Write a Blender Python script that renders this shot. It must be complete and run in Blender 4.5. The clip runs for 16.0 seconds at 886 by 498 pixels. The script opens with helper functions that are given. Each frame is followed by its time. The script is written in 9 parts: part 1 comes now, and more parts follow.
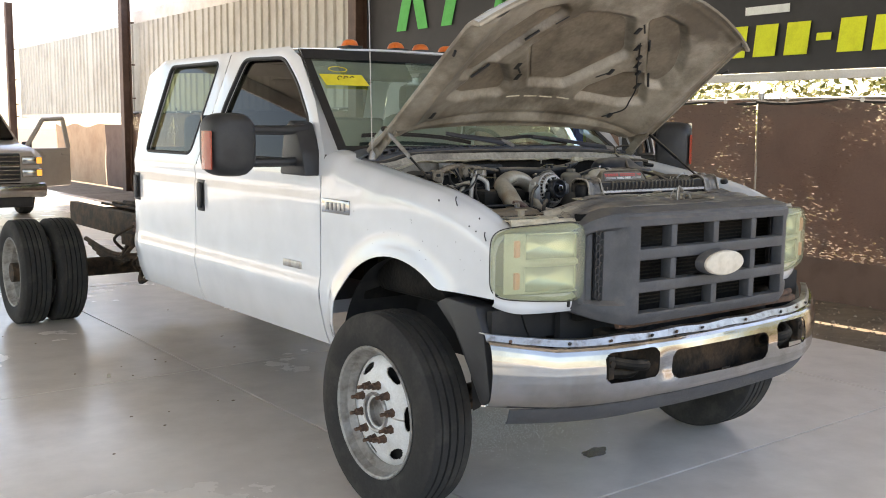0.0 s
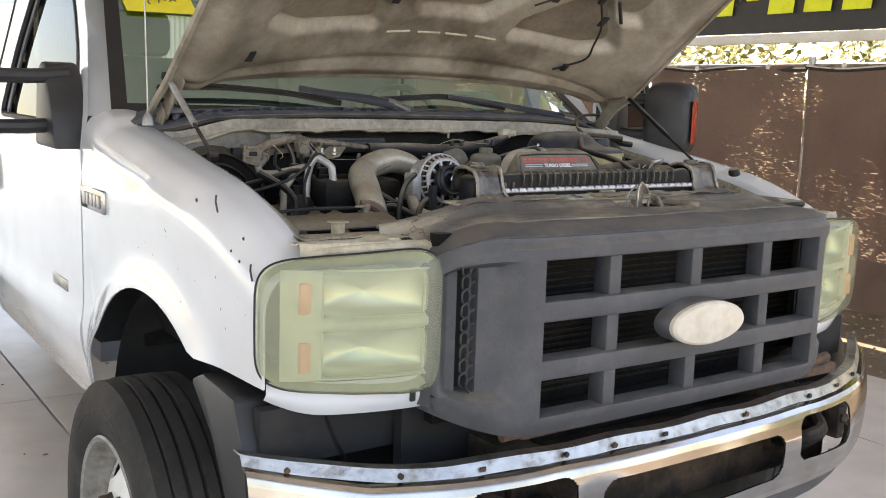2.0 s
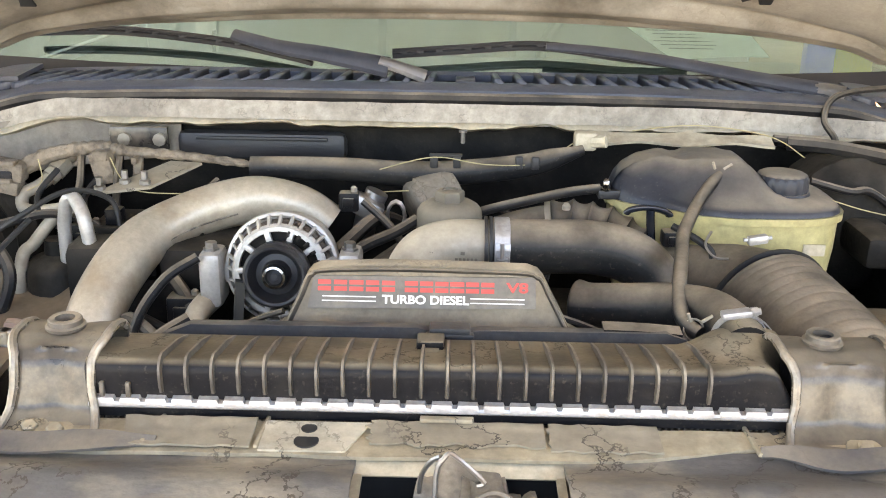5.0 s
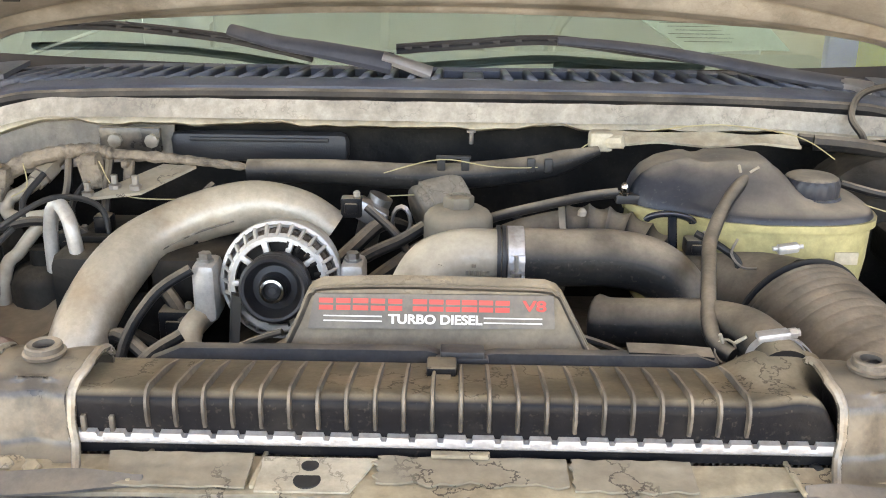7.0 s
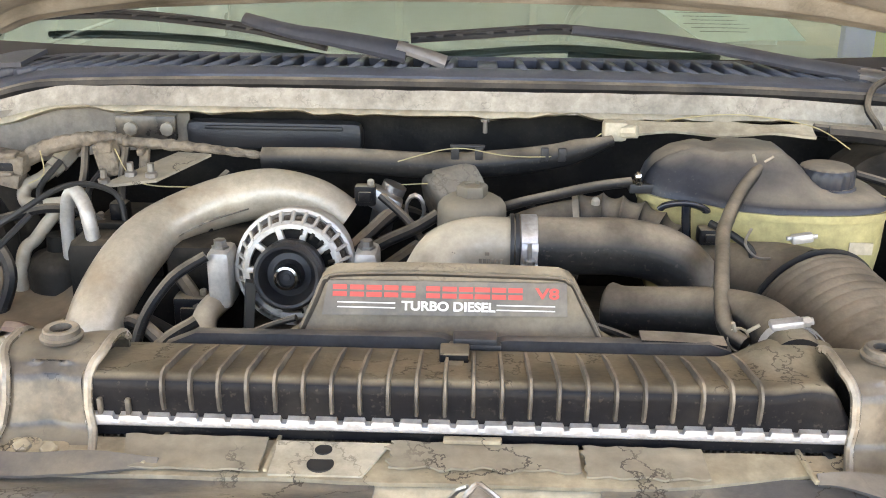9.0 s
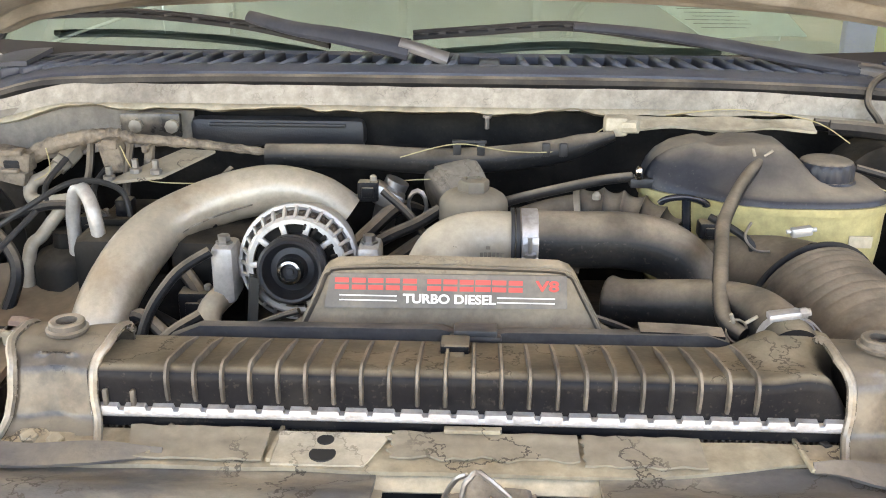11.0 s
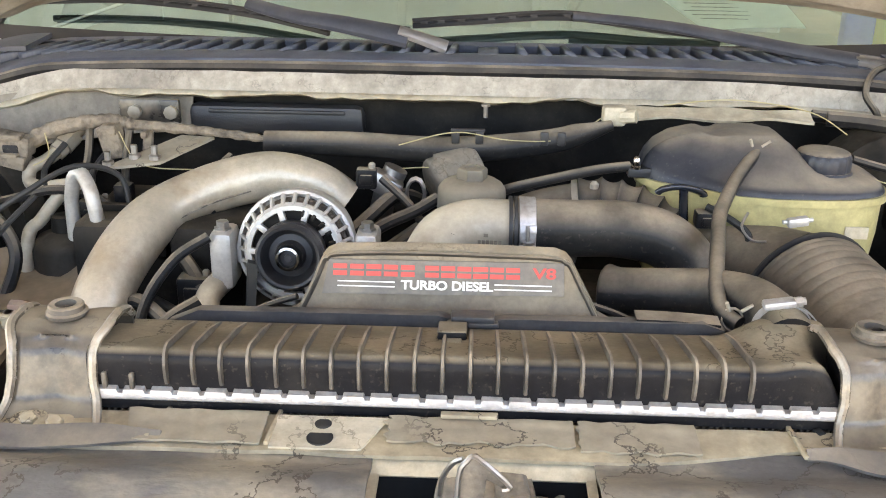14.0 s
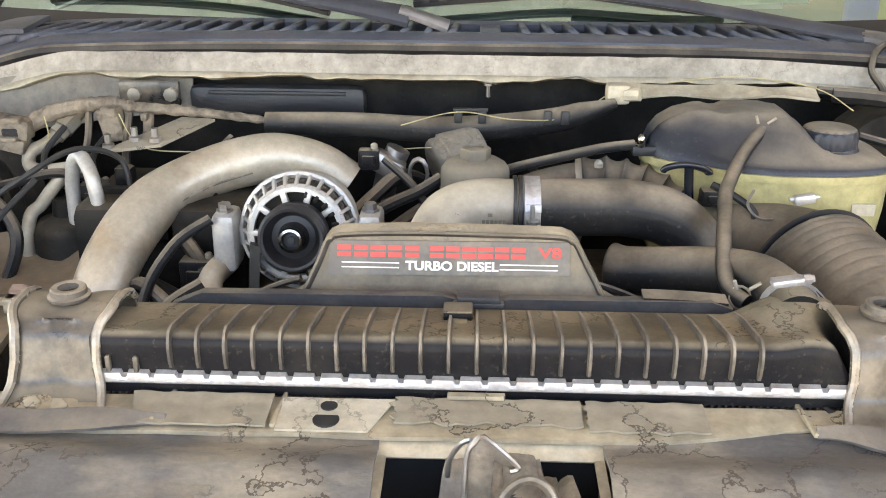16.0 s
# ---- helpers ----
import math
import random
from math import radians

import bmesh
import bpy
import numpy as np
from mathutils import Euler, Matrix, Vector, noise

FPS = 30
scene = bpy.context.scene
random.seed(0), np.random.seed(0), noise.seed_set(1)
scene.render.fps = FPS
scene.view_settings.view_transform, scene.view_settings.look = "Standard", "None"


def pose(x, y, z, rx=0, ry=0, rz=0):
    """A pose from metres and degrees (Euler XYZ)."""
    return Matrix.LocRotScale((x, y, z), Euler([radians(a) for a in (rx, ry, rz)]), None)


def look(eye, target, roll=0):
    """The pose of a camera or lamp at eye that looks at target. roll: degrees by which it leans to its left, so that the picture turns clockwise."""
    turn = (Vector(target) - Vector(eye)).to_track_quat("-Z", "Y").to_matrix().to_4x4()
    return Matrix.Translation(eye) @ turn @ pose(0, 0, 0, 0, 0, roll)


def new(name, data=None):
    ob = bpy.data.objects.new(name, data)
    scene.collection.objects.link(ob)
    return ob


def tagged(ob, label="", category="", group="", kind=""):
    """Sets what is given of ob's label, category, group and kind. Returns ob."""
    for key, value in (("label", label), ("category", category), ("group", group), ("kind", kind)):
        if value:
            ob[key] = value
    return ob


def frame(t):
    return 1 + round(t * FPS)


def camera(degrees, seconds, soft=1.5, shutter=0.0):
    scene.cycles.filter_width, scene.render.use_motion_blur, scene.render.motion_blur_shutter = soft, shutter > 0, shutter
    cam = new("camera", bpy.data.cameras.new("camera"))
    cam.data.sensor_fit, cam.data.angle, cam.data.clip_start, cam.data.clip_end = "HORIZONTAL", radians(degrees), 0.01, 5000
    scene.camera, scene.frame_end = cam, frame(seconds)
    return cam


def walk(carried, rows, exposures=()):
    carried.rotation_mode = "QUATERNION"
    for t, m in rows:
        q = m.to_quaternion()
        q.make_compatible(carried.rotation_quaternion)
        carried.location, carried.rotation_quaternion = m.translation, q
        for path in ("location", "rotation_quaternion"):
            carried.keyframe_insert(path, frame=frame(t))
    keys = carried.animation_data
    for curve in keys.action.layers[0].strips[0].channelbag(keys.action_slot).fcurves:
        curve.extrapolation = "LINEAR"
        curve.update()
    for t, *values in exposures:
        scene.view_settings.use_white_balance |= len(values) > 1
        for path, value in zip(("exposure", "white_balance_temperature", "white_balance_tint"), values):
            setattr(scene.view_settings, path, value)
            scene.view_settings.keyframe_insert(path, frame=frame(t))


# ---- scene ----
cam = camera(49.1, 16.0, soft=1.0)
EXPO = 2.2
PATH = [
    (0, (-3.169, -2.293, 1.538), (-1.96, -0.718, 1.292), 0.6),
    (0.5, (-2.862, -2.118, 1.54), (-1.651, -0.551, 1.258), 1.1),
    (1, (-2.515, -1.853, 1.516), (-1.278, -0.307, 1.235), 1.7),
    (1.5, (-2.104, -1.626, 1.507), (-0.901, -0.052, 1.233), 1.6),
    (2, (-1.696, -1.375, 1.505), (-0.571, 0.249, 1.195), 1.9),
    (2.5, (-1.294, -1.113, 1.532), (-0.195, 0.535, 1.258), -0.1),
    (3, (-0.886, -0.933, 1.577), (-0.025, 0.85, 1.29), 1.1),
    (3.5, (-0.501, -0.711, 1.629), (0.092, 1.15, 1.197), 3.2),
    (4, (-0.141, -0.584, 1.669), (0.116, 1.325, 1.132), 2.3),
    (4.5, (0.035, -0.479, 1.731), (0.016, 1.415, 1.091), 1.1),
    (7, (0.023, -0.32, 1.729), (-0.003, 1.561, 1.05), 0.7),
    (7.5, (0.023, -0.316, 1.727), (-0.008, 1.565, 1.049), 0.8),
    (8, (0.023, -0.319, 1.727), (-0.009, 1.561, 1.045), 0.9),
    (8.5, (0.022, -0.321, 1.726), (-0.018, 1.555, 1.034), 0.9),
    (9, (0.023, -0.325, 1.726), (-0.03, 1.549, 1.031), 0.7),
    (11.5, (0.029, -0.337, 1.724), (-0.037, 1.536, 1.025), 0.4),
    (12, (0.029, -0.336, 1.725), (-0.035, 1.534, 1.019), 0.6),
    (12.5, (0.028, -0.337, 1.725), (-0.039, 1.533, 1.021), 0.6),
    (13, (0.028, -0.336, 1.724), (-0.037, 1.533, 1.014), 0.7),
    (13.5, (0.026, -0.339, 1.722), (-0.035, 1.529, 1.01), 0.9),
    (14, (0.028, -0.342, 1.722), (-0.031, 1.525, 1.007), 0.9),
    (14.5, (0.027, -0.344, 1.72), (-0.03, 1.521, 1.0), 0.8),
    (15, (0.025, -0.343, 1.718), (-0.04, 1.517, 0.986), 0.7),
    (15.5, (0.023, -0.339, 1.718), (-0.041, 1.517, 0.976), 0.4),
    (16, (0.024, -0.335, 1.717), (-0.036, 1.518, 0.968), 0.4),
]
walk(cam, [(t, look(eye, target, roll)) for t, eye, target, roll in PATH], [(0.0, EXPO - 0.2, 7900, 16), (2.0, EXPO - 0.02, 8150, 18), (4.0, EXPO + 1.23, 8500, 18), (16.0, EXPO + 1.23, 8500, 18)])

# ---------------------------------------------------------------- light
world = bpy.data.worlds.new("sky")
scene.world = world
world.use_nodes = True
wn, wl = world.node_tree.nodes, world.node_tree.links
wn.clear()
sky = wn.new("ShaderNodeTexSky")
sky.sky_type, sky.sun_disc = "NISHITA", False
sky.sun_elevation, sky.sun_rotation = radians(58), radians(60)
wbg, wout = wn.new("ShaderNodeBackground"), wn.new("ShaderNodeOutputWorld")
wbg.inputs["Strength"].default_value = 0.15
wl.new(sky.outputs[0], wbg.inputs[0])
wl.new(wbg.outputs[0], wout.inputs[0])
sun = new("sun", bpy.data.lights.new("sun", "SUN"))
sun.data.energy, sun.data.angle, sun.data.color = 4.5, radians(0.5), (1.0, 0.94, 0.84)
sun.matrix_world = look((0, 0, 30), (-30 / math.tan(radians(58)) * math.sin(radians(60)), -30 / math.tan(radians(58)) * math.cos(radians(60)), 0))


# ---------------------------------------------------------------- materials
def mat(name, a, b=None, rough=0.5, metal=0.0, scale=6.0, dust=0.0, bump=0.0, bscale=60.0, spec=0.5, coat=0.0, amount=0.5, grime=0.0,
        dustcol=(0.37, 0.31, 0.235), stretch=(1, 1, 1), peel=0.0, floor=0.18, lean=(0.05, 0.95), patchy=0.22, grain=0.45):
    """A surface of colour a with patches of b, dust that has settled on what faces up, fine relief, and uneven gloss."""
    m = bpy.data.materials.new(name)
    m.use_nodes = True
    n, l = m.node_tree.nodes, m.node_tree.links
    p = n["Principled BSDF"]
    p.inputs["Metallic"].default_value = metal
    p.inputs["Specular IOR Level"].default_value = spec
    p.inputs["Coat Weight"].default_value = coat
    p.inputs["Coat Roughness"].default_value = 0.06
    tc, mp = n.new("ShaderNodeTexCoord"), n.new("ShaderNodeMapping")
    mp.inputs["Scale"].default_value = stretch
    l.new(tc.outputs["Object"], mp.inputs["Vector"])
    big, fine = n.new("ShaderNodeTexNoise"), n.new("ShaderNodeTexNoise")
    big.inputs["Scale"].default_value, big.inputs["Detail"].default_value, big.inputs["Roughness"].default_value = scale, 6, 0.62
    fine.inputs["Scale"].default_value, fine.inputs["Detail"].default_value = bscale, 4
    l.new(mp.outputs[0], big.inputs["Vector"])
    l.new(mp.outputs[0], fine.inputs["Vector"])
    ramp = n.new("ShaderNodeMapRange")
    ramp.inputs[1].default_value, ramp.inputs[2].default_value = 0.62 - amount * 0.3, 0.82 - amount * 0.3
    l.new(big.outputs["Fac"], ramp.inputs[0])
    mix = n.new("ShaderNodeMix")
    mix.data_type = "RGBA"
    mix.inputs[6].default_value = (*a, 1)
    mix.inputs[7].default_value = (*(b or [min(1, c * 0.86) for c in a]), 1)
    l.new(ramp.outputs[0], mix.inputs[0])
    col = mix.outputs[2]
    mul = n.new("ShaderNodeMix")
    mul.data_type, mul.blend_type = "RGBA", "MULTIPLY"
    mul.inputs[0].default_value = 1.0
    gr = n.new("ShaderNodeMapRange")
    gr.inputs[1].default_value, gr.inputs[2].default_value, gr.inputs[3].default_value, gr.inputs[4].default_value = 0.3, 0.7, 0.94 - 0.22 * grime, 1.04
    l.new(fine.outputs["Fac"], gr.inputs[0])
    l.new(col, mul.inputs[6])
    l.new(gr.outputs[0], mul.inputs[7])
    col = mul.outputs[2]
    rsock = n.new("ShaderNodeMapRange")
    rsock.inputs[3].default_value, rsock.inputs[4].default_value = max(0.02, rough - 0.12), min(1, rough + 0.12)
    l.new(big.outputs["Fac"], rsock.inputs[0])
    rough_out = rsock.outputs[0]
    if dust > 0:
        geo, sep = n.new("ShaderNodeNewGeometry"), n.new("ShaderNodeSeparateXYZ")
        l.new(geo.outputs["Normal"], sep.inputs[0])
        up = n.new("ShaderNodeMapRange")
        up.inputs[1].default_value, up.inputs[2].default_value = lean
        l.new(sep.outputs[2], up.inputs[0])
        patch = n.new("ShaderNodeTexNoise")
        patch.inputs["Scale"].default_value, patch.inputs["Detail"].default_value = 14.0, 5
        l.new(tc.outputs["Object"], patch.inputs["Vector"])
        pr = n.new("ShaderNodeMapRange")
        pr.inputs[1].default_value, pr.inputs[2].default_value, pr.inputs[3].default_value = 0.36, 0.60, floor
        l.new(patch.outputs["Fac"], pr.inputs[0])
        m1, m2 = n.new("ShaderNodeMath"), n.new("ShaderNodeMath")
        m1.operation = m2.operation = "MULTIPLY"
        l.new(up.outputs[0], m1.inputs[0])
        l.new(pr.outputs[0], m1.inputs[1])
        l.new(m1.outputs[0], m2.inputs[0])
        m2.inputs[1].default_value = dust
        dm = n.new("ShaderNodeMix")
        dm.data_type = "RGBA"
        dm.inputs[7].default_value = (*dustcol, 1)
        spk, spr, spx = n.new("ShaderNodeTexNoise"), n.new("ShaderNodeMapRange"), n.new("ShaderNodeMath")
        spk.inputs["Scale"].default_value, spk.inputs["Detail"].default_value = 210.0, 3
        l.new(tc.outputs["Object"], spk.inputs["Vector"])
        spr.inputs[1].default_value, spr.inputs[2].default_value, spr.inputs[4].default_value = 0.62, 0.70, 0.10 * dust
        l.new(spk.outputs["Fac"], spr.inputs[0])
        spx.operation = "MAXIMUM"
        l.new(m2.outputs[0], spx.inputs[0])
        l.new(spr.outputs[0], spx.inputs[1])
        l.new(spx.outputs[0], dm.inputs[0])
        l.new(col, dm.inputs[6])
        col = dm.outputs[2]
        rm = n.new("ShaderNodeMix")
        rm.data_type = "FLOAT"
        rm.inputs[3].default_value = 0.85
        l.new(m2.outputs[0], rm.inputs[0])
        l.new(rough_out, rm.inputs[2])
        rough_out = rm.outputs[0]
        if metal > 0:
            mm = n.new("ShaderNodeMix")
            mm.data_type = "FLOAT"
            mm.inputs[2].default_value, mm.inputs[3].default_value = metal, 0.0
            l.new(m2.outputs[0], mm.inputs[0])
            l.new(mm.outputs[0], p.inputs["Metallic"])
    if peel > 0:
        pn, pm = n.new("ShaderNodeTexNoise"), n.new("ShaderNodeTexNoise")
        pn.inputs["Scale"].default_value, pn.inputs["Detail"].default_value, pn.inputs["Roughness"].default_value = 14.0, 7, 0.58
        pm.inputs["Scale"].default_value, pm.inputs["Detail"].default_value = 7.0, 2
        l.new(tc.outputs["Object"], pn.inputs["Vector"])
        l.new(tc.outputs["Object"], pm.inputs["Vector"])
        s1, s2, s3, s4 = (n.new("ShaderNodeMath") for _ in range(4))
        s1.operation, s1.inputs[1].default_value = "SUBTRACT", 0.53
        s2.operation = "ABSOLUTE"
        s3.operation, s3.inputs[1].default_value = "LESS_THAN", 0.0075
        s4.operation, s4.inputs[1].default_value = "GREATER_THAN", 0.53
        l.new(pn.outputs["Fac"], s1.inputs[0])
        l.new(s1.outputs[0], s2.inputs[0])
        l.new(s2.outputs[0], s3.inputs[0])
        l.new(pn.outputs["Fac"], s4.inputs[0])
        mk = n.new("ShaderNodeMapRange")
        mk.inputs[1].default_value, mk.inputs[2].default_value, mk.inputs[4].default_value = 0.44, 0.51, 0.85 * peel
        l.new(pm.outputs["Fac"], mk.inputs[0])
        l1, l2 = n.new("ShaderNodeMath"), n.new("ShaderNodeMath")
        l1.operation = l2.operation = "MULTIPLY"
        l.new(s3.outputs[0], l1.inputs[0])
        if dust > 0:
            on = n.new("ShaderNodeMath")
            on.operation = "MULTIPLY"
            l.new(mk.outputs[0], on.inputs[0])
            l.new(m2.outputs[0], on.inputs[1])
            l.new(on.outputs[0], l1.inputs[1])
        else:
            l.new(mk.outputs[0], l1.inputs[1])
        l.new(s4.outputs[0], l2.inputs[0])
        l2.inputs[1].default_value = patchy * peel
        d1, d2 = n.new("ShaderNodeMix"), n.new("ShaderNodeMix")
        d1.data_type = d2.data_type = "RGBA"
        d1.inputs[7].default_value, d2.inputs[7].default_value = (0.16, 0.125, 0.09, 1), (0.05, 0.04, 0.03, 1)
        l.new(l2.outputs[0], d1.inputs[0])
        l.new(col, d1.inputs[6])
        l.new(l1.outputs[0], d2.inputs[0])
        l.new(d1.outputs[2], d2.inputs[6])
        col = d2.outputs[2]
    if dust > 0 or peel > 0:
        for sc, lo, hi in ((30.0, 0.80, 1.10), (190.0, 0.82, 1.11)):
            gn, gm, gx = n.new("ShaderNodeTexNoise"), n.new("ShaderNodeMapRange"), n.new("ShaderNodeMix")
            gn.inputs["Scale"].default_value, gn.inputs["Detail"].default_value, gn.inputs["Roughness"].default_value = sc, 6, 0.7
            l.new(tc.outputs["Object"], gn.inputs["Vector"])
            gm.inputs[1].default_value, gm.inputs[2].default_value, gm.inputs[3].default_value, gm.inputs[4].default_value = 0.38, 0.62, 1 - (1 - lo) * grain, 1 + (hi - 1) * grain
            l.new(gn.outputs["Fac"], gm.inputs[0])
            gx.data_type, gx.blend_type = "RGBA", "MULTIPLY"
            gx.inputs[0].default_value = 1.0
            l.new(col, gx.inputs[6])
            l.new(gm.outputs[0], gx.inputs[7])
            col = gx.outputs[2]
    l.new(col, p.inputs["Base Color"])
    l.new(rough_out, p.inputs["Roughness"])
    if bump > 0:
        bp = n.new("ShaderNodeBump")
        bp.inputs["Strength"].default_value, bp.inputs["Distance"].default_value = (bump * 1.3 if dust > 0 else bump), 0.01
        l.new(fine.outputs["Fac"], bp.inputs["Height"])
        l.new(bp.outputs[0], p.inputs["Normal"])
    return m


def glass(name, tint, rough=0.0, mix=0.0, ior=1.45, sheen=(1, 1, 1)):
    m = bpy.data.materials.new(name)
    m.use_nodes = True
    n, l = m.node_tree.nodes, m.node_tree.links
    n.clear()
    out, tr, gl, sh, fr = (n.new("ShaderNode" + k) for k in ("OutputMaterial", "BsdfTransparent", "BsdfGlossy", "MixShader", "Fresnel"))
    tr.inputs[0].default_value = (*tint, 1)
    gl.inputs["Roughness"].default_value = rough
    gl.inputs[0].default_value = (*sheen, 1)
    fr.inputs[0].default_value = ior
    ad = n.new("ShaderNodeMath")
    ad.inputs[1].default_value = mix
    l.new(fr.outputs[0], ad.inputs[0])
    l.new(ad.outputs[0], sh.inputs[0])
    l.new(tr.outputs[0], sh.inputs[1])
    l.new(gl.outputs[0], sh.inputs[2])
    l.new(sh.outputs[0], out.inputs[0])
    return m


def emit(name, col, strength):
    m = bpy.data.materials.new(name)
    m.use_nodes = True
    p = m.node_tree.nodes["Principled BSDF"]
    p.inputs["Base Color"].default_value = (*col, 1)
    p.inputs["Emission Color"].default_value = (*col, 1)
    p.inputs["Emission Strength"].default_value = strength
    return m


M = dict(
    white=mat("white_paint", (0.66, 0.68, 0.70), (0.635, 0.65, 0.668), 0.22, scale=2.0, coat=0.9, bump=0.006, bscale=5, amount=0.3),
    chip=mat("bare_chip", (0.05, 0.05, 0.06), rough=0.7),
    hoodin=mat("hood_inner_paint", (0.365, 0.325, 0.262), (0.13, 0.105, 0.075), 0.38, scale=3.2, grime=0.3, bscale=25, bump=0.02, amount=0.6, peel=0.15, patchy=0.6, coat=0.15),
    hoodpad=mat("hood_pocket_floor", (0.22, 0.185, 0.14), (0.14, 0.115, 0.085), 0.75, scale=8, grime=0.4, amount=0.6),
    greyplastic=mat("grey_plastic", (0.062, 0.065, 0.072), (0.085, 0.087, 0.092), 0.55, scale=9, dust=0.25, bump=0.12, bscale=500),
    blackplastic=mat("black_plastic", (0.018, 0.018, 0.02), (0.03, 0.03, 0.03), 0.5, scale=9, bump=0.08, bscale=400),
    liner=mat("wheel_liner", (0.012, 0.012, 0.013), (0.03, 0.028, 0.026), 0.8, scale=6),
    rubber=mat("tyre_rubber", (0.034, 0.033, 0.032), (0.062, 0.058, 0.053), 0.85, scale=7, grime=0.4, bscale=90, bump=0.06, spec=0.25),
    rim=mat("rim_paint", (0.74, 0.74, 0.73), (0.64, 0.62, 0.59), 0.38, scale=9, grime=0.2, bump=0.03, bscale=120),
    rimdirty=mat("dirty_rim", (0.34, 0.33, 0.31), (0.2, 0.18, 0.16), 0.5, metal=0.4, scale=14, grime=0.6),
    steel=mat("bare_steel", (0.42, 0.41, 0.40), (0.30, 0.27, 0.24), 0.38, metal=0.9, scale=20, grime=0.4),
    rust=mat("rusty_steel", (0.13, 0.075, 0.05), (0.06, 0.04, 0.032), 0.8, metal=0.2, scale=30, bump=0.3, bscale=120),
    chrome=mat("chrome", (0.40, 0.39, 0.38), (0.31, 0.295, 0.27), 0.15, metal=1.0, scale=5, bump=0.03, bscale=9),
    lens=None,
    reflector=mat("lamp_reflector", (0.72, 0.74, 0.60), (0.62, 0.64, 0.50), 0.24, metal=0.6, scale=4, spec=0.7),
    lampback=mat("lamp_housing", (0.54, 0.55, 0.41), (0.45, 0.46, 0.33), 0.4, scale=9),
    amber=mat("amber_lens", (0.75, 0.17, 0.03), (0.6, 0.12, 0.03), 0.3, scale=30),
    redlens=mat("red_orange_lens", (0.35, 0.04, 0.02), rough=0.25),
    peach=mat("faded_indicator", (0.75, 0.36, 0.2), (0.66, 0.34, 0.22), 0.5, scale=30),
    emblem=mat("faded_emblem", (0.66, 0.6, 0.5), (0.56, 0.5, 0.4), 0.45, scale=20),
    # near-black tint stands in for dim cabs and dark reflections
    glass_dark=glass("darkened_glass", (0.022, 0.024, 0.02), 0.0, 0.0, 1.2),
    # raised mint gloss lends the open pane a bright outdoor reflection
    glass_open=glass("bright_sheen_glass", (0.72, 0.86, 0.78), 0.05, 0.22, 1.45, (0.80, 1.0, 0.94)),
    glass_rear=glass("rear_glass", (0.34, 0.40, 0.25), 0.0, 0.0, 1.22),
    glass_ws=glass("windscreen_glass", (0.58, 0.76, 0.72), 0.0, 0.35, 1.45, (0.72, 1.0, 0.98)),
    seal=mat("black_seal", (0.015, 0.015, 0.016), rough=0.6),
    frame=mat("chassis_paint", (0.026, 0.021, 0.016), (0.085, 0.055, 0.036), 0.8, scale=12, dust=0.1, bump=0.3, bscale=60, amount=0.7, spec=0.2),
    cabin=mat("cabin_trim", (0.09, 0.085, 0.08), (0.06, 0.058, 0.055), 0.75, scale=6),
    concrete=None,
    paper=mat("paper", (0.8, 0.85, 0.82), rough=0.7),
    blue=mat("blue_fabric", (0.16, 0.17, 0.75), (0.12, 0.13, 0.62), 0.7, scale=20),
    yellow=mat("yellow_tape", (0.85, 0.72, 0.05), (0.78, 0.65, 0.04), 0.6, scale=30),
    ink=mat("black_ink", (0.02, 0.02, 0.02), rough=0.7),
    sheet=mat("corrugated_steel", (0.50, 0.49, 0.44), (0.42, 0.40, 0.35), 0.5, metal=0.1, scale=1.2, bump=0.03, bscale=15),
    roof=mat("roof_deck", (0.55, 0.55, 0.5), (0.45, 0.45, 0.4), 0.6, scale=1.0),
    brownsteel=mat("primer_steel", (0.09, 0.05, 0.035), (0.13, 0.08, 0.06), 0.6, scale=4, bump=0.05, bscale=40),
    whitesteel=mat("white_steel", (0.7, 0.69, 0.66), (0.58, 0.56, 0.52), 0.5, scale=2),
    banner=mat("black_banner", (0.030, 0.031, 0.034), (0.042, 0.043, 0.046), 0.62, scale=1.5, bump=0.15, bscale=6),
    bannergreen=mat("green_print", (0.08, 0.55, 0.12), rough=0.6),
    banneryellow=mat("yellow_print", (0.75, 0.82, 0.03), rough=0.6),
    tarp=mat("tan_tarp", (0.55, 0.36, 0.22), (0.48, 0.3, 0.18), 0.8, scale=2, bump=0.2, bscale=5),
    browntarp=mat("brown_tarp", (0.16, 0.10, 0.075), (0.13, 0.08, 0.06), 0.8, scale=3, bump=0.2, bscale=8),
    leaf=mat("sunlit_leaf", (0.16, 0.2, 0.03), (0.28, 0.26, 0.06), 0.7, scale=3, amount=0.8),
    dirt=None,
)


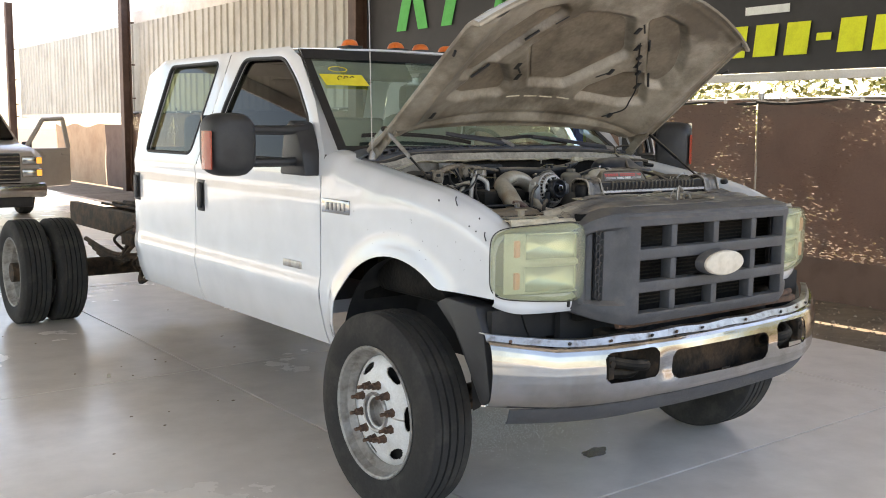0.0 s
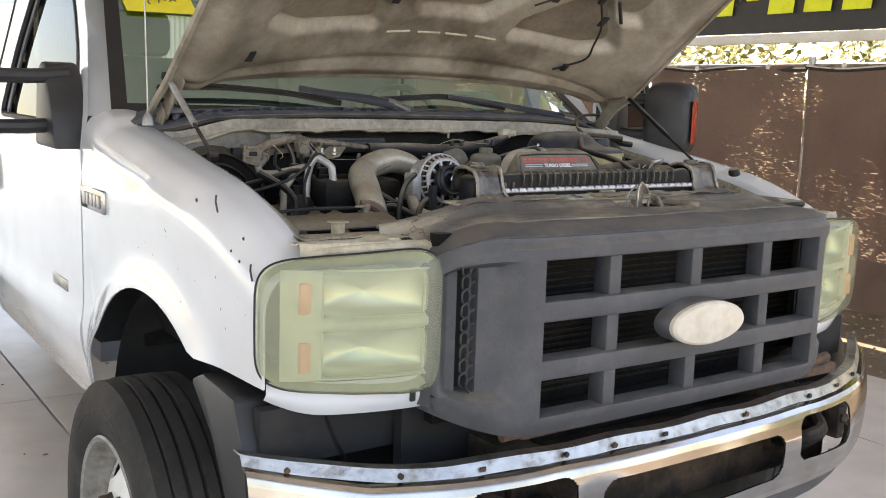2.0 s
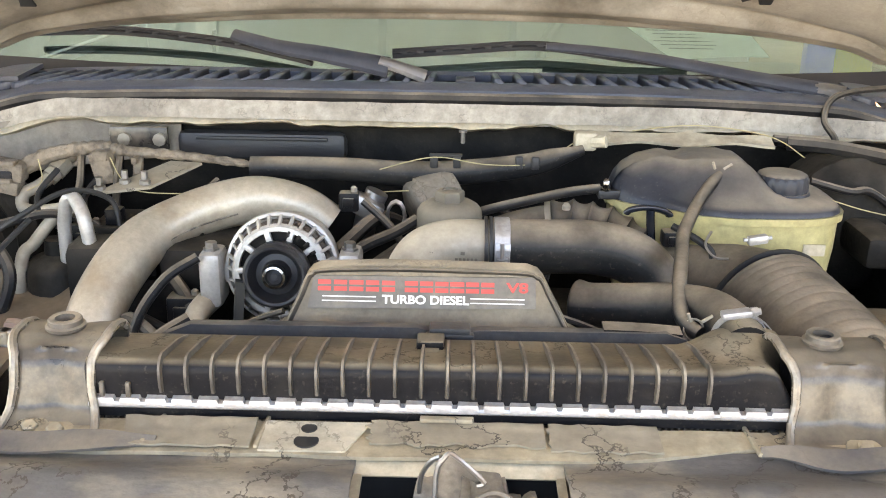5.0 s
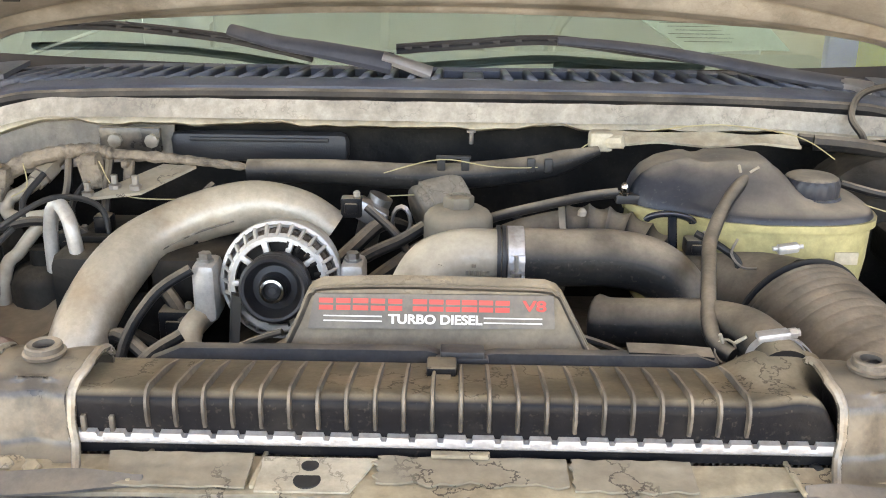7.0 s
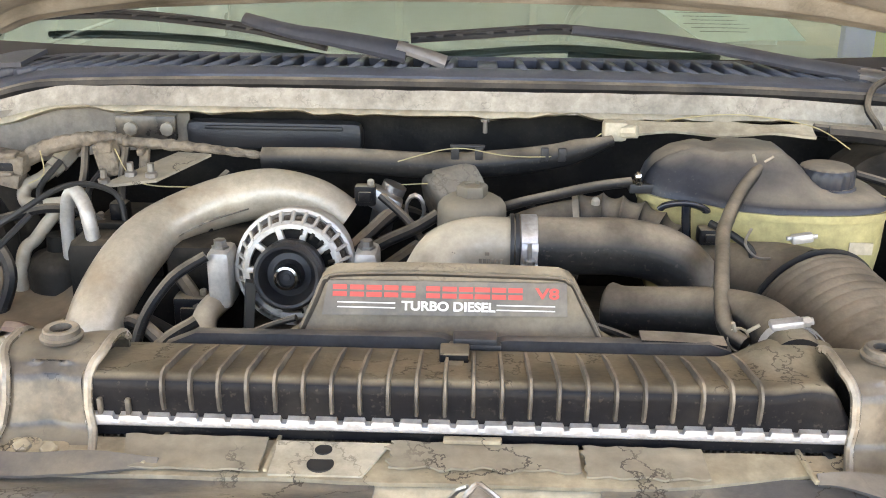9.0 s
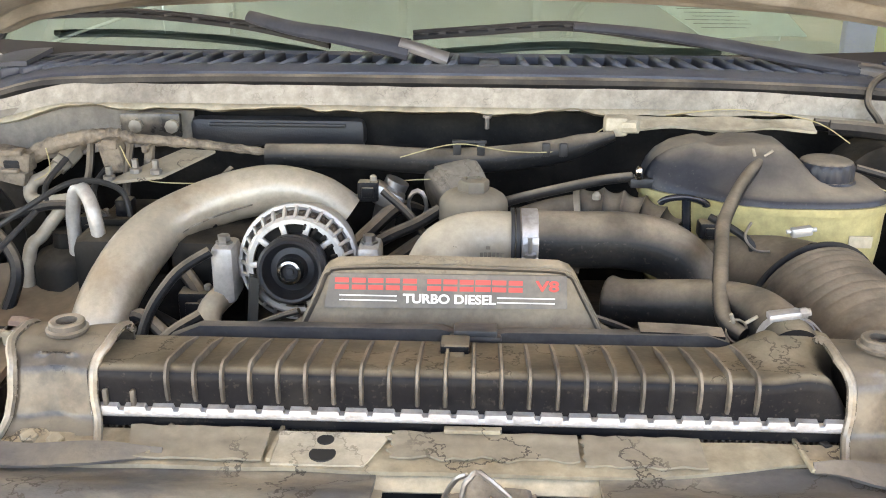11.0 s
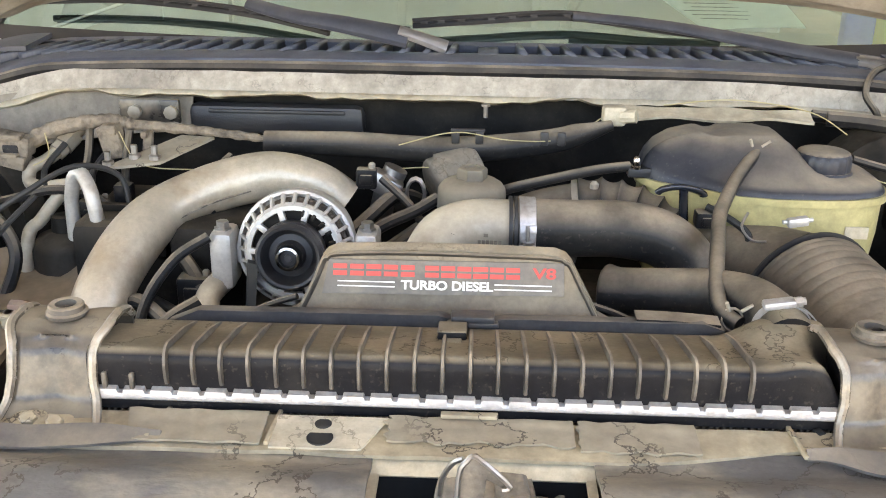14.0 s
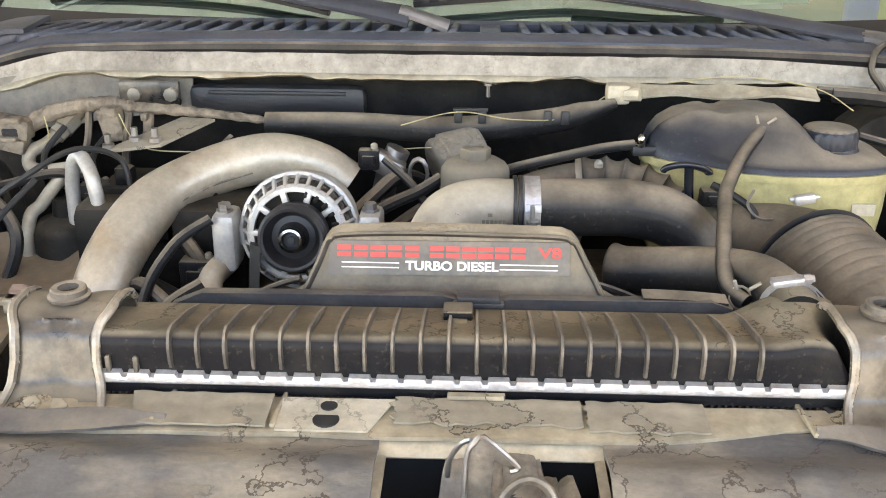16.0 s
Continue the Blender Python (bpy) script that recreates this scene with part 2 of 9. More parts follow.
def ground_mat(name, a, b, c, rough, s1, s2, bump, cracks=False):
    """Concrete or soil: three tones at two scales, fine grain."""
    m = bpy.data.materials.new(name)
    m.use_nodes = True
    n, l = m.node_tree.nodes, m.node_tree.links
    p = n["Principled BSDF"]
    tc = n.new("ShaderNodeTexCoord")
    n1, n2, n3 = (n.new("ShaderNodeTexNoise") for _ in range(3))
    for k, s in ((n1, s1), (n2, s2), (n3, s2 * 9)):
        k.inputs["Scale"].default_value, k.inputs["Detail"].default_value, k.inputs["Roughness"].default_value = s, 8, 0.6
        l.new(tc.outputs["Object"], k.inputs["Vector"])
    r1, r2 = n.new("ShaderNodeMapRange"), n.new("ShaderNodeMapRange")
    for r, k in ((r1, n1), (r2, n2)):
        r.inputs[1].default_value, r.inputs[2].default_value = 0.38, 0.64
        l.new(k.outputs["Fac"], r.inputs[0])
    x1, x2 = n.new("ShaderNodeMix"), n.new("ShaderNodeMix")
    x1.data_type = x2.data_type = "RGBA"
    x1.inputs[6].default_value, x1.inputs[7].default_value, x2.inputs[7].default_value = (*a, 1), (*b, 1), (*c, 1)
    l.new(r1.outputs[0], x1.inputs[0])
    half = n.new("ShaderNodeMath")
    half.operation, half.inputs[1].default_value = "MULTIPLY", 0.45
    l.new(r2.outputs[0], half.inputs[0])
    l.new(half.outputs[0], x2.inputs[0])
    l.new(x1.outputs[2], x2.inputs[6])
    l.new(x2.outputs[2], p.inputs["Base Color"])
    rr = n.new("ShaderNodeMapRange")
    rr.inputs[3].default_value, rr.inputs[4].default_value = rough - 0.12, rough + 0.15
    l.new(n1.outputs["Fac"], rr.inputs[0])
    l.new(rr.outputs[0], p.inputs["Roughness"])
    bp = n.new("ShaderNodeBump")
    bp.inputs["Strength"].default_value, bp.inputs["Distance"].default_value = bump, 0.02
    l.new(n3.outputs["Fac"], bp.inputs["Height"])
    l.new(bp.outputs[0], p.inputs["Normal"])
    return m


def haze_lens(name):
    """Headlamp plastic gone yellow: part clear, part milky."""
    m = mat(name, (0.46, 0.475, 0.36), (0.42, 0.435, 0.32), 0.16, scale=2, coat=0.4)
    n, l = m.node_tree.nodes, m.node_tree.links
    tr, mx = n.new("ShaderNodeBsdfTransparent"), n.new("ShaderNodeMixShader")
    tr.inputs[0].default_value = (0.93, 0.95, 0.80, 1)
    mx.inputs[0].default_value = 0.62
    l.new(n["Principled BSDF"].outputs[0], mx.inputs[1])
    l.new(tr.outputs[0], mx.inputs[2])
    l.new(mx.outputs[0], n["Material Output"].inputs[0])
    return m


M["lens"] = haze_lens("yellowed_lens")
M["concrete"] = ground_mat("polished_concrete", (0.76, 0.70, 0.635), (0.66, 0.605, 0.545), (0.56, 0.51, 0.455), 0.24, 0.55, 4.0, 0.03)
M["dirt"] = ground_mat("dry_dirt", (0.20, 0.15, 0.10), (0.13, 0.095, 0.065), (0.28, 0.22, 0.15), 0.9, 1.5, 9.0, 0.5)


# ---------------------------------------------------------------- mesh tools
def add_box(bm, c, s, bevel=0.0, turn=None, seg=2):
    vs = bmesh.ops.create_cube(bm, size=1.0)["verts"]
    bmesh.ops.scale(bm, vec=s, verts=vs)
    if bevel:
        es = list({e for v in vs for e in v.link_edges})
        got = bmesh.ops.bevel(bm, geom=es, offset=bevel, segments=seg, affect="EDGES", profile=0.5)
        vs = list({v for f in got["faces"] for v in f.verts} | {v for v in vs if v.is_valid})
    if turn is not None:
        bmesh.ops.transform(bm, matrix=turn.to_4x4() if hasattr(turn, "to_4x4") else turn, verts=vs)
    bmesh.ops.translate(bm, vec=c, verts=vs)
    return vs


def smooth_path(pts, steps=8):
    """Points along a smooth curve through pts."""
    p = [Vector(q) for q in pts]
    if len(p) < 3:
        return p
    out = []
    for i in range(len(p) - 1):
        a, b, c, d = p[max(i - 1, 0)], p[i], p[i + 1], p[min(i + 2, len(p) - 1)]
        for k in range(steps):
            t = k / steps
            out.append(0.5 * (2 * b + (c - a) * t + (2 * a - 5 * b + 4 * c - d) * t * t + (3 * b - 3 * c + d - a) * t ** 3))
    return out + [p[-1]]


def add_tube(bm, pts, r, n=10, steps=6, smooth=True, caps=True, ribs=0.0, flat=1.0):
    """A tube along pts; r a radius or a function of the fraction along it; ribs: depth of rings."""
    path = smooth_path(pts, steps) if smooth else [Vector(q) for q in pts]
    rings, side = [], None
    for i, c in enumerate(path):
        way = (path[min(i + 1, len(path) - 1)] - path[max(i - 1, 0)]).normalized()
        if side is None:
            side = way.orthogonal().normalized()
        side = (side - way * side.dot(way)).normalized()
        up = way.cross(side)
        u = i / max(1, len(path) - 1)
        rad = (r(u) if callable(r) else r) + (ribs if i % 2 else -ribs)
        rings.append([bm.verts.new(c + (side * math.cos(a) + up * math.sin(a) * flat) * rad) for a in (2 * math.pi * k / n for k in range(n))])
    for a, b in zip(rings, rings[1:]):
        for k in range(n):
            bm.faces.new((a[k], a[(k + 1) % n], b[(k + 1) % n], b[k]))
    if caps:
        bm.faces.new(rings[0][::-1])
        bm.faces.new(rings[-1])
    return rings


def add_lathe(bm, profile, m=None, n=32, closed=False):
    """Turns (radius, height) pairs round the z axis, then lays them by the pose m."""
    m = m or Matrix()
    rings = [[bm.verts.new(m @ Vector((r * math.cos(2 * math.pi * k / n), r * math.sin(2 * math.pi * k / n), h))) for k in range(n)] for r, h in profile]
    pairs = list(zip(rings, rings[1:])) + ([(rings[-1], rings[0])] if closed else [])
    for a, b in pairs:
        for k in range(n):
            bm.faces.new((a[k], a[(k + 1) % n], b[(k + 1) % n], b[k]))
    if not closed:
        if profile[0][0] > 1e-4:
            bm.faces.new(rings[0][::-1])
        if profile[-1][0] > 1e-4:
            bm.faces.new(rings[-1])


def add_loft(bm, rings, caps=True, closed=True):
    rr = [[bm.verts.new(p) for p in ring] for ring in rings]
    n = len(rr[0])
    for a, b in zip(rr, rr[1:]):
        for k in range(n if closed else n - 1):
            bm.faces.new((a[k], a[(k + 1) % n], b[(k + 1) % n], b[k]))
    if caps and closed:
        bm.faces.new(rr[0][::-1])
        bm.faces.new(rr[-1])


def add_prism(bm, outline, depth, m=None, bevel=0.0):
    """A plate with the given outline (x, y), from z = 0 to depth, laid by the pose m."""
    m = m or Matrix()
    low = [bm.verts.new((x, y, 0)) for x, y in outline]
    f = bm.faces.new(low)
    got = bmesh.ops.extrude_face_region(bm, geom=[f])
    top = [g for g in got["geom"] if isinstance(g, bmesh.types.BMVert)]
    bmesh.ops.translate(bm, vec=(0, 0, depth), verts=top)
    vs = low + top
    if bevel:
        es = list({e for v in vs for e in v.link_edges})
        r = bmesh.ops.bevel(bm, geom=es, offset=bevel, segments=2, affect="EDGES", profile=0.5)
        vs = list({v for f in r["faces"] for v in f.verts} | {v for v in vs if v.is_valid})
    bmesh.ops.transform(bm, matrix=m, verts=vs)


def add_sheet(bm, f, us, vs, thick=0.0, keep=None):
    """A sheet through the points f(u, v); keep(u, v) drops cells; thick gives it depth."""
    grid = [[bm.verts.new(f(u, v)) for v in vs] for u in us]
    faces = []
    for i in range(len(us) - 1):
        for j in range(len(vs) - 1):
            if keep is None or keep((us[i] + us[i + 1]) / 2, (vs[j] + vs[j + 1]) / 2):
                faces.append(bm.faces.new((grid[i][j], grid[i + 1][j], grid[i + 1][j + 1], grid[i][j + 1])))
    loose = [v for row in grid for v in row if not v.link_faces]
    bmesh.ops.delete(bm, geom=loose, context="VERTS")
    if thick:
        bmesh.ops.solidify(bm, geom=faces, thickness=thick)


def span(a, b, n):
    return [a + (b - a) * i / n for i in range(n + 1)]


def part(name, bm, material, parent=None, label="", sharp=35, fix=True):
    """One mesh object out of bm, under a thing or a part."""
    if fix:
        bmesh.ops.recalc_face_normals(bm, faces=bm.faces)
    me = bpy.data.meshes.new(name)
    bm.to_mesh(me)
    bm.free()
    for poly in me.polygons:
        poly.use_smooth = True
    me.set_sharp_from_angle(angle=radians(sharp))
    for k in material if isinstance(material, (list, tuple)) else (material,):
        me.materials.append(M[k] if isinstance(k, str) else k)
    ob = new(name, me)
    if parent:
        ob.parent = parent
    if label:
        tagged(ob, label)
    return ob


def thing(name, label, category, group="", at=None):
    ob = new(name)
    ob.empty_display_size = 0.2
    if at:
        ob.location = at
    return tagged(ob, label, category, group)


def child_at(ob, m):
    ob.matrix_basis = m
    return ob


def B():
    return bmesh.new()


# ---------------------------------------------------------------- ground, fence, shelter
bm = B()
add_sheet(bm, lambda u, v: (u, v, -0.06 + 0.02 * noise.noise(Vector((u * 0.5, v * 0.5, 0)))), [-400, -60, -20, -12, 3.2] + span(3.3, 6.5, 20) + [8, 20, 60, 400], [-400, -60, -20] + span(-4, 12, 70) + [20, 40, 90, 400])
tagged(part("ground", bm, "dirt"), "dry brown dirt ground with small debris beyond the slab", "ground", kind="structure")
EDGE = 3.44                     # where the slab ends towards the fence
slab = tagged(new("floor"), "smooth grey-beige concrete slab with saw-cut joints and stains", "floor", kind="structure")
# panels beyond x -13 are unseen, added to bounce light under the roof
cutx, cuty = [-40.0, -25.0, -13.0, -10.2, -7.1, -3.9, -0.71, 2.4, EDGE], [-30, -17, -9.0, -5.6, -2.6, 0.42, 3.43, 7.05, 9.6, 12.5, 15.6, 18.6, 24, 44]
for i in range(len(cutx) - 1):
    for j in range(len(cuty) - 1):
        x0, x1, y0, y1 = cutx[i] + 0.006, cutx[i + 1] - 0.006, cuty[j] + 0.006, cuty[j + 1] - 0.006
        bm = B()
        add_box(bm, ((x0 + x1) / 2, (y0 + y1) / 2, -0.06), (x1 - x0, y1 - y0, 0.12), 0.0012, seg=1)
        part("slab_panel", bm, "concrete", slab)
bm = B()
add_box(bm, (-18.3, 7.0, -0.095), (43.2, 73.9, 0.10))
part("joint_bed", bm, "liner", slab)

FX = 5.4                        # the fence and wall line


def screen_mat():
    """Woven privacy screen: brown, with sparse slits that let the sunlight behind it show."""
    m = mat("brown_screen", (0.20, 0.135, 0.11), (0.165, 0.11, 0.09), 0.7, scale=1.3, bump=0.1, bscale=40)
    n, l = m.node_tree.nodes, m.node_tree.links
    p, out = n["Principled BSDF"], n["Material Output"]
    tc, mp, sl, wide = n.new("ShaderNodeTexCoord"), n.new("ShaderNodeMapping"), n.new("ShaderNodeTexNoise"), n.new("ShaderNodeTexNoise")
    mp.inputs["Rotation"].default_value = (radians(28), 0, 0)
    mp.inputs["Scale"].default_value = (1, 20, 75)
    l.new(tc.outputs["Object"], mp.inputs[0])
    sl.inputs["Scale"].default_value, sl.inputs["Detail"].default_value = 1.0, 2
    wide.inputs["Scale"].default_value, wide.inputs["Detail"].default_value = 1.1, 3
    l.new(mp.outputs[0], sl.inputs["Vector"])
    l.new(tc.outputs["Object"], wide.inputs["Vector"])
    a = n.new("ShaderNodeMath")
    a.operation = "MULTIPLY"
    l.new(sl.outputs["Fac"], a.inputs[0])
    l.new(wide.outputs["Fac"], a.inputs[1])
    r = n.new("ShaderNodeMapRange")
    r.inputs[1].default_value, r.inputs[2].default_value, r.inputs[4].default_value = 0.264, 0.38, 0.55
    l.new(a.outputs[0], r.inputs[0])
    tr, mx = n.new("ShaderNodeBsdfTransparent"), n.new("ShaderNodeMixShader")
    tl, m2 = n.new("ShaderNodeBsdfTranslucent"), n.new("ShaderNodeMixShader")
    tl.inputs[0].default_value = (0.25, 0.16, 0.12, 1)
    m2.inputs[0].default_value = 0.3
    l.new(p.outputs[0], m2.inputs[1])
    l.new(tl.outputs[0], m2.inputs[2])
    l.new(r.outputs[0], mx.inputs[0])
    l.new(m2.outputs[0], mx.inputs[1])
    l.new(tr.outputs[0], mx.inputs[2])
    l.new(mx.outputs[0], out.inputs[0])
    return m


M["screen"] = screen_mat()
fence = thing("fence", "chain-link fence covered with a brown woven privacy screen", "fence", at=(0, 0, 0))
bays = [0.6, 3.66, 6.7, 9.8, 12.8, 15.9, 18.9, 21.6]
for y0, y1 in zip(bays, bays[1:]):
    bm = B()
    add_sheet(bm, lambda u, v: (FX + 0.035 * noise.noise(Vector((u * 1.3, v * 1.6, 2))) + 0.01 * math.sin(u * 9), u, 0.30 + (1.54 + 0.02 * math.sin((u - y0) * 6.2)) * v), span(y0 + 0.012, y1 - 0.012, 26), span(0, 1, 12), 0.003)
    part("screen_panel", bm, "screen", fence, fix=False)
    bm = B()
    add_sheet(bm, lambda u, v: (FX - 0.06 + 0.03 * noise.noise(Vector((u * 1.7, v, 5))) - 0.05 * (1 - v), u, -0.06 + 0.40 * v), span(y0 + 0.005, y1 - 0.005, 20), span(0, 1, 4), 0.004)
    part("skirt_panel", bm, "browntarp", fence, "dark brown solid fabric skirt along the ground", fix=False)
    bm = B()
    add_tube(bm, [(FX + 0.06, y0, -0.1), (FX + 0.06, y0, 1.9)], 0.03, 12, smooth=False)
    add_lathe(bm, [(0.034, 1.9), (0.03, 1.93), (0.01, 1.945)], Matrix.Translation((FX + 0.06, y0, 0)), 12)
    part("post", bm, "steel", fence)
    bm = B()
    add_tube(bm, [(FX - 0.012, y0 + (y1 - y0) * k / 10, 1.835 + 0.016 * math.sin(k * 1.9 + y0)) for k in range(11)], 0.018, 6)
    part("hem", bm, "ink", fence, "black webbing hem")
    for k in range(4):
        bm = B()
        add_lathe(bm, [(0.014, 0), (0.022, 0.004), (0.024, 0.008), (0.012, 0.008)], pose(FX - 0.045, y0 + 0.35 + k * 0.78, 1.85 + 0.012 * math.sin(k * 5), 0, -90, 0), 10)
        part("grommet", bm, "whitesteel", fence)
bm = B()
add_tube(bm, [(FX + 0.06, 0.6, 1.86), (FX + 0.06, 21.6, 1.86)], 0.02, 8, smooth=False)
part("top_rail", bm, "steel", fence)

# the banner over the fence, with its lettering as plain bars and shapes
sign = thing("banner", "long black vinyl banner with bright yellow and green print", "banner", at=(0, 0, 0))
bm = B()
add_sheet(bm, lambda u, v: (FX - 0.05 + 0.02 * noise.noise(Vector((u * 0.8, v * 2, 7))), u, 2.13 + 2.6 * v), span(0.7, 10.9, 50), span(0, 1, 8), 0.004)
part("sheet", bm, "banner", sign, fix=False)
bm = B()
add_box(bm, (FX - 0.03, 5.8, 2.085), (0.05, 10.2, 0.085), 0.01)
part("hem_rail", bm, "whitesteel", sign, "pale grey rail along the lower hem")
for k, (yy, w, h) in enumerate([(6.55, .24, .30), (6.2, .24, .30), (5.85, .24, .30), (5.53, .16, .07), (5.2, .24, .30), (4.85, .24, .30), (4.52, .24, .30), (4.22, .16, .07), (3.9, .25, .31), (3.55, .25, .31), (3.2, .25, .31), (2.92, .15, .07), (2.64, .25, .31), (2.3, .25, .31), (1.96, .25, .31), (1.62, .25, .31)]):
    bm = B()
    lean = 0.05
    zc = 2.44 if h > 0.1 else 2.44
    add_prism(bm, [(-w / 2 - lean * h, -h / 2), (w / 2 - lean * h, -h / 2), (w / 2 + lean * h, h / 2), (-w / 2 + lean * h, h / 2)], 0.006, Matrix.Translation((FX - 0.076, yy, zc)) @ pose(0, 0, 0, 90, 0, -90), 0.0)
    part("print_bar", bm, "banneryellow", sign)
for k, (yy, z0, dy) in enumerate([(9.85, 2.98, 0.34), (9.3, 2.98, -0.34), (8.75, 2.98, 0.34), (7.4, 3.1, -0.3), (7.6, 3.1, 0.25)]):
    bm = B()
    add_prism(bm, [(-0.12, 0), (0.12, 0), (0.12 + dy, 1.1), (-0.12 + dy, 1.1)], 0.006, Matrix.Translation((FX - 0.076, yy, z0)) @ pose(0, 0, 0, 90, 0, -90))
    part("print_shape", bm, "bannergreen", sign)
bm = B()
add_box(bm, (FX - 0.075, 3.55, 2.74), (0.008, 0.5, 0.08))
part("print_bar", bm, "paper", sign)

# steel wall beyond the banner, on brown posts
wall = tagged(new("wall_east"), "pale corrugated steel wall panels on a shelter frame", "wall", kind="structure")


def corrugated(x, y0, y1, z0, z1):
    bm = B()
    us, prof = [], []
    k, y = 0, y0
    while y < y1:
        for dy, dx in ((0.0, 0.0), (0.20, 0.0), (0.225, 0.035), (0.275, 0.035)):
            if y + dy < y1:
                prof.append((y + dy, dx))
        y += 0.30
    prof.append((y1, 0.0))
    add_loft(bm, [[(x - dx, yy, z0), (x - dx, yy, z1), (x - dx + 0.004, yy, z1), (x - dx + 0.004, yy, z0)] for yy, dx in prof])
    return bm


for y0, y1 in ((10.95, 13.9), (13.9, 17.6), (17.6, 21.4), (21.4, 24.9), (24.9, 28.4), (28.4, 32.2)):
    part("wall_panel", corrugated(FX + 0.12, y0 + 0.004, y1 - 0.004, 1.86, 4.0), "sheet", wall, sharp=20)
for z, h in ((4.15, 0.32), (1.83, 0.16), (3.05, 0.08)):
    bm = B()
    add_box(bm, (FX + 0.2, 21.6, z), (0.1, 21.4, h), 0.01)
    part("girt", bm, "whitesteel", wall)
for y in (10.93, 21.4, 32.2):
    bm = B()
    add_box(bm, (FX - 0.06, y, 2.7), (0.02, 0.22, 5.6))
    add_box(bm, (FX - 0.26, y, 2.7), (0.02, 0.22, 5.6))
    add_box(bm, (FX - 0.16, y, 2.7), (0.2, 0.014, 5.6))
    for z in (1.8, 2.2, 3.0, 4.0):
        add_box(bm, (FX - 0.02, y, z), (0.08, 0.3, 0.03))
    part("post", bm, "brownsteel", wall, "dark brown steel column")
bm = B()
add_sheet(bm, lambda u, v: (FX - 0.12 + 0.06 * noise.noise(Vector((u, v * 2, 3))), u, -0.02 + (1.55 + 0.05 * math.sin(u * 3)) * v), span(23.2, 27.5, 30), span(0, 1, 8), 0.004)
tarp = part("tarp", bm, "tarp", None, fix=False)
tagged(tarp, "tan fabric tarp hung under the wall in sunlight", "tarp")
bm = B()
add_sheet(bm, lambda u, v: (FX - 0.1 + 0.04 * noise.noise(Vector((u, v * 2, 9))), u, -0.02 + 1.58 * v), span(21.3, 23.19, 16), span(0, 1, 8), 0.004)
tagged(part("brown_tarp", bm, "browntarp", None, fix=False), "brown fabric tarp hung beside a steel column", "tarp")

# roof of the shelter
ROOF = 5.5
roof = tagged(new("ceiling"), "pale steel deck roof of an open shelter", "ceiling", kind="structure")
bm = B()
add_box(bm, (-3.55, 7.1, ROOF + 0.05), (18.9, 23.2, 0.08))
part("deck", bm, "roof", roof)
for y in (-4.2, 0, 4, 8, 12.5, 18.5):
    bm = B()
    add_box(bm, (-3.7, y, ROOF - 0.14), (18.2, 0.14, 0.28))
    part("beam", bm, "whitesteel", roof)
for x in (-12.8, 5.6):
    bm = B()
    add_box(bm, (x, 7.1, ROOF - 0.2), (0.1, 23.2, 0.4))
    part("beam", bm, "whitesteel", roof)
for y in (-4, 4, 12):
    bm = B()
    add_box(bm, (-12.6, y, 2.7), (0.2, 0.2, 5.6), 0.01)
    col = tagged(part("column", bm, "brownsteel"), "brown steel column of the shelter", "column", group="shelter columns", kind="structure")

# bushes behind the fence
def bush(y, s, seed):
    rng = random.Random(seed)
    t = thing("bush", "sunlit yellow-green bush behind the fence", "bush", "bushes behind the fence", at=(0, 0, 0))
    bm = B()
    for k in range(5):
        a = rng.uniform(0, 6.28)
        add_tube(bm, [(7.4, y, -0.1), (7.4 + 0.3 * math.cos(a), y + 0.3 * math.sin(a), 0.9 * s), (7.4 + 0.8 * math.cos(a), y + 0.9 * math.sin(a), 1.9 * s)], lambda u: 0.05 * (1 - 0.8 * u), 6, 3)
    part("trunk", bm, "brownsteel", t)
    vs, fs = [], []
    for k in range(8000):
        r, a, h = rng.random() ** 0.5 * 1.5 * s, rng.uniform(0, 6.28), rng.uniform(0.35, 3.5) * s
        if noise.noise(Vector((r * math.cos(a) * 1.6, r * math.sin(a) * 1.6 + y, h * 1.6))) < -0.12:
            continue
        c = Vector((7.4 + r * math.cos(a), y + 1.15 * r * math.sin(a), h + 0.3 * math.cos(r * 2)))
        d = Vector((rng.gauss(0, 1), rng.gauss(0, 1), rng.gauss(0, 1))).normalized() * 0.065 * rng.uniform(0.6, 1.3)
        e = d.orthogonal().normalized() * 0.03
        i = len(vs)
        vs += [c - d, c + e, c + d, c - e]
        fs.append((i, i + 1, i + 2, i + 3))
    me = bpy.data.meshes.new("crown")
    me.from_pydata(vs, [], fs)
    me.materials.append(M["leaf"])
    ob = new("crown", me)
    ob.parent = t


for k, y in enumerate((-3.5, -0.6, 2.1, 4.6, 7.2, 9.9, 13.0)):
    bush(y, 0.95 + 0.12 * math.sin(k * 2.3), k)

# gravel and leaf litter on the dirt
rng = random.Random(5)
vs, fs = [], []
for k in range(2600):
    x, y, s = rng.uniform(EDGE + 0.02, FX + 0.1), rng.uniform(-2, 11), rng.uniform(0.006, 0.022)
    i, z = len(vs), -0.05 + 0.02 * noise.noise(Vector((x * 0.5, y * 0.5, 0)))
    a = rng.uniform(0, 6.28)
    c, d = math.cos(a) * s, math.sin(a) * s
    vs += [(x - c, y - d, z), (x + d * .6, y - c * .6, z), (x + c, y + d, z), (x - d * .6, y + c * .6, z), (x, y, z + s * rng.uniform(0.4, 0.9))]
    fs += [(i, i + 1, i + 4), (i + 1, i + 2, i + 4), (i + 2, i + 3, i + 4), (i + 3, i, i + 4)]
me = bpy.data.meshes.new("litter")
me.from_pydata(vs, [], fs)
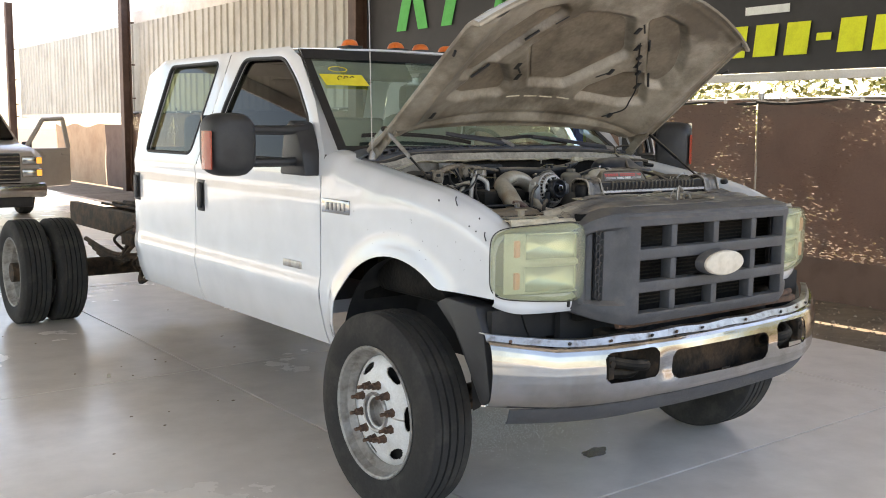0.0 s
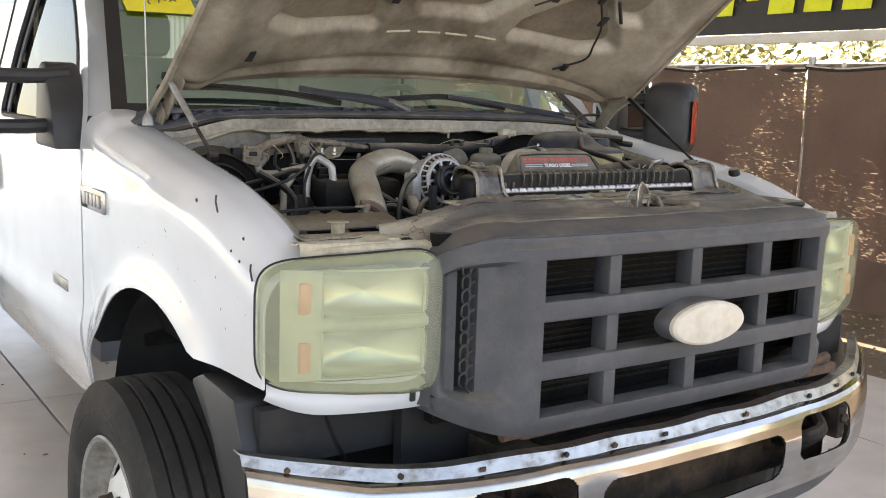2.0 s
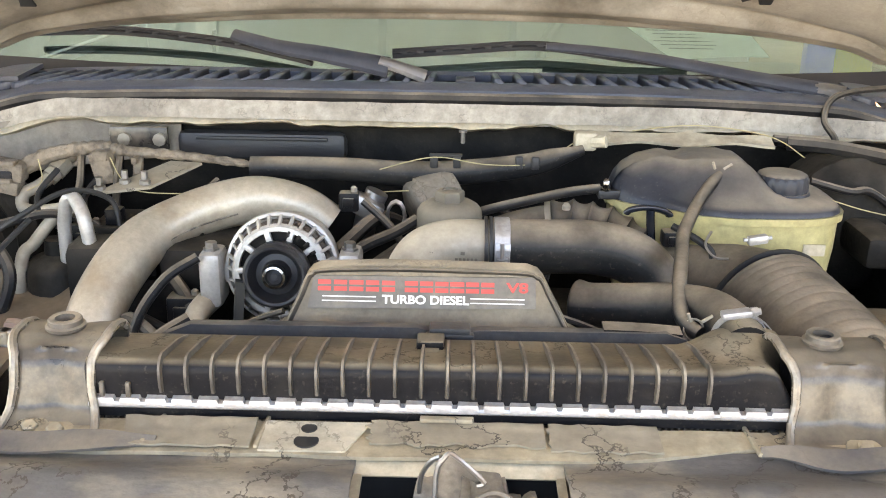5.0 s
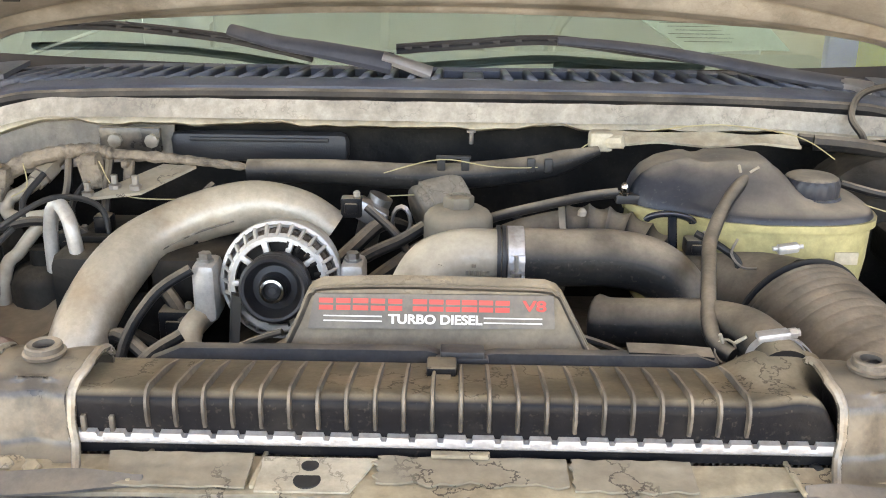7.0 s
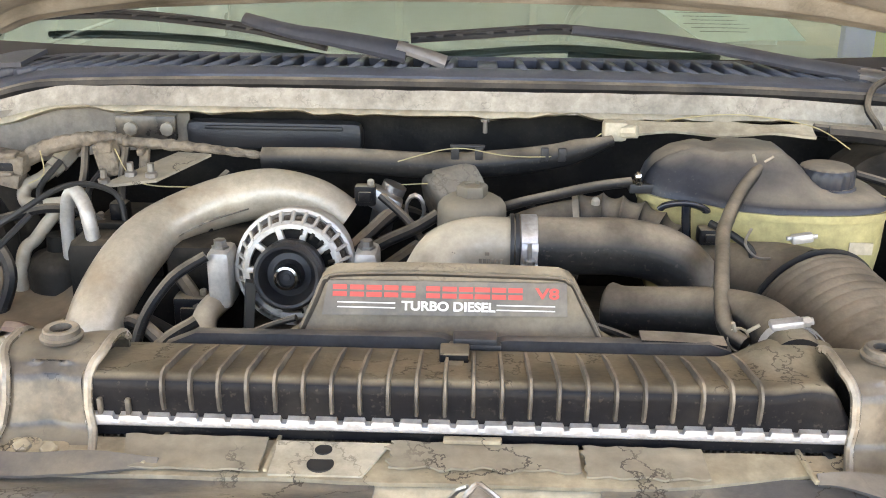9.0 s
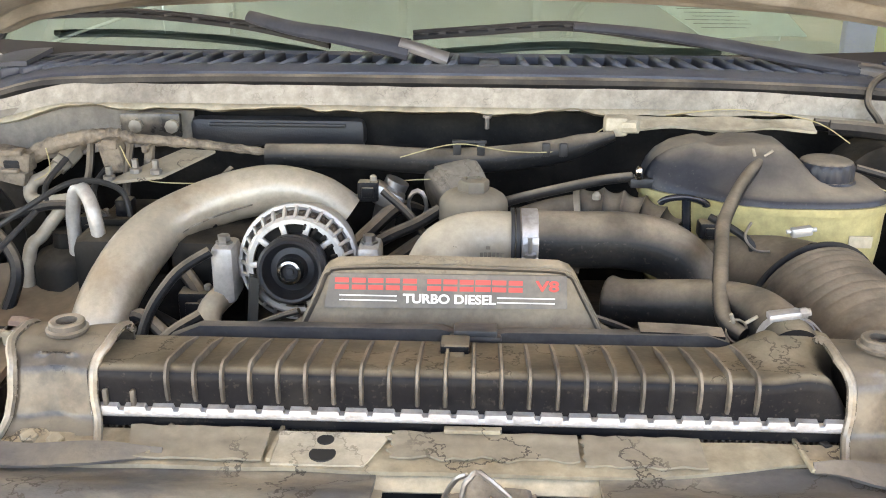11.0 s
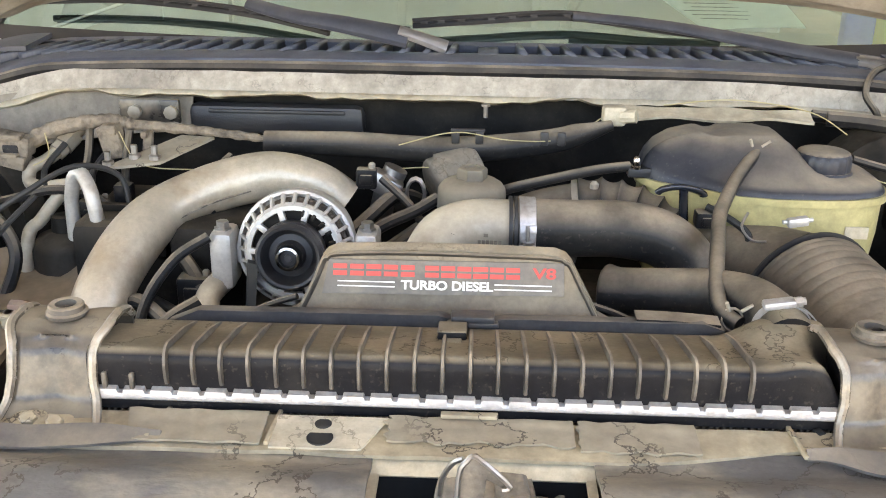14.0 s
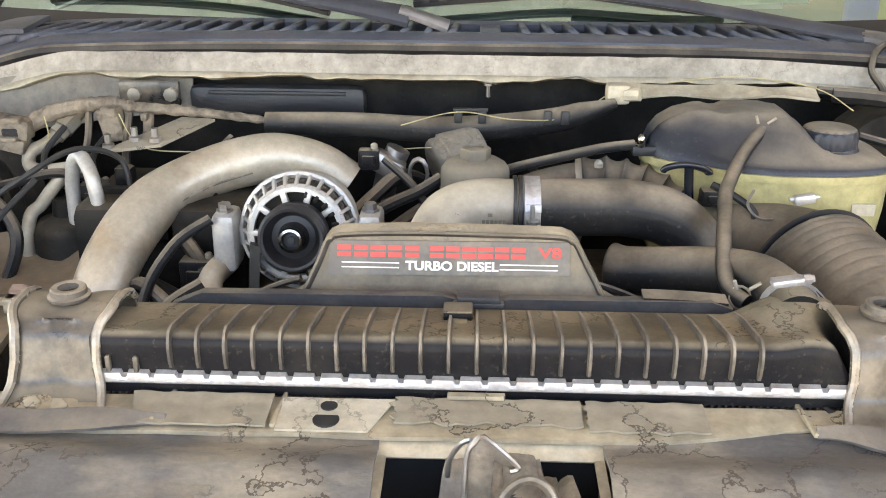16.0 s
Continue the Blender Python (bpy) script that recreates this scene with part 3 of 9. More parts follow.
me.materials.append(mat("litter", (0.30, 0.24, 0.17), (0.17, 0.12, 0.08), 0.9, scale=8))
tagged(new("litter", me), "small stones and dry leaves scattered on the dirt", "litter", kind="stuff")


# ---------------------------------------------------------------- the truck
truck = thing("chassis_cab_truck", "white crew-cab chassis truck, hood open on a dusty engine bay", "truck", at=(0, 0, 0))
T = truck
AX, RX = 0.876, 5.62            # front and rear axle
BELT = 1.325


def half(y, z):
    """Half the body's width."""
    x = 0.985 - 0.19 * max(0, z - BELT)
    if y < 1.35:
        x -= 0.045 * ((1.35 - y) / 1.1) ** 2
    if z < 0.78:
        x -= 0.05 * ((0.78 - z) / 0.22) ** 2
    x += 0.012 * math.exp(-((z - 0.80) / 0.05) ** 2) - 0.006 * math.exp(-((z - 1.27) / 0.018) ** 2)
    if y > 3.72:
        x -= 0.5 * (y - 3.72) ** 2 / 0.19
    return x


def step(a, b, t):
    t = max(0, min(1, (t - a) / (b - a)))
    return t * t * (3 - 2 * t)


def ftop(y):
    """Height of the fender's top."""
    return 1.435 - 0.155 * max(0, 1.35 - y) - 0.10 * max(0, (0.75 - y) / 0.5) ** 2.2 - 0.03 * min(1, max(0, (1.44 - y) / 0.16))


def fender(s):
    R = 0.468

    def low(y):
        a = 0.56 + math.sqrt(max(0.0, R * R - (y - AX) ** 2)) if abs(y - AX) < R else 0.56
        return max(a, 0.935) if y < 0.62 else a

    def f(y, v):
        top, lo = ftop(y), low(y)
        lip = 0.018 * math.exp(-max(0, math.hypot(y - AX, (0.56 + (top - 0.56) * v) - 0.56) - R) / 0.03)
        knee = top - 0.085
        if v <= 0.6:
            z = lo + (knee - lo) * v / 0.6
            return (s * (half(y, z) + 0.02 * math.exp(-((math.hypot(y - AX, z - 0.56) - R) / 0.05) ** 2) * (z > 0.6)), y, z)
        if v <= 0.9:
            a = (v - 0.6) / 0.3 * math.pi / 2
            return (s * (half(y, knee) - 0.075 * (1 - math.cos(a))), y, knee + 0.085 * math.sin(a))
        w = (v - 0.9) / 0.1
        return (s * ((half(y, knee) - 0.075) * (1 - w) + 0.828 * w), y, top + 0.006 * math.sin(w * 2.6) - (0.004 if s < 0 else 0.026) * w - 0.012 * max(0, w - 0.9) / 0.1)

    ys = span(0.25, AX - R, 5) + [AX - R * math.cos(math.pi * k / 36) for k in range(1, 36)] + span(AX + R, 1.44, 3)
    ys = sorted(set(round(y, 4) for y in ys + [0.225, 0.298]))
    bm = B()
    add_sheet(bm, f, ys, span(0, 0.6, 12) + span(0.63, 0.9, 9) + [0.92, 0.94, 0.96, 0.98, 0.99, 1.0], 0.004, lambda y, v: y > 0.298)
    fen = part("front_fender", bm, "white", T, sharp=60)
    # dark liner of the wheel well
    bm = B()
    rings = []
    for k in range(0, 25):
        a = math.pi * k / 24
        yy, zz = AX - (R - 0.004) * math.cos(a), 0.5 + (R + 0.05) * math.sin(a)
        rings.append([(s * 0.945, yy, zz), (s * 0.80, yy, zz + 0.03), (s * 0.55, yy, zz + 0.03)])
    add_loft(bm, rings, caps=False, closed=False)
    add_box(bm, (s * 0.54, AX, 0.8), (0.02, 0.95, 0.5))
    part("wheel_liner", bm, "liner", fen, "black plastic wheel well liner")
    return fen


fenL, fenR = fender(-1), fender(1)


def ray_poly(poly, c, a):
    """Where the ray from c at the angle a leaves the outline."""
    d, best = (math.cos(a), math.sin(a)), 0
    for (x0, y0), (x1, y1) in zip(poly, poly[1:] + poly[:1]):
        ex, ey = x1 - x0, y1 - y0
        den = d[0] * ey - d[1] * ex
        if abs(den) < 1e-9:
            continue
        t = ((x0 - c[0]) * ey - (y0 - c[1]) * ex) / den
        u = ((x0 - c[0]) * d[1] - (y0 - c[1]) * d[0]) / den
        if t > 0 and -1e-6 <= u <= 1 + 1e-6:
            best = max(best, t)
    return (c[0] + d[0] * best, c[1] + d[1] * best)


def rounded(poly, r, n=4):
    out = []
    for i, p in enumerate(poly):
        a, b, c = Vector(poly[i - 1]), Vector(p), Vector(poly[(i + 1) % len(poly)])
        u, w = (a - b), (c - b)
        k = min(r, u.length / 2.2, w.length / 2.2)
        p0, p1 = b + u.normalized() * k, b + w.normalized() * k
        for j in range(n + 1):
            t = j / n
            out.append(tuple((1 - t) ** 2 * p0 + 2 * t * (1 - t) * b + t * t * p1))
    return out


FW = rounded([(1.60, 1.385), (1.62, 1.56), (1.79, 1.745), (1.965, 1.872), (2.40, 1.885), (2.56, 1.64), (2.655, 1.385)], 0.06)
RW = rounded([(2.905, 1.385), (2.70, 1.884), (3.375, 1.889), (3.575, 1.385)], 0.05)
FD = [(1.44, BELT), (1.44, 1.42), (1.60, 1.66), (1.80, 1.865), (1.93, 1.925), (2.56, 1.93), (2.80, BELT)]
RD = [(2.808, BELT), (2.568, 1.93), (3.46, 1.93), (3.66, 1.85), (3.80, 1.55), (3.83, BELT)]


def door(s, outer, hole, y0, y1, front):
    """A cab door: outer skin, window frame, glass and handle."""
    bm = B()
    zs = span(0.565, BELT, 24)
    add_sheet(bm, lambda y, z: (s * half(y, z), y, z), span(y0, y1, 10), zs, 0.006)
    cx = sum(p[0] for p in hole) / len(hole), sum(p[1] for p in hole) / len(hole)
    angs = sorted({math.atan2(p[1] - cx[1], p[0] - cx[0]) for p in hole} | {math.atan2(p[1] - cx[1], p[0] - cx[0]) for p in outer})
    inner = [ray_poly(hole, cx, a) for a in angs]
    outr = [ray_poly(outer, cx, a) for a in angs]
    mid = [((p[0] + q[0]) / 2, (p[1] + q[1]) / 2) for p, q in zip(inner, outr)]
    rings = [[(s * (half(p[0], p[1]) + off), p[0], p[1]) for p in ring] for ring, off in ((outr, 0), (mid, 0.004), (inner, 0), (inner, -0.03))]
    add_loft(bm, rings, caps=False)
    dr = part("front_door" if front else "rear_door", bm, "white", T, sharp=50)
    bm = B()
    add_tube(bm, [(s * (half(p[0], p[1]) - 0.004), p[0], p[1]) for p in inner] + [(s * (half(*inner[0]) - 0.004), *inner[0])], 0.011, 6, smooth=False, caps=False)
    part("window_seal", bm, "seal", dr)
    bm = B()
    bm.faces.new([bm.verts.new((s * (half(p[0], p[1]) - 0.022), p[0], p[1])) for p in inner])
    bmesh.ops.triangulate(bm, faces=bm.faces)
    g = part("window_glass", bm, "glass_dark" if front else "glass_rear", dr, "door glass darkened for the dim cab behind" if front else "lightly tinted green door glass")
    g.visible_shadow = False
    yh = 2.725 if front else 3.69
    bm = B()
    add_box(bm, (s * (half(yh, 1.16) + 0.003), yh, 1.163), (0.012, 0.092, 0.172), 0.005)
    part("handle_recess", bm, "blackplastic", dr)
    bm = B()
    add_box(bm, (s * (half(yh, 1.16) + 0.022), yh - 0.012, 1.165), (0.018, 0.045, 0.14), 0.008)
    part("door_handle", bm, "blackplastic", dr, "black vertical grip handle")
    return dr


# the driver's door stands open on its hinge, with its mirror
SWING = Matrix.Translation((0.965, 1.46, 0)) @ Matrix.Rotation(radians(-58), 4, "Z") @ Matrix.Translation((-0.965, -1.46, 0))


def swing(ob):
    for o in [ob, *ob.children_recursive]:
        o.data.transform(SWING)


for s in (-1, 1):
    dr = door(s, FD, FW, 1.446, 2.802, True)
    door(s, RD, RW, 2.81, 3.83, False)
tagged(dr, "white front door standing open")
dr.children[1].data.materials[0] = M["glass_open"]
tagged(dr.children[1], "clear greenish door glass")
bm = B()
add_sheet(bm, lambda y, z: (half(y, z) - 0.075, y, z), span(1.48, 2.77, 8), span(0.60, BELT - 0.01, 8), 0.02)
add_box(bm, (half(2.1, 1.05) - 0.105, 2.15, 1.05), (0.06, 0.55, 0.08), 0.02)
part("door_trim", bm, "cabin", dr, "dark grey inner door trim")
bm = B()
for y in (1.452, 2.79):
    add_box(bm, (half(y, 1.0) - 0.037, y, 0.98), (0.066, 0.008, 0.80), 0.002)
add_box(bm, (half(2.1, 0.57) - 0.035, 2.12, 0.572), (0.06, 1.34, 0.008), 0.002)
part("door_shut_face", bm, "white", dr)
swing(dr)

# cab shell: rear corners, back wall, roof, pillars, floor
bm = B()
for s in (-1, 1):
    add_sheet(bm, lambda y, z: (s * half(y, z), y, z), span(3.834, 3.93, 5), span(0.62, 1.40, 20), 0.006)
    top = [(s * half(y, z), y, z) for y, z in ((3.834, 1.40), (3.805, 1.55), (3.665, 1.85), (3.47, 1.928))]
    rear = [(s * 0.84, 3.95, 1.40), (s * 0.83, 3.93, 1.58), (s * 0.81, 3.82, 1.85), (s * 0.79, 3.56, 1.938)]
    midl = [tuple((Vector(a) + Vector(b)) / 2 + Vector((s * 0.02, 0.015, 0.0))) for a, b in zip(top, rear)]
    add_loft(bm, [top, midl, rear], caps=False, closed=False)
add_sheet(bm, lambda x, z: (x, 3.95 - 0.0 * z, z), span(-0.84, 0.84, 14), span(0.62, 1.40, 6), 0.006)
add_box(bm, (0, 2.7, 0.72), (1.86, 2.4, 0.06))
part("cab_shell", bm, "white", T, sharp=50)


def ws_y(x, z):
    return 1.32 + 1.34 * (z - 1.46) + 0.17 * x * x


def ws_w(z):
    return 0.905 - 0.30 * (z - 1.44)


ZT = 1.925
bm = B()


def roof_pt(u, v):
    x = u * (0.725 + (0.862 - 0.725) * min(1, v * 6))
    y0 = ws_y(u * ws_w(ZT), ZT)
    e = abs(u)
    y = y0 + (3.84 - 0.30 * e ** 3 - y0) * v
    x *= 1 - 0.06 * max(0, v - 0.85) / 0.15
    z = 1.962 - 0.032 * e ** 4 - 0.018 * max(0, 1 - v * 5) ** 2
    if v > 0.86:
        z -= 3.4 * (v - 0.86) ** 2
    return (x, y, z)


add_sheet(bm, roof_pt, span(-1, 1, 24), [0, .02, .05, .1, .17] + span(0.25, 0.85, 6) + span(0.88, 1, 5), 0.01)
part("roof_panel", bm, "white", T, sharp=60)
for s in (-1, 1):
    bm = B()
    ins = [(s * ws_w(z), ws_y(ws_w(z), z), z) for z in span(1.42, ZT, 10)]
    outs = [(s * half(1.44 + (z - 1.42) * 0.72, z) if z < 1.8 else s * (half(1.72, z)), 1.435 + 0.01 + (1.80 - 1.445) * ((z - 1.42) / (ZT - 1.42)) ** 0.92 + 0.04 * max(0, (z - 1.85) / 0.07), z) for z in span(1.42, ZT, 10)]
    mids = [tuple((Vector(a) + Vector(b)) / 2 + Vector((s * 0.003, -0.008, 0.0))) for a, b in zip(ins, outs)]
    add_loft(bm, [ins, mids, outs], caps=False, closed=False)
    bmesh.ops.solidify(bm, geom=list(bm.faces), thickness=0.012)
    part("windscreen_pillar", bm, "white", T, sharp=60)
bm = B()
add_sheet(bm, lambda u, v: (u * ws_w(1.43 + (ZT - 1.43) * v), ws_y(u * ws_w(1.43 + (ZT - 1.43) * v), 1.43 + (ZT - 1.43) * v) + 0.012, 1.43 + (ZT - 1.43) * v), span(-1, 1, 20), span(0, 1, 10))
ws = part("windscreen", bm, "glass_ws", T, "green-tinted windscreen glass", fix=False)
ws.visible_shadow = False
bm = B()
for s in (-1, 1):
    add_sheet(bm, lambda u, v: (s * (ws_w(1.43 + (ZT - 1.43) * v) - 0.045 * u), ws_y(ws_w(1.43 + (ZT - 1.43) * v) - 0.045 * u, 1.43 + (ZT - 1.43) * v) + 0.006, 1.43 + (ZT - 1.43) * v), span(0, 1, 2), span(0, 1, 10), 0.004)
add_sheet(bm, lambda u, v: (u * ws_w(ZT - 0.05 * v), ws_y(u * ws_w(ZT - 0.05 * v), ZT - 0.05 * v) + 0.006, ZT - 0.05 * v), span(-1, 1, 16), span(0, 1, 2), 0.004)
add_sheet(bm, lambda u, v: (u * ws_w(1.432 + 0.026 * v), ws_y(u * ws_w(1.432 + 0.026 * v), 1.432 + 0.026 * v) + 0.008, 1.432 + 0.026 * v), span(-1, 1, 20), span(0, 1, 4), 0.003)
part("windscreen_border", bm, "seal", ws, "black printed border and seal")
bm = B()
add_sheet(bm, lambda u, v: (-0.75 + 0.215 * u, ws_y(-0.75 + 0.215 * u, 1.742 + 0.055 * v + 0.0 * u) - 0.006, 1.742 + 0.055 * v), span(0, 1, 5), span(0, 1, 2), 0.001)
stk = part("sticker", bm, "yellow", ws, "yellow paper strip with a handwritten mark")
bm = B()
for k in range(3):
    add_tube(bm, [(-0.665 + 0.035 * k + 0.012 * math.cos(a), ws_y(-0.65, 1.778) - 0.012, 1.778 + 0.010 * math.sin(a)) for a in span(0.4, 5.2, 8)], 0.0022, 4, 1)
part("handwriting", bm, "ink", stk)
bm = B()
add_lathe(bm, [(0.055, 0), (0.055, 0.003), (0.048, 0.003), (0.048, 0)], Matrix.Translation((-0.64, ws_y(-0.64, 1.822) - 0.006, 1.822)) @ pose(0, 0, 0, 53) @ Matrix.Diagonal((1, 0.32, 1, 1)), 28, closed=True)
part("oval_mark", bm, "yellow", ws)

for x in (-0.44, -0.17, -0.01, 0.17, 0.44):
    y = ws_y(x, ZT) + 0.10
    bm = B()
    add_loft(bm, [[(x + w * math.cos(a) * 0.042, y + l * math.sin(a) * 0.055, 1.953 + h) for a in span(0, 2 * math.pi, 16)[:-1]] for w, l, h in ((1, 1, 0), (0.95, 0.95, 0.015), (0.75, 0.7, 0.032), (0.4, 0.35, 0.039))])
    lamp = part("clearance_lamp", bm, "amber", T, "amber cab roof marker lamp", sharp=60)
    bm = B()
    add_box(bm, (x, y, 1.952), (0.09, 0.12, 0.014), 0.006)
    part("lamp_base", bm, "blackplastic", lamp)

# cab interior
bm = B()
add_box(bm, (0, 1.72, 1.28), (1.72, 0.42, 0.26), 0.05)
add_box(bm, (0, 1.52, 1.38), (1.66, 0.22, 0.08), 0.03)
part("dashboard", bm, "cabin", T, "dark grey dashboard")
for x in (-0.45, 0.45):
    bm = B()
    add_box(bm, (x, 2.35, 1.02), (0.55, 0.55, 0.18), 0.06)
    add_box(bm, (x, 2.62, 1.32), (0.52, 0.16, 0.62), 0.06, Matrix.Rotation(radians(-12), 4, "X"))
    add_box(bm, (x, 2.68, 1.72), (0.28, 0.1, 0.18), 0.04)
    part("seat", bm, "cabin", T, "grey fabric cab seat")
bm = B()
add_box(bm, (0, 3.5, 1.3), (1.5, 0.16, 0.62), 0.06)
add_box(bm, (0, 3.3, 1.0), (1.5, 0.5, 0.18), 0.05)
part("rear_bench", bm, "cabin", T, "grey fabric rear bench")
bm = B()
ring = [(0.42 + 0.19 * math.cos(a), 1.98 + 0.07 * math.sin(a), 1.36 + 0.18 * math.sin(a)) for a in span(0, 2 * math.pi, 24)]
add_tube(bm, ring, 0.014, 8, 1, caps=False)
add_tube(bm, [(0.42, 1.98, 1.36), (0.42, 1.85, 1.3)], 0.04, 8, smooth=False)
add_box(bm, (0.42, 1.98, 1.36), (0.34, 0.03, 0.05), 0.01)
part("steering_wheel", bm, "blackplastic", T)
bm = B()
add_sheet(bm, lambda u, v: (0.464 + 0.186 * u - 0.094 * v + 0.054 * u * v, 1.55 + 0.11 * v, 1.458 + 0.008 * u + 0.060 * v + 0.004 * math.sin(3 * u)), span(0, 1, 6), span(0, 1, 4), 0.002)
pp = tagged(part("paper_sheet", bm, "paper"), "printed white paper sheet lying on the dashboard", "paper")
bm = B()
for k in range(7):
    add_box(bm, (0.50 - 0.004 * k, 1.572 + 0.011 * k, 1.4775 + 0.0058 * k), (0.09 + 0.04 * ((k * 7) % 3) / 2, 0.004, 0.001))
part("print_bar", bm, "greyplastic", pp)
bm = B()
add_box(bm, (0.765, 1.60, 1.475), (0.062, 0.03, 0.17), 0.008)
tagged(part("blue_folder", bm, "blue"), "blue folder standing on the dashboard", "folder")
bm = B()
add_lathe(bm, [(0.0, 0), (0.05, 0.0), (0.055, 0.02), (0.05, 0.11), (0.02, 0.13)], Matrix.Translation((0.86, 1.70, 1.40)), 16)
tagged(part("yellow_bottle", bm, "yellow"), "yellow plastic bottle on the dashboard", "bottle")
for s in (-1, 1):
    bm = B()
    add_box(bm, (0.38 * s, 1.93, 1.83), (0.42, 0.03, 0.13), 0.012, Matrix.Rotation(radians(-40), 4, "X"))
    part("sun_visor", bm, "cabin", T)
bm = B()
add_box(bm, (0.0, 1.9, 1.80), (0.24, 0.03, 0.06), 0.012)
part("rear_view_mirror", bm, "blackplastic", T)

# door mirrors
def door_mirror(s):
    bm = B()
    cx, cy, wide, tall = (-1.37, 1.55, 0.104, 0.134) if s < 0 else (1.245, 1.55, 0.098, 0.146)
    rings = []
    for dy, k in ((-0.075, 0.72), (-0.06, 0.9), (-0.02, 1.0), (0.04, 1.0), (0.075, 0.97)):
        ring = []
        for a in span(0, 2 * math.pi, 32)[:-1]:
            c, d = math.cos(a), math.sin(a)
            ring.append((cx + wide * k * math.copysign(abs(c) ** 0.6, c), cy + dy, (1.462 if s < 0 else 1.444) + tall * k * math.copysign(abs(d) ** 0.5, d)))
        rings.append(ring)
    add_loft(bm, rings)
    mr = part("door_mirror", bm, "blackplastic", T, "black towing mirror on two arms", sharp=60)
    for z in (1.385, 1.525):
        bm = B()
        add_tube(bm, [(s * 0.99, 1.56, z + 0.01), (s * 1.10, 1.555, z), (cx - s * 0.06, 1.55, z)], 0.021, 10, 3)
        part("mirror_arm", bm, "blackplastic", mr)
    bm = B()
    add_prism(bm, [(1.46, 1.325), (1.70, 1.325), (1.66, 1.52), (1.61, 1.57), (1.56, 1.56), (1.49, 1.43)], 0.10, Matrix(((0, 0, s, s * 0.955), (1, 0, 0, 0), (0, 1, 0, 0), (0, 0, 0, 1))), 0.012)
    part("mirror_mount", bm, "blackplastic", mr)
    bm = B()
    add_sheet(bm, lambda u, v: (cx + s * (wide - 0.012 + 0.020 * math.cos((u - 0.35) * 1.9)), cy - 0.065 + 0.115 * u, 1.36 + 0.16 * v), span(0, 1, 6), span(0, 1, 4), 0.006)
    part("mirror_indicator", bm, "redlens", mr, "red-orange indicator lens on the mirror edge")
    bm = B()
    add_box(bm, (cx, cy + 0.078, 1.47), (0.18, 0.006, 0.23), 0.0)
    part("mirror_glass", bm, "chrome", mr)
    if s > 0:
        swing(mr)


door_mirror(-1)
door_mirror(1)

# badges and marks on the side
bm = B()
add_box(bm, (-half(1.31, 1.2) - 0.006, 1.31, 1.20), (0.012, 0.225, 0.062), 0.005)
bdg = part("fender_badge", bm, "chrome", T, "chrome model badge")
for k in range(5):
    bm = B()
    add_box(bm, (-half(1.31, 1.2) - 0.014, 1.235 + 0.035 * k, 1.20), (0.006, 0.02, 0.034), 0.002)
    part("badge_bar", bm, "steel", bdg)
bm = B()
add_box(bm, (-half(1.72, 0.9) - 0.005, 1.70, 0.905), (0.010, 0.175, 0.035), 0.004)
part("door_badge", bm, "steel", T, "small grey metal badge")
rng = random.Random(11)
bm = B()
for k in range(34):
    y, z = rng.uniform(0.32, 1.2), rng.uniform(1.02, 1.28)
    if math.hypot(y - AX, z - 0.56) < 0.5:
        continue
    r = rng.uniform(0.003, 0.006)
    x = -half(y, z) - 0.0015 - 0.02 * math.exp(-((math.hypot(y - AX, z - 0.56) - 0.468) / 0.05) ** 2)
    if k % 4 == 0:
        l = rng.uniform(0.015, 0.035)
        add_tube(bm, [(x, y, z), (x, y + l * 0.3, z + l * 0.6), (x, y + l * 0.2, z + l)], 0.0022, 4, 2)
    else:
        add_lathe(bm, [(r, 0), (r * 0.6, 0.0025)], Matrix.Translation((x, y, z)) @ pose(0, 0, 0, 0, -90, 0), 8)
tagged(part("paint_chips", bm, "chip", fenL, "dark chips and trim clip holes in the paint"), "small dark chips in the white paint", kind="stuff")


# wheels
def tyre_mesh():
    bm = B()
    R, w = 0.405, 0.108
    prof = [(0.262, -0.088), (0.285, -0.104), (0.335, -w - 0.004), (0.375, -w), (0.398, -0.092)]
    tread = []
    for c in (-0.072, -0.036, 0.0, 0.036, 0.072):
        tread += [(R, c - 0.013), (R, c + 0.013)] if abs(c) < 0.06 else [(R - 0.003, c - 0.016), (R - 0.003, c + 0.016)]
    full = prof[:]
    for k, (r, h) in enumerate(tread):
        if k % 2 == 0 and k:
            full += [(R - 0.016, tread[k - 1][1] + 0.0025), (R - 0.016, h - 0.0025)]
        full.append((r, h))
    full += [(r, -h) for r, h in prof[::-1]]
    add_lathe(bm, full, pose(0, 0, 0, 0, 90, 0), 72, closed=True)
    return bm


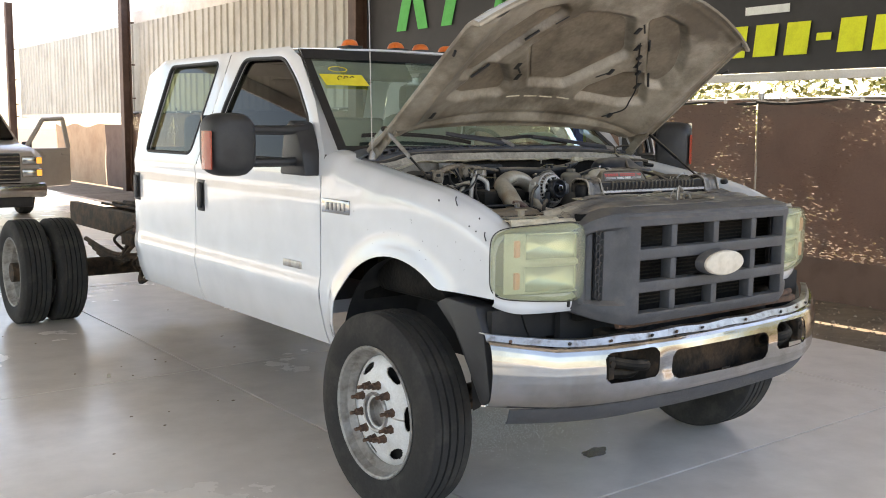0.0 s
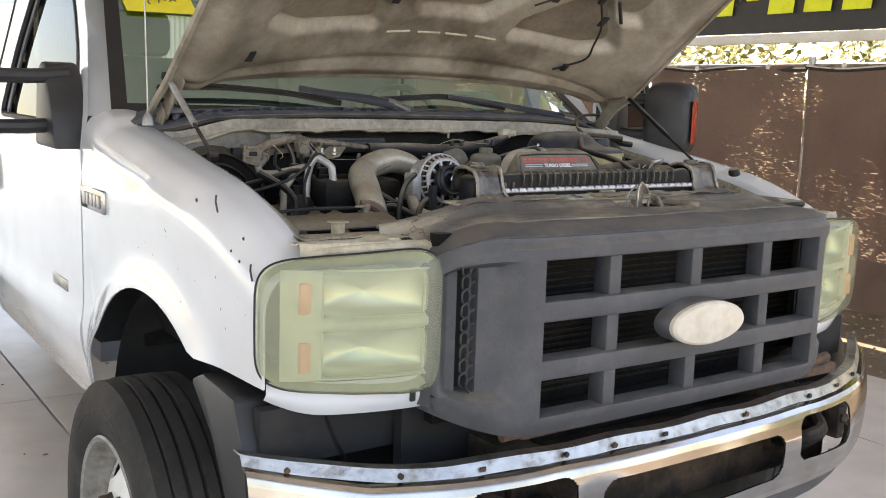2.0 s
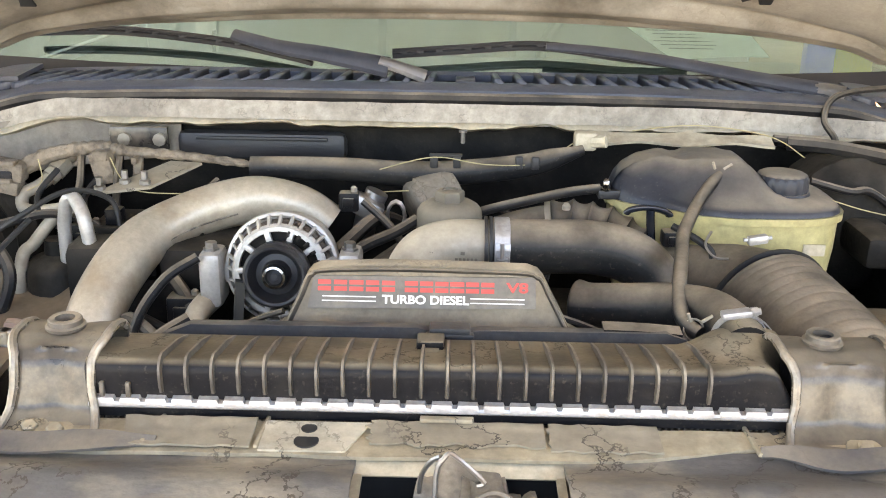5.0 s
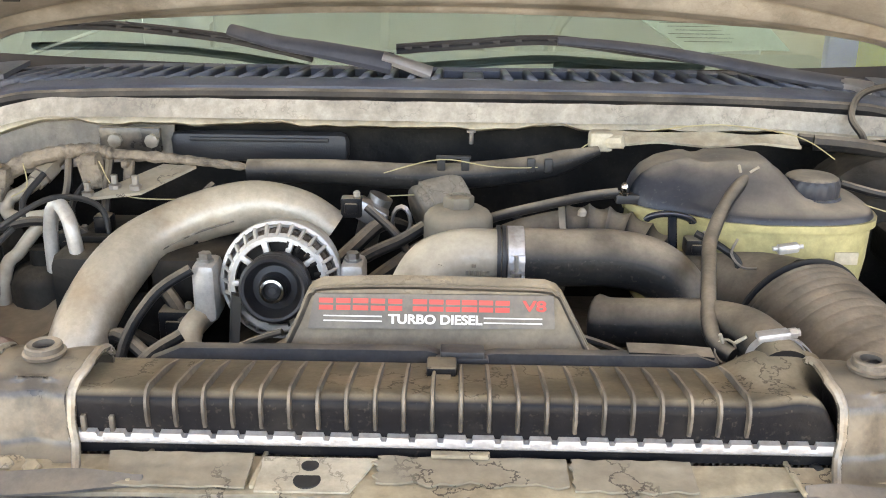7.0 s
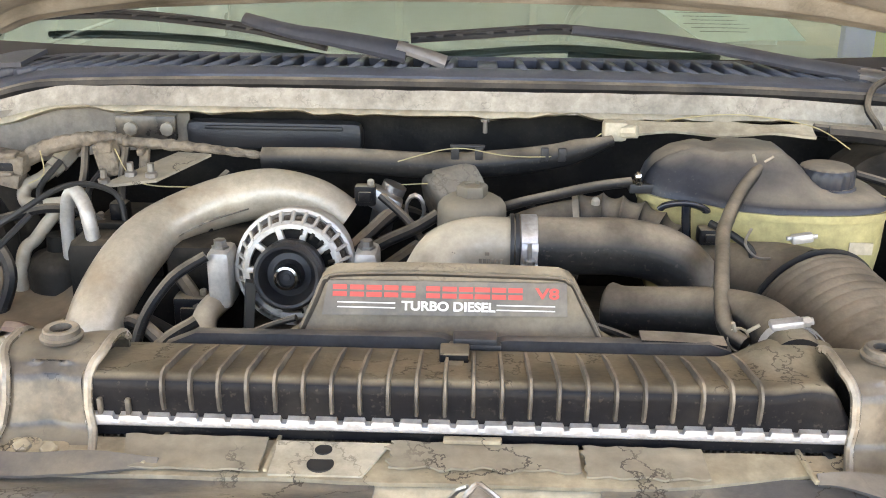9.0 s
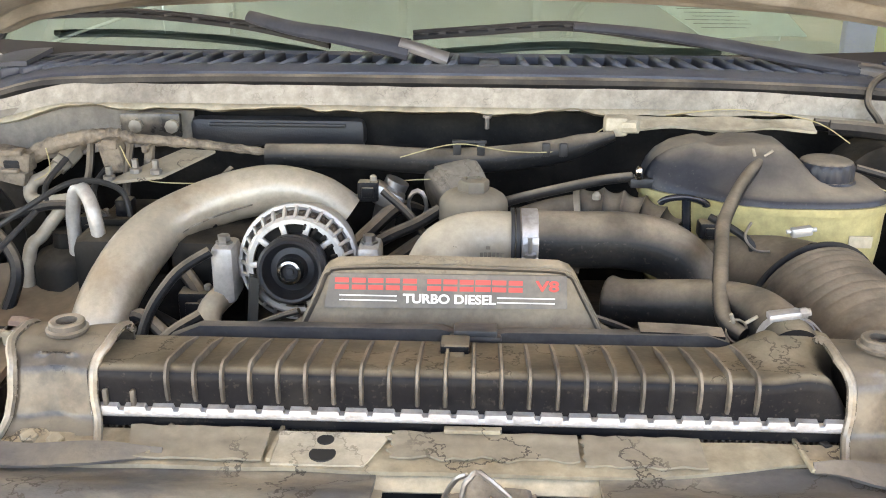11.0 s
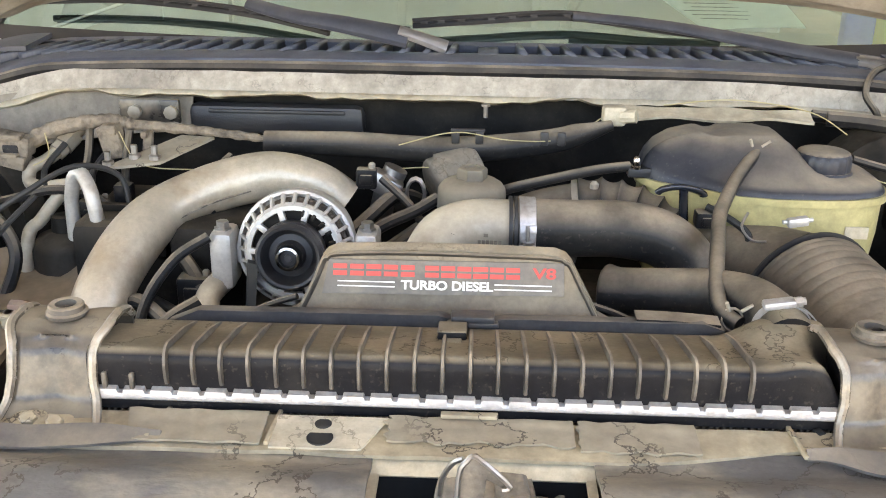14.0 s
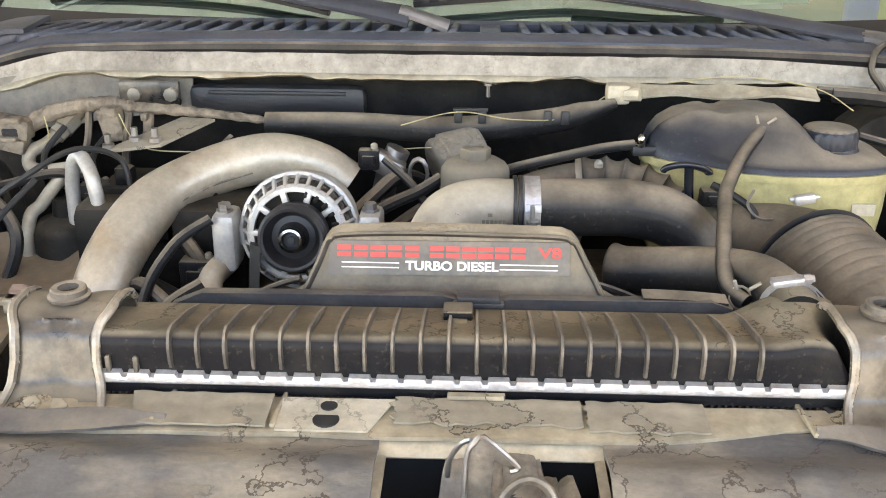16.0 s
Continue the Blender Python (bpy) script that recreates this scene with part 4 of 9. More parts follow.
def wheel(parent, x, y, out, rear=False):
    """A wheel on its hub at (x, y); out is -1 or 1, the side that its outer face looks to."""
    m = Matrix.Translation((x, y, 0.404)) @ pose(0, 0, 0, 0, 0, 0 if out > 0 else 180)
    wh = child_at(part("wheel_rear" if rear else "wheel_front", rim_mesh(rear), "rim", parent, "white painted steel wheel, worn", sharp=40), m)
    bm = B()
    add_lathe(bm, [(0.266, 0.090), (0.270, 0.098), (0.265, 0.103), (0.256, 0.098), (0.247, 0.07), (0.238, 0.045), (0.234, -0.09), (0.258, -0.098), (0.246, -0.1), (0.222, -0.09), (0.224, 0.04)], pose(0, 0, 0, 0, 90, 0), 56, closed=True)
    part("rim_barrel", bm, "rimdirty", wh, "dull dirty rim barrel")
    bm = B()
    add_lathe(bm, [(0.0, -0.06), (0.2, -0.06), (0.215, -0.05), (0.215, 0.0), (0.2, 0.012), (0.0, 0.012)] if not rear else [(0.0, -0.1), (0.2, -0.1), (0.2, -0.08), (0.0, -0.08)], pose(0, 0, 0, 0, 90, 0), 32)
    part("brake_drum", bm, "liner", wh)
    ty = part("tyre", tyre_mesh(), "rubber", wh, "worn black ribbed truck tyre", sharp=30)
    for k in range(9):
        a1 = radians(60 + 9 * k)
        bm = B()
        add_box(bm, (0.1095, 0.335 * math.cos(a1), 0.335 * math.sin(a1)), (0.004, 0.022, 0.034), 0.0, Matrix.Rotation(a1, 4, "X"))
        part("sidewall_bar", bm, "rubber", ty)
        bm = B()
        add_box(bm, (0.1095, -0.335 * math.cos(a1 * 0.8), -0.335 * math.sin(a1 * 0.8)), (0.004, 0.018, 0.03), 0.0, Matrix.Rotation(a1 * 0.8, 4, "X"))
        part("sidewall_bar", bm, "rubber", ty)
    if not rear:
        bm = B()
        add_lathe(bm, [(0.082, 0.03), (0.082, 0.090), (0.078, 0.094), (0.070, 0.092), (0.066, 0.05), (0.0, 0.045)], pose(0, 0, 0, 0, 90, 0), 24)
        part("hub", bm, "steel", wh, "dull metal open hub")
        for k in range(10):
            a = 2 * math.pi * k / 10 + 0.2
            bm = B()
            mm = Matrix.Translation((0.078, 0.112 * math.cos(a), 0.112 * math.sin(a))) @ pose(0, 0, 0, 0, 90, 0)
            add_lathe(bm, [(0.019, 0), (0.019, 0.006), (0.015, 0.008), (0.015, 0.03), (0.008, 0.032), (0.008, 0.056), (0.005, 0.058)], mm, 6)
            part("lug_nut", bm, "rust", wh, "rusty lug nut on its stud")
    return wh


def rim_mesh(rear):
    bm = B()
    # the disc, with oblong hand holes
    nang, rr = 80, [0.224, 0.205, 0.19, 0.172, 0.155, 0.14, 0.125, 0.08, 0.06]
    hh = [0.03, 0.046, 0.054, 0.061, 0.067, 0.073, 0.078, 0.08, 0.08] if not rear else [-0.02, -0.03, -0.036, -0.045, -0.055, -0.06, -0.065, -0.065, -0.065]

    def f(u, v):
        k = min(int(v), len(rr) - 2)
        t = v - k
        r, h = rr[k] * (1 - t) + rr[k + 1] * t, hh[k] * (1 - t) + hh[k + 1] * t
        return (h, r * math.cos(u), r * math.sin(u))

    def keep(u, v):
        k = (u / (2 * math.pi) * 6 + 0.45) % 1 - 0.5
        return not (((k * 2 * math.pi / 6 * 0.185) / 0.050) ** 2 + ((v - 2.15) / 1.25) ** 2 < 1)

    add_sheet(bm, f, span(0, 2 * math.pi, 200), span(0, 8, 48), 0.006, keep)
    bmesh.ops.remove_doubles(bm, verts=bm.verts, dist=0.0002)
    return bm


wheel(T, -0.985, AX, -1)
wheel(T, 0.985, AX, 1)
for s in (-1, 1):
    wheel(T, s * 0.94, RX, s, True)
    wheel(T, s * 1.20, RX, s, True)

# chassis frame behind and under the cab
bm = B()
for s in (-1, 1):
    add_box(bm, (s * 0.43, 3.6, 0.74), (0.07, 6.6, 0.2), 0.008)
for y in (0.5, 1.8, 3.2, 4.3, 5.1, 6.0, 6.8):
    add_box(bm, (0, y, 0.72), (0.86, 0.08, 0.12), 0.006)
part("chassis_rail", bm, "frame", T, "dark dusty ladder chassis")
bm = B()
add_tube(bm, [(-1.0, AX, 0.40), (1.0, AX, 0.40)], 0.05, 12, smooth=False)
add_lathe(bm, [(0.0, -0.16), (0.12, -0.12), (0.16, 0), (0.12, 0.12), (0, 0.16)], Matrix.Translation((0.2, AX, 0.42)) @ pose(0, 0, 0, 90), 16)
add_tube(bm, [(-0.8, AX - 0.18, 0.42), (0.8, AX - 0.18, 0.44)], 0.022, 8, smooth=False)
part("front_axle", bm, "frame", T)
bm = B()
add_tube(bm, [(-1.3, RX, 0.40), (1.3, RX, 0.40)], 0.075, 12, smooth=False)
add_lathe(bm, [(0.0, -0.2), (0.15, -0.15), (0.2, 0), (0.15, 0.15), (0, 0.2)], Matrix.Translation((0, RX, 0.42)) @ pose(0, 0, 0, 90), 16)
part("rear_axle", bm, "frame", T)
bm = B()
add_lathe(bm, [(0.24, -0.4), (0.25, -0.38), (0.25, 0.38), (0.24, 0.4)], Matrix.Translation((0.0, 4.75, 0.55)) @ pose(0, 0, 0, 90) @ Matrix.Diagonal((1.5, 0.7, 1, 1)), 20)
part("fuel_tank", bm, "frame", T)
for s in (-1, 1):
    for k, (y, z, l) in enumerate(((4.25, 0.6, 0.3), (4.75, 0.52, 0.42), (5.15, 0.66, 0.25))):
        bm = B()
        add_box(bm, (s * 0.52, y, z), (0.08, l, 0.1), 0.01)
        add_tube(bm, [(s * 0.52, y - l / 2, z), (s * 0.6, y, z - 0.14), (s * 0.5, y + l / 2, z - 0.05)], 0.018, 6)
        add_tube(bm, [(s * 0.5, y, z + 0.1), (s * 0.62, y + 0.1, z), (s * 0.5, y + 0.2, z - 0.12)], 0.012, 6)
        part("chassis_bracket", bm, "frame", T)
    bm = B()
    for k in range(5):
        L = 0.68 - 0.11 * k
        add_tube(bm, [(s * 0.52, RX - L, 0.56 - 0.03 * k), (s * 0.52, RX, 0.50 - 0.022 * k), (s * 0.52, RX + L, 0.56 - 0.03 * k)], 0.02, 6, 5, flat=0.5)
    part("leaf_spring", bm, "frame", T)
bm = B()
for k in range(6):
    add_tube(bm, [(-0.36 + 0.1 * k, 4.0, 0.86), (-0.4 + 0.12 * k, 4.8, 0.88 + 0.02 * (k % 2)), (-0.33 + 0.1 * k, 6.4, 0.85)], 0.012 + 0.004 * (k % 3), 6, 4)
part("frame_lines", bm, "frame", T, "hoses and lines laid along the chassis")

# ---------------------------------------------------------------- front end
M.update(
    dblack=mat("dusty_black_plastic", (0.010, 0.010, 0.012), (0.022, 0.020, 0.019), 0.40, scale=14, dust=0.92, bump=0.06, bscale=150, peel=0.9, patchy=0.0, spec=0.14, floor=0.5, lean=(0.5, 0.95), dustcol=(0.275, 0.236, 0.172)),
    bottlem=mat("dusty_bottle_plastic", (0.022, 0.026, 0.036), (0.042, 0.043, 0.05), 0.36, scale=9, dust=0.85, bump=0.03, bscale=90, floor=0.5, lean=(0.62, 0.97), spec=0.3, dustcol=(0.34, 0.29, 0.225), grain=0.4),
    coverm=mat("dusty_cover", (0.04, 0.036, 0.032), (0.10, 0.085, 0.068), 0.5, scale=10, dust=0.85, bump=0.05, bscale=120, peel=0.5, patchy=0.0, floor=0.55, lean=(0.0, 0.6), spec=0.3, dustcol=(0.31, 0.257, 0.185), grain=0.5),
    shroud=mat("shroud_plastic", (0.035, 0.036, 0.04), (0.065, 0.062, 0.06), 0.45, scale=12, dust=0.3, bump=0.04, bscale=150, spec=0.25),
    sidewall=mat("dusty_grey_metal", (0.22, 0.19, 0.15), (0.12, 0.10, 0.08), 0.7, scale=9, grime=0.6, bump=0.1, bscale=70, peel=0.4),
    drubber=mat("dusty_rubber", (0.013, 0.013, 0.014), (0.03, 0.027, 0.024), 0.42, scale=10, dust=0.85, bump=0.06, bscale=120, floor=0.4, lean=(0.25, 0.98), spec=0.2, dustcol=(0.33, 0.275, 0.21), grain=0.5),
    ribm=mat("dusty_rib", (0.075, 0.066, 0.056), (0.17, 0.145, 0.115), 0.45, scale=30, dust=0.75, bump=0.05, bscale=150),
    tape=mat("dusty_tape", (0.22, 0.18, 0.135), (0.09, 0.073, 0.056), 0.85, scale=40, grime=0.8, bump=0.5, bscale=90, amount=0.55),
    rolled=mat("worn_rolled_edge", (0.19, 0.17, 0.145), (0.34, 0.30, 0.25), 0.26, metal=0.4, scale=30, dust=0.5, bump=0.05, bscale=150),
    # base darkened so undersides look shaded; dust lightens upward faces
    dalu=mat("dusty_shaded_aluminium", (0.34, 0.305, 0.25), (0.17, 0.135, 0.10), 0.42, metal=0.15, scale=6, dust=0.92, bump=0.06, bscale=90, dustcol=(0.47, 0.415, 0.32), grime=0.2, amount=0.6, floor=0.12, lean=(-0.15, 0.8), grain=0.35),
    alu=mat("cast_aluminium", (0.52, 0.51, 0.49), (0.38, 0.36, 0.33), 0.4, metal=0.45, scale=30, dust=0.3, bump=0.05, bscale=220),
    pipem=mat("stained_aluminium_pipe", (0.49, 0.435, 0.345), (0.30, 0.205, 0.125), 0.34, metal=0.35, scale=6, dust=0.25, bump=0.05, bscale=90, dustcol=(0.46, 0.40, 0.305), grime=0.3, amount=0.30, floor=0.1, lean=(0.0, 0.9), grain=0.35, peel=0.3, patchy=0.3),
    beige=mat("dusty_panel", (0.385, 0.328, 0.232), (0.255, 0.22, 0.165), 0.6, scale=8, grime=0.6, bump=0.08, bscale=60, amount=0.5, peel=1.0),
    lipm=mat("dusty_lip", (0.37, 0.33, 0.27), (0.235, 0.205, 0.165), 0.5, scale=4, grime=0.6, bump=0.06, bscale=60, amount=0.5, peel=0.3, grain=0.6),
    wiperm=mat("wiper_paint", (0.034, 0.037, 0.048), (0.055, 0.058, 0.068), 0.4, scale=12, dust=0.1, bump=0.04, bscale=200, dustcol=(0.22, 0.21, 0.2)),
    creamy=mat("clean_cream_paint", (0.50, 0.455, 0.36), (0.42, 0.37, 0.28), 0.45, scale=12, grime=0.4, bump=0.04, bscale=60, amount=0.4, peel=0.5),
    latchm=mat("dusty_latch_steel", (0.26, 0.225, 0.18), (0.11, 0.096, 0.08), 0.5, metal=0.2, scale=20, grime=0.6, bump=0.15, bscale=120, peel=0.6, dust=0.35, floor=0.0, dustcol=(0.30, 0.255, 0.19)),
    flangem=mat("worn_chrome", (0.46, 0.45, 0.43), (0.22, 0.19, 0.16), 0.32, metal=0.9, scale=22, grime=0.7, bump=0.25, bscale=40, amount=0.45),
    capm=mat("dusty_cap", (0.10, 0.088, 0.072), (0.16, 0.14, 0.11), 0.6, scale=9, dust=0.75, bump=0.03, bscale=90, floor=0.6, lean=(-0.2, 0.7), spec=0.25, dustcol=(0.33, 0.285, 0.215), grain=0.25),
    handlem=mat("glossy_handle", (0.014, 0.018, 0.026), (0.03, 0.03, 0.034), 0.16, scale=20, spec=0.6),
    plate=mat("dusty_plate", (0.30, 0.262, 0.20), (0.245, 0.21, 0.16), 0.5, scale=9, grime=0.3, bump=0.05, bscale=60, peel=1.0, patchy=0.1, grain=0.3),
    winding=mat("copper_winding", (0.10, 0.07, 0.05), (0.22, 0.18, 0.14), 0.5, scale=120, bump=0.5, bscale=300),
    flapm=mat("scuffed_grey_plastic", (0.075, 0.075, 0.08), (0.17, 0.15, 0.125), 0.35, scale=12, dust=0.35, bump=0.08, bscale=90, peel=0.5, patchy=0.1),
    basin=mat("dusty_tan_plastic", (0.20, 0.155, 0.105), (0.125, 0.095, 0.068), 0.6, scale=8, grime=0.5, bump=0.06, bscale=80),
    cream=mat("cream_panel", (0.54, 0.48, 0.36), (0.40, 0.335, 0.24), 0.55, scale=9, grime=0.5, bump=0.05, bscale=60, dust=0.3),
    shield=mat("caked_plastic", (0.115, 0.112, 0.110), (0.33, 0.29, 0.225), 0.5, scale=7, grime=0.4, bump=0.25, bscale=45, amount=0.62, stretch=(0.7, 1.3, 1), peel=1.0),
    cowl=mat("cowl_plastic", (0.058, 0.064, 0.085), (0.085, 0.09, 0.105), 0.45, scale=10, dust=0.12, bump=0.05, bscale=200, dustcol=(0.24, 0.23, 0.22), grain=0.5),
    # near-black; deep in the bay it stands in for shade
    dark=mat("near_black", (0.008, 0.0075, 0.007), (0.022, 0.019, 0.016), 0.6, scale=9, dust=0.2, bump=0.2, bscale=60, spec=0.15),
    degas=mat("aged_poly", (0.44, 0.39, 0.19), (0.30, 0.26, 0.13), 0.4, scale=7, dust=0.4, bump=0.02, bscale=60, grime=0.4),
    strip=mat("crimped_aluminium", (0.47, 0.465, 0.475), (0.33, 0.31, 0.29), 0.36, metal=0.5, scale=40, grime=0.5, bump=0.1, bscale=200),
    redprint=mat("red_print", (0.55, 0.075, 0.06), (0.42, 0.06, 0.05), 0.6, scale=40),
    whiteprint=mat("white_print", (0.75, 0.74, 0.70), rough=0.6),
    label=mat("label_plate", (0.10, 0.09, 0.078), (0.17, 0.145, 0.115), 0.5, scale=25, dust=0.35),
    strapm=mat("worn_bracket", (0.045, 0.040, 0.036), (0.16, 0.135, 0.105), 0.28, metal=0.3, scale=16, dust=0.7, bump=0.05, bscale=90, peel=0.5, patchy=0.0, dustcol=(0.33, 0.285, 0.215), floor=0.35, lean=(0.5, 1.0), grain=0.25),
    wire=mat("black_wire", (0.015, 0.015, 0.015), rough=0.6),
    wirey=mat("cream_wire", (0.40, 0.34, 0.18), rough=0.6),
    fins=mat("cooler_fins", (0.20, 0.165, 0.12), (0.10, 0.085, 0.065), 0.8, scale=60, bump=0.6, bscale=300),
    redrag=mat("red_grip", (0.12, 0.06, 0.05), (0.09, 0.05, 0.04), 0.8, scale=30, dust=0.6),
)

# grille
def gy(x):
    """How far back the grille's face lies."""
    a = max(0, abs(x) - 0.43)
    return 0.055 + 3.3 * a * a + 0.008 * min(1, (x / 0.43) ** 2)


GT, GB = 1.236, 0.822
bm = B()
cols, rows = [-0.445, -0.265, -0.235, -0.015, 0.015, 0.235, 0.265, 0.445], [0.866, 0.943, 0.984, 1.064, 1.106, 1.190]
xs = sorted(set([-0.63, -0.60, -0.585, -0.555, -0.53, -0.515, -0.497, -0.48, -0.618, -0.57] + cols + [0.63, 0.618, 0.60, 0.585, 0.57, 0.555, 0.53, 0.515, 0.497, 0.48] + [-0.35, -0.125, 0.125, 0.35]))
zs = sorted(set([GB, 0.845, 0.90, 0.915] + rows + [1.03, 1.15, 1.175, 1.2, 1.215, 1.226, GT]))


def gkeep(x, z):
    for j in range(0, len(rows), 2):
        if abs(x) < 0.445 and rows[j] < z < rows[j + 1]:
            return False
    return not (0.555 < abs(x) < 0.585 and 0.915 < z < 1.175)


def gface(x, z):
    a = 0.0
    if z < 0.866:
        a = 0.02 * ((0.866 - z) / 0.044) ** 2
    k = max(0, abs(x) - 0.45) / 0.18
    zz = z + (0.045 * k * k if z < 0.9 else 0) - 0.055 * max(0, (abs(x) - 0.50) / 0.13) ** 2.4 * max(0, (z - 1.10) / 0.136)
    dip = 0.030 * max(0, min(1, (abs(x) - 0.490) / 0.030)) if abs(x) < 0.602 and 0.9 < z < 1.19 else 0
    return (x, gy(x) + a + dip + (0.012 if z > 1.22 else 0), zz)


add_sheet(bm, gface, xs, zs, 0.0, gkeep)
back = bmesh.ops.extrude_face_region(bm, geom=list(bm.faces), use_keep_orig=True)
bmesh.ops.translate(bm, vec=(0, 0.05, 0), verts=[g for g in back["geom"] if isinstance(g, bmesh.types.BMVert)])
bmesh.ops.recalc_face_normals(bm, faces=bm.faces)
bmesh.ops.bevel(bm, geom=[e for e in bm.edges if len(e.link_faces) == 2 and e.calc_face_angle(0) > 1.2 and max(v.co.y - gy(v.co.x) for v in e.verts) < 0.045], offset=0.004, segments=2, affect="EDGES", profile=0.5)
grille = part("grille", bm, "greyplastic", T, "dark grey plastic grille with three rows of openings", sharp=40)
for x in (-0.25, 0.0, 0.25):
    for j in range(0, len(rows), 2):
        bm = B()
        add_box(bm, (x, gy(x) + 0.036, (rows[j] + rows[j + 1]) / 2), (0.036, 0.05, rows[j + 1] - rows[j] + 0.02), 0.006)
        part("grille_upright", bm, "greyplastic", grille)
bm = B()
add_sheet(bm, lambda x, v: (x * (1 - 0.04 * v), gy(x) + 0.012 + 0.09 * v + 0, GT + 0.004 + 0.016 * math.sin(v * 1.5) - 0.055 * max(0, (abs(x) - 0.50) / 0.13) ** 2.4 - 0.012 * max(0, abs(x) - 0.52) / 0.11 * v), span(-0.63, 0.63, 28), span(0, 1, 6), 0.004)
part("grille_top", bm, "greyplastic", grille)
for s in (-1, 1):
    bm = B()
    add_loft(bm, [[(s * 0.63, gy(0.63) - 0.004, z) for z in span(0.88, GT - 0.058, 6)], [(s * 0.640, gy(0.63) + 0.03, z) for z in span(0.88, GT - 0.060, 6)], [(s * 0.63, gy(0.63) + 0.08, z) for z in span(0.89, GT - 0.072, 6)]], caps=False, closed=False)
    part("grille_side", bm, "greyplastic", grille)
    bm = B()
    for j in range(9):
        for i in range(2):
            c = Vector((s * (0.561 + 0.018 * i), gy(0.57) + 0.024, 0.928 + 0.0285 * j + 0.014 * i))
            ring = [c + Vector((0.011 * math.cos(a), 0, 0.0165 * math.sin(a))) for a in (math.pi / 6 + k * math.pi / 3 for k in range(7))]
            add_tube(bm, ring, 0.0028, 4, 1, smooth=False, caps=False)
    part("honeycomb_vent", bm, "blackplastic", grille, "black honeycomb mesh in the side vent")
    # black plate behind the mesh gives the vent its shade
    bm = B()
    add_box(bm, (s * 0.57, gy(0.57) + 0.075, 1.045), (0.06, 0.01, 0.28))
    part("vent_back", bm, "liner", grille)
bm = B()
add_loft(bm, [[(-0.024 + w * math.cos(a), y, 1.033 + h * math.sin(a)) for a in span(0, 2 * math.pi, 40)[:-1]] for w, h, y in ((0.118, 0.050, 0.055), (0.118, 0.050, 0.02), (0.113, 0.046, 0.012))])
part("emblem_base", bm, "greyplastic", grille)
bm = B()
add_loft(bm, [[(-0.024 + w * math.cos(a), y, 1.033 + h * math.sin(a)) for a in span(0, 2 * math.pi, 40)[:-1]] for w, h, y in ((0.116, 0.048, 0.012), (0.116, 0.048, 0.002), (0.110, 0.043, -0.004), (0.07, 0.027, -0.008), (0.02, 0.008, -0.009))])
part("emblem", bm, "emblem", grille, "blank faded cream oval emblem")
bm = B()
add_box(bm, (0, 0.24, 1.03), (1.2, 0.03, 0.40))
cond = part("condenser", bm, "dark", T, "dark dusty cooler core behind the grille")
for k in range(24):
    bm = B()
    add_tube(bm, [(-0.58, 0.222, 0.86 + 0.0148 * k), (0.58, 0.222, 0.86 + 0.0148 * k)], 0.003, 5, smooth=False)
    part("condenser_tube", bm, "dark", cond)

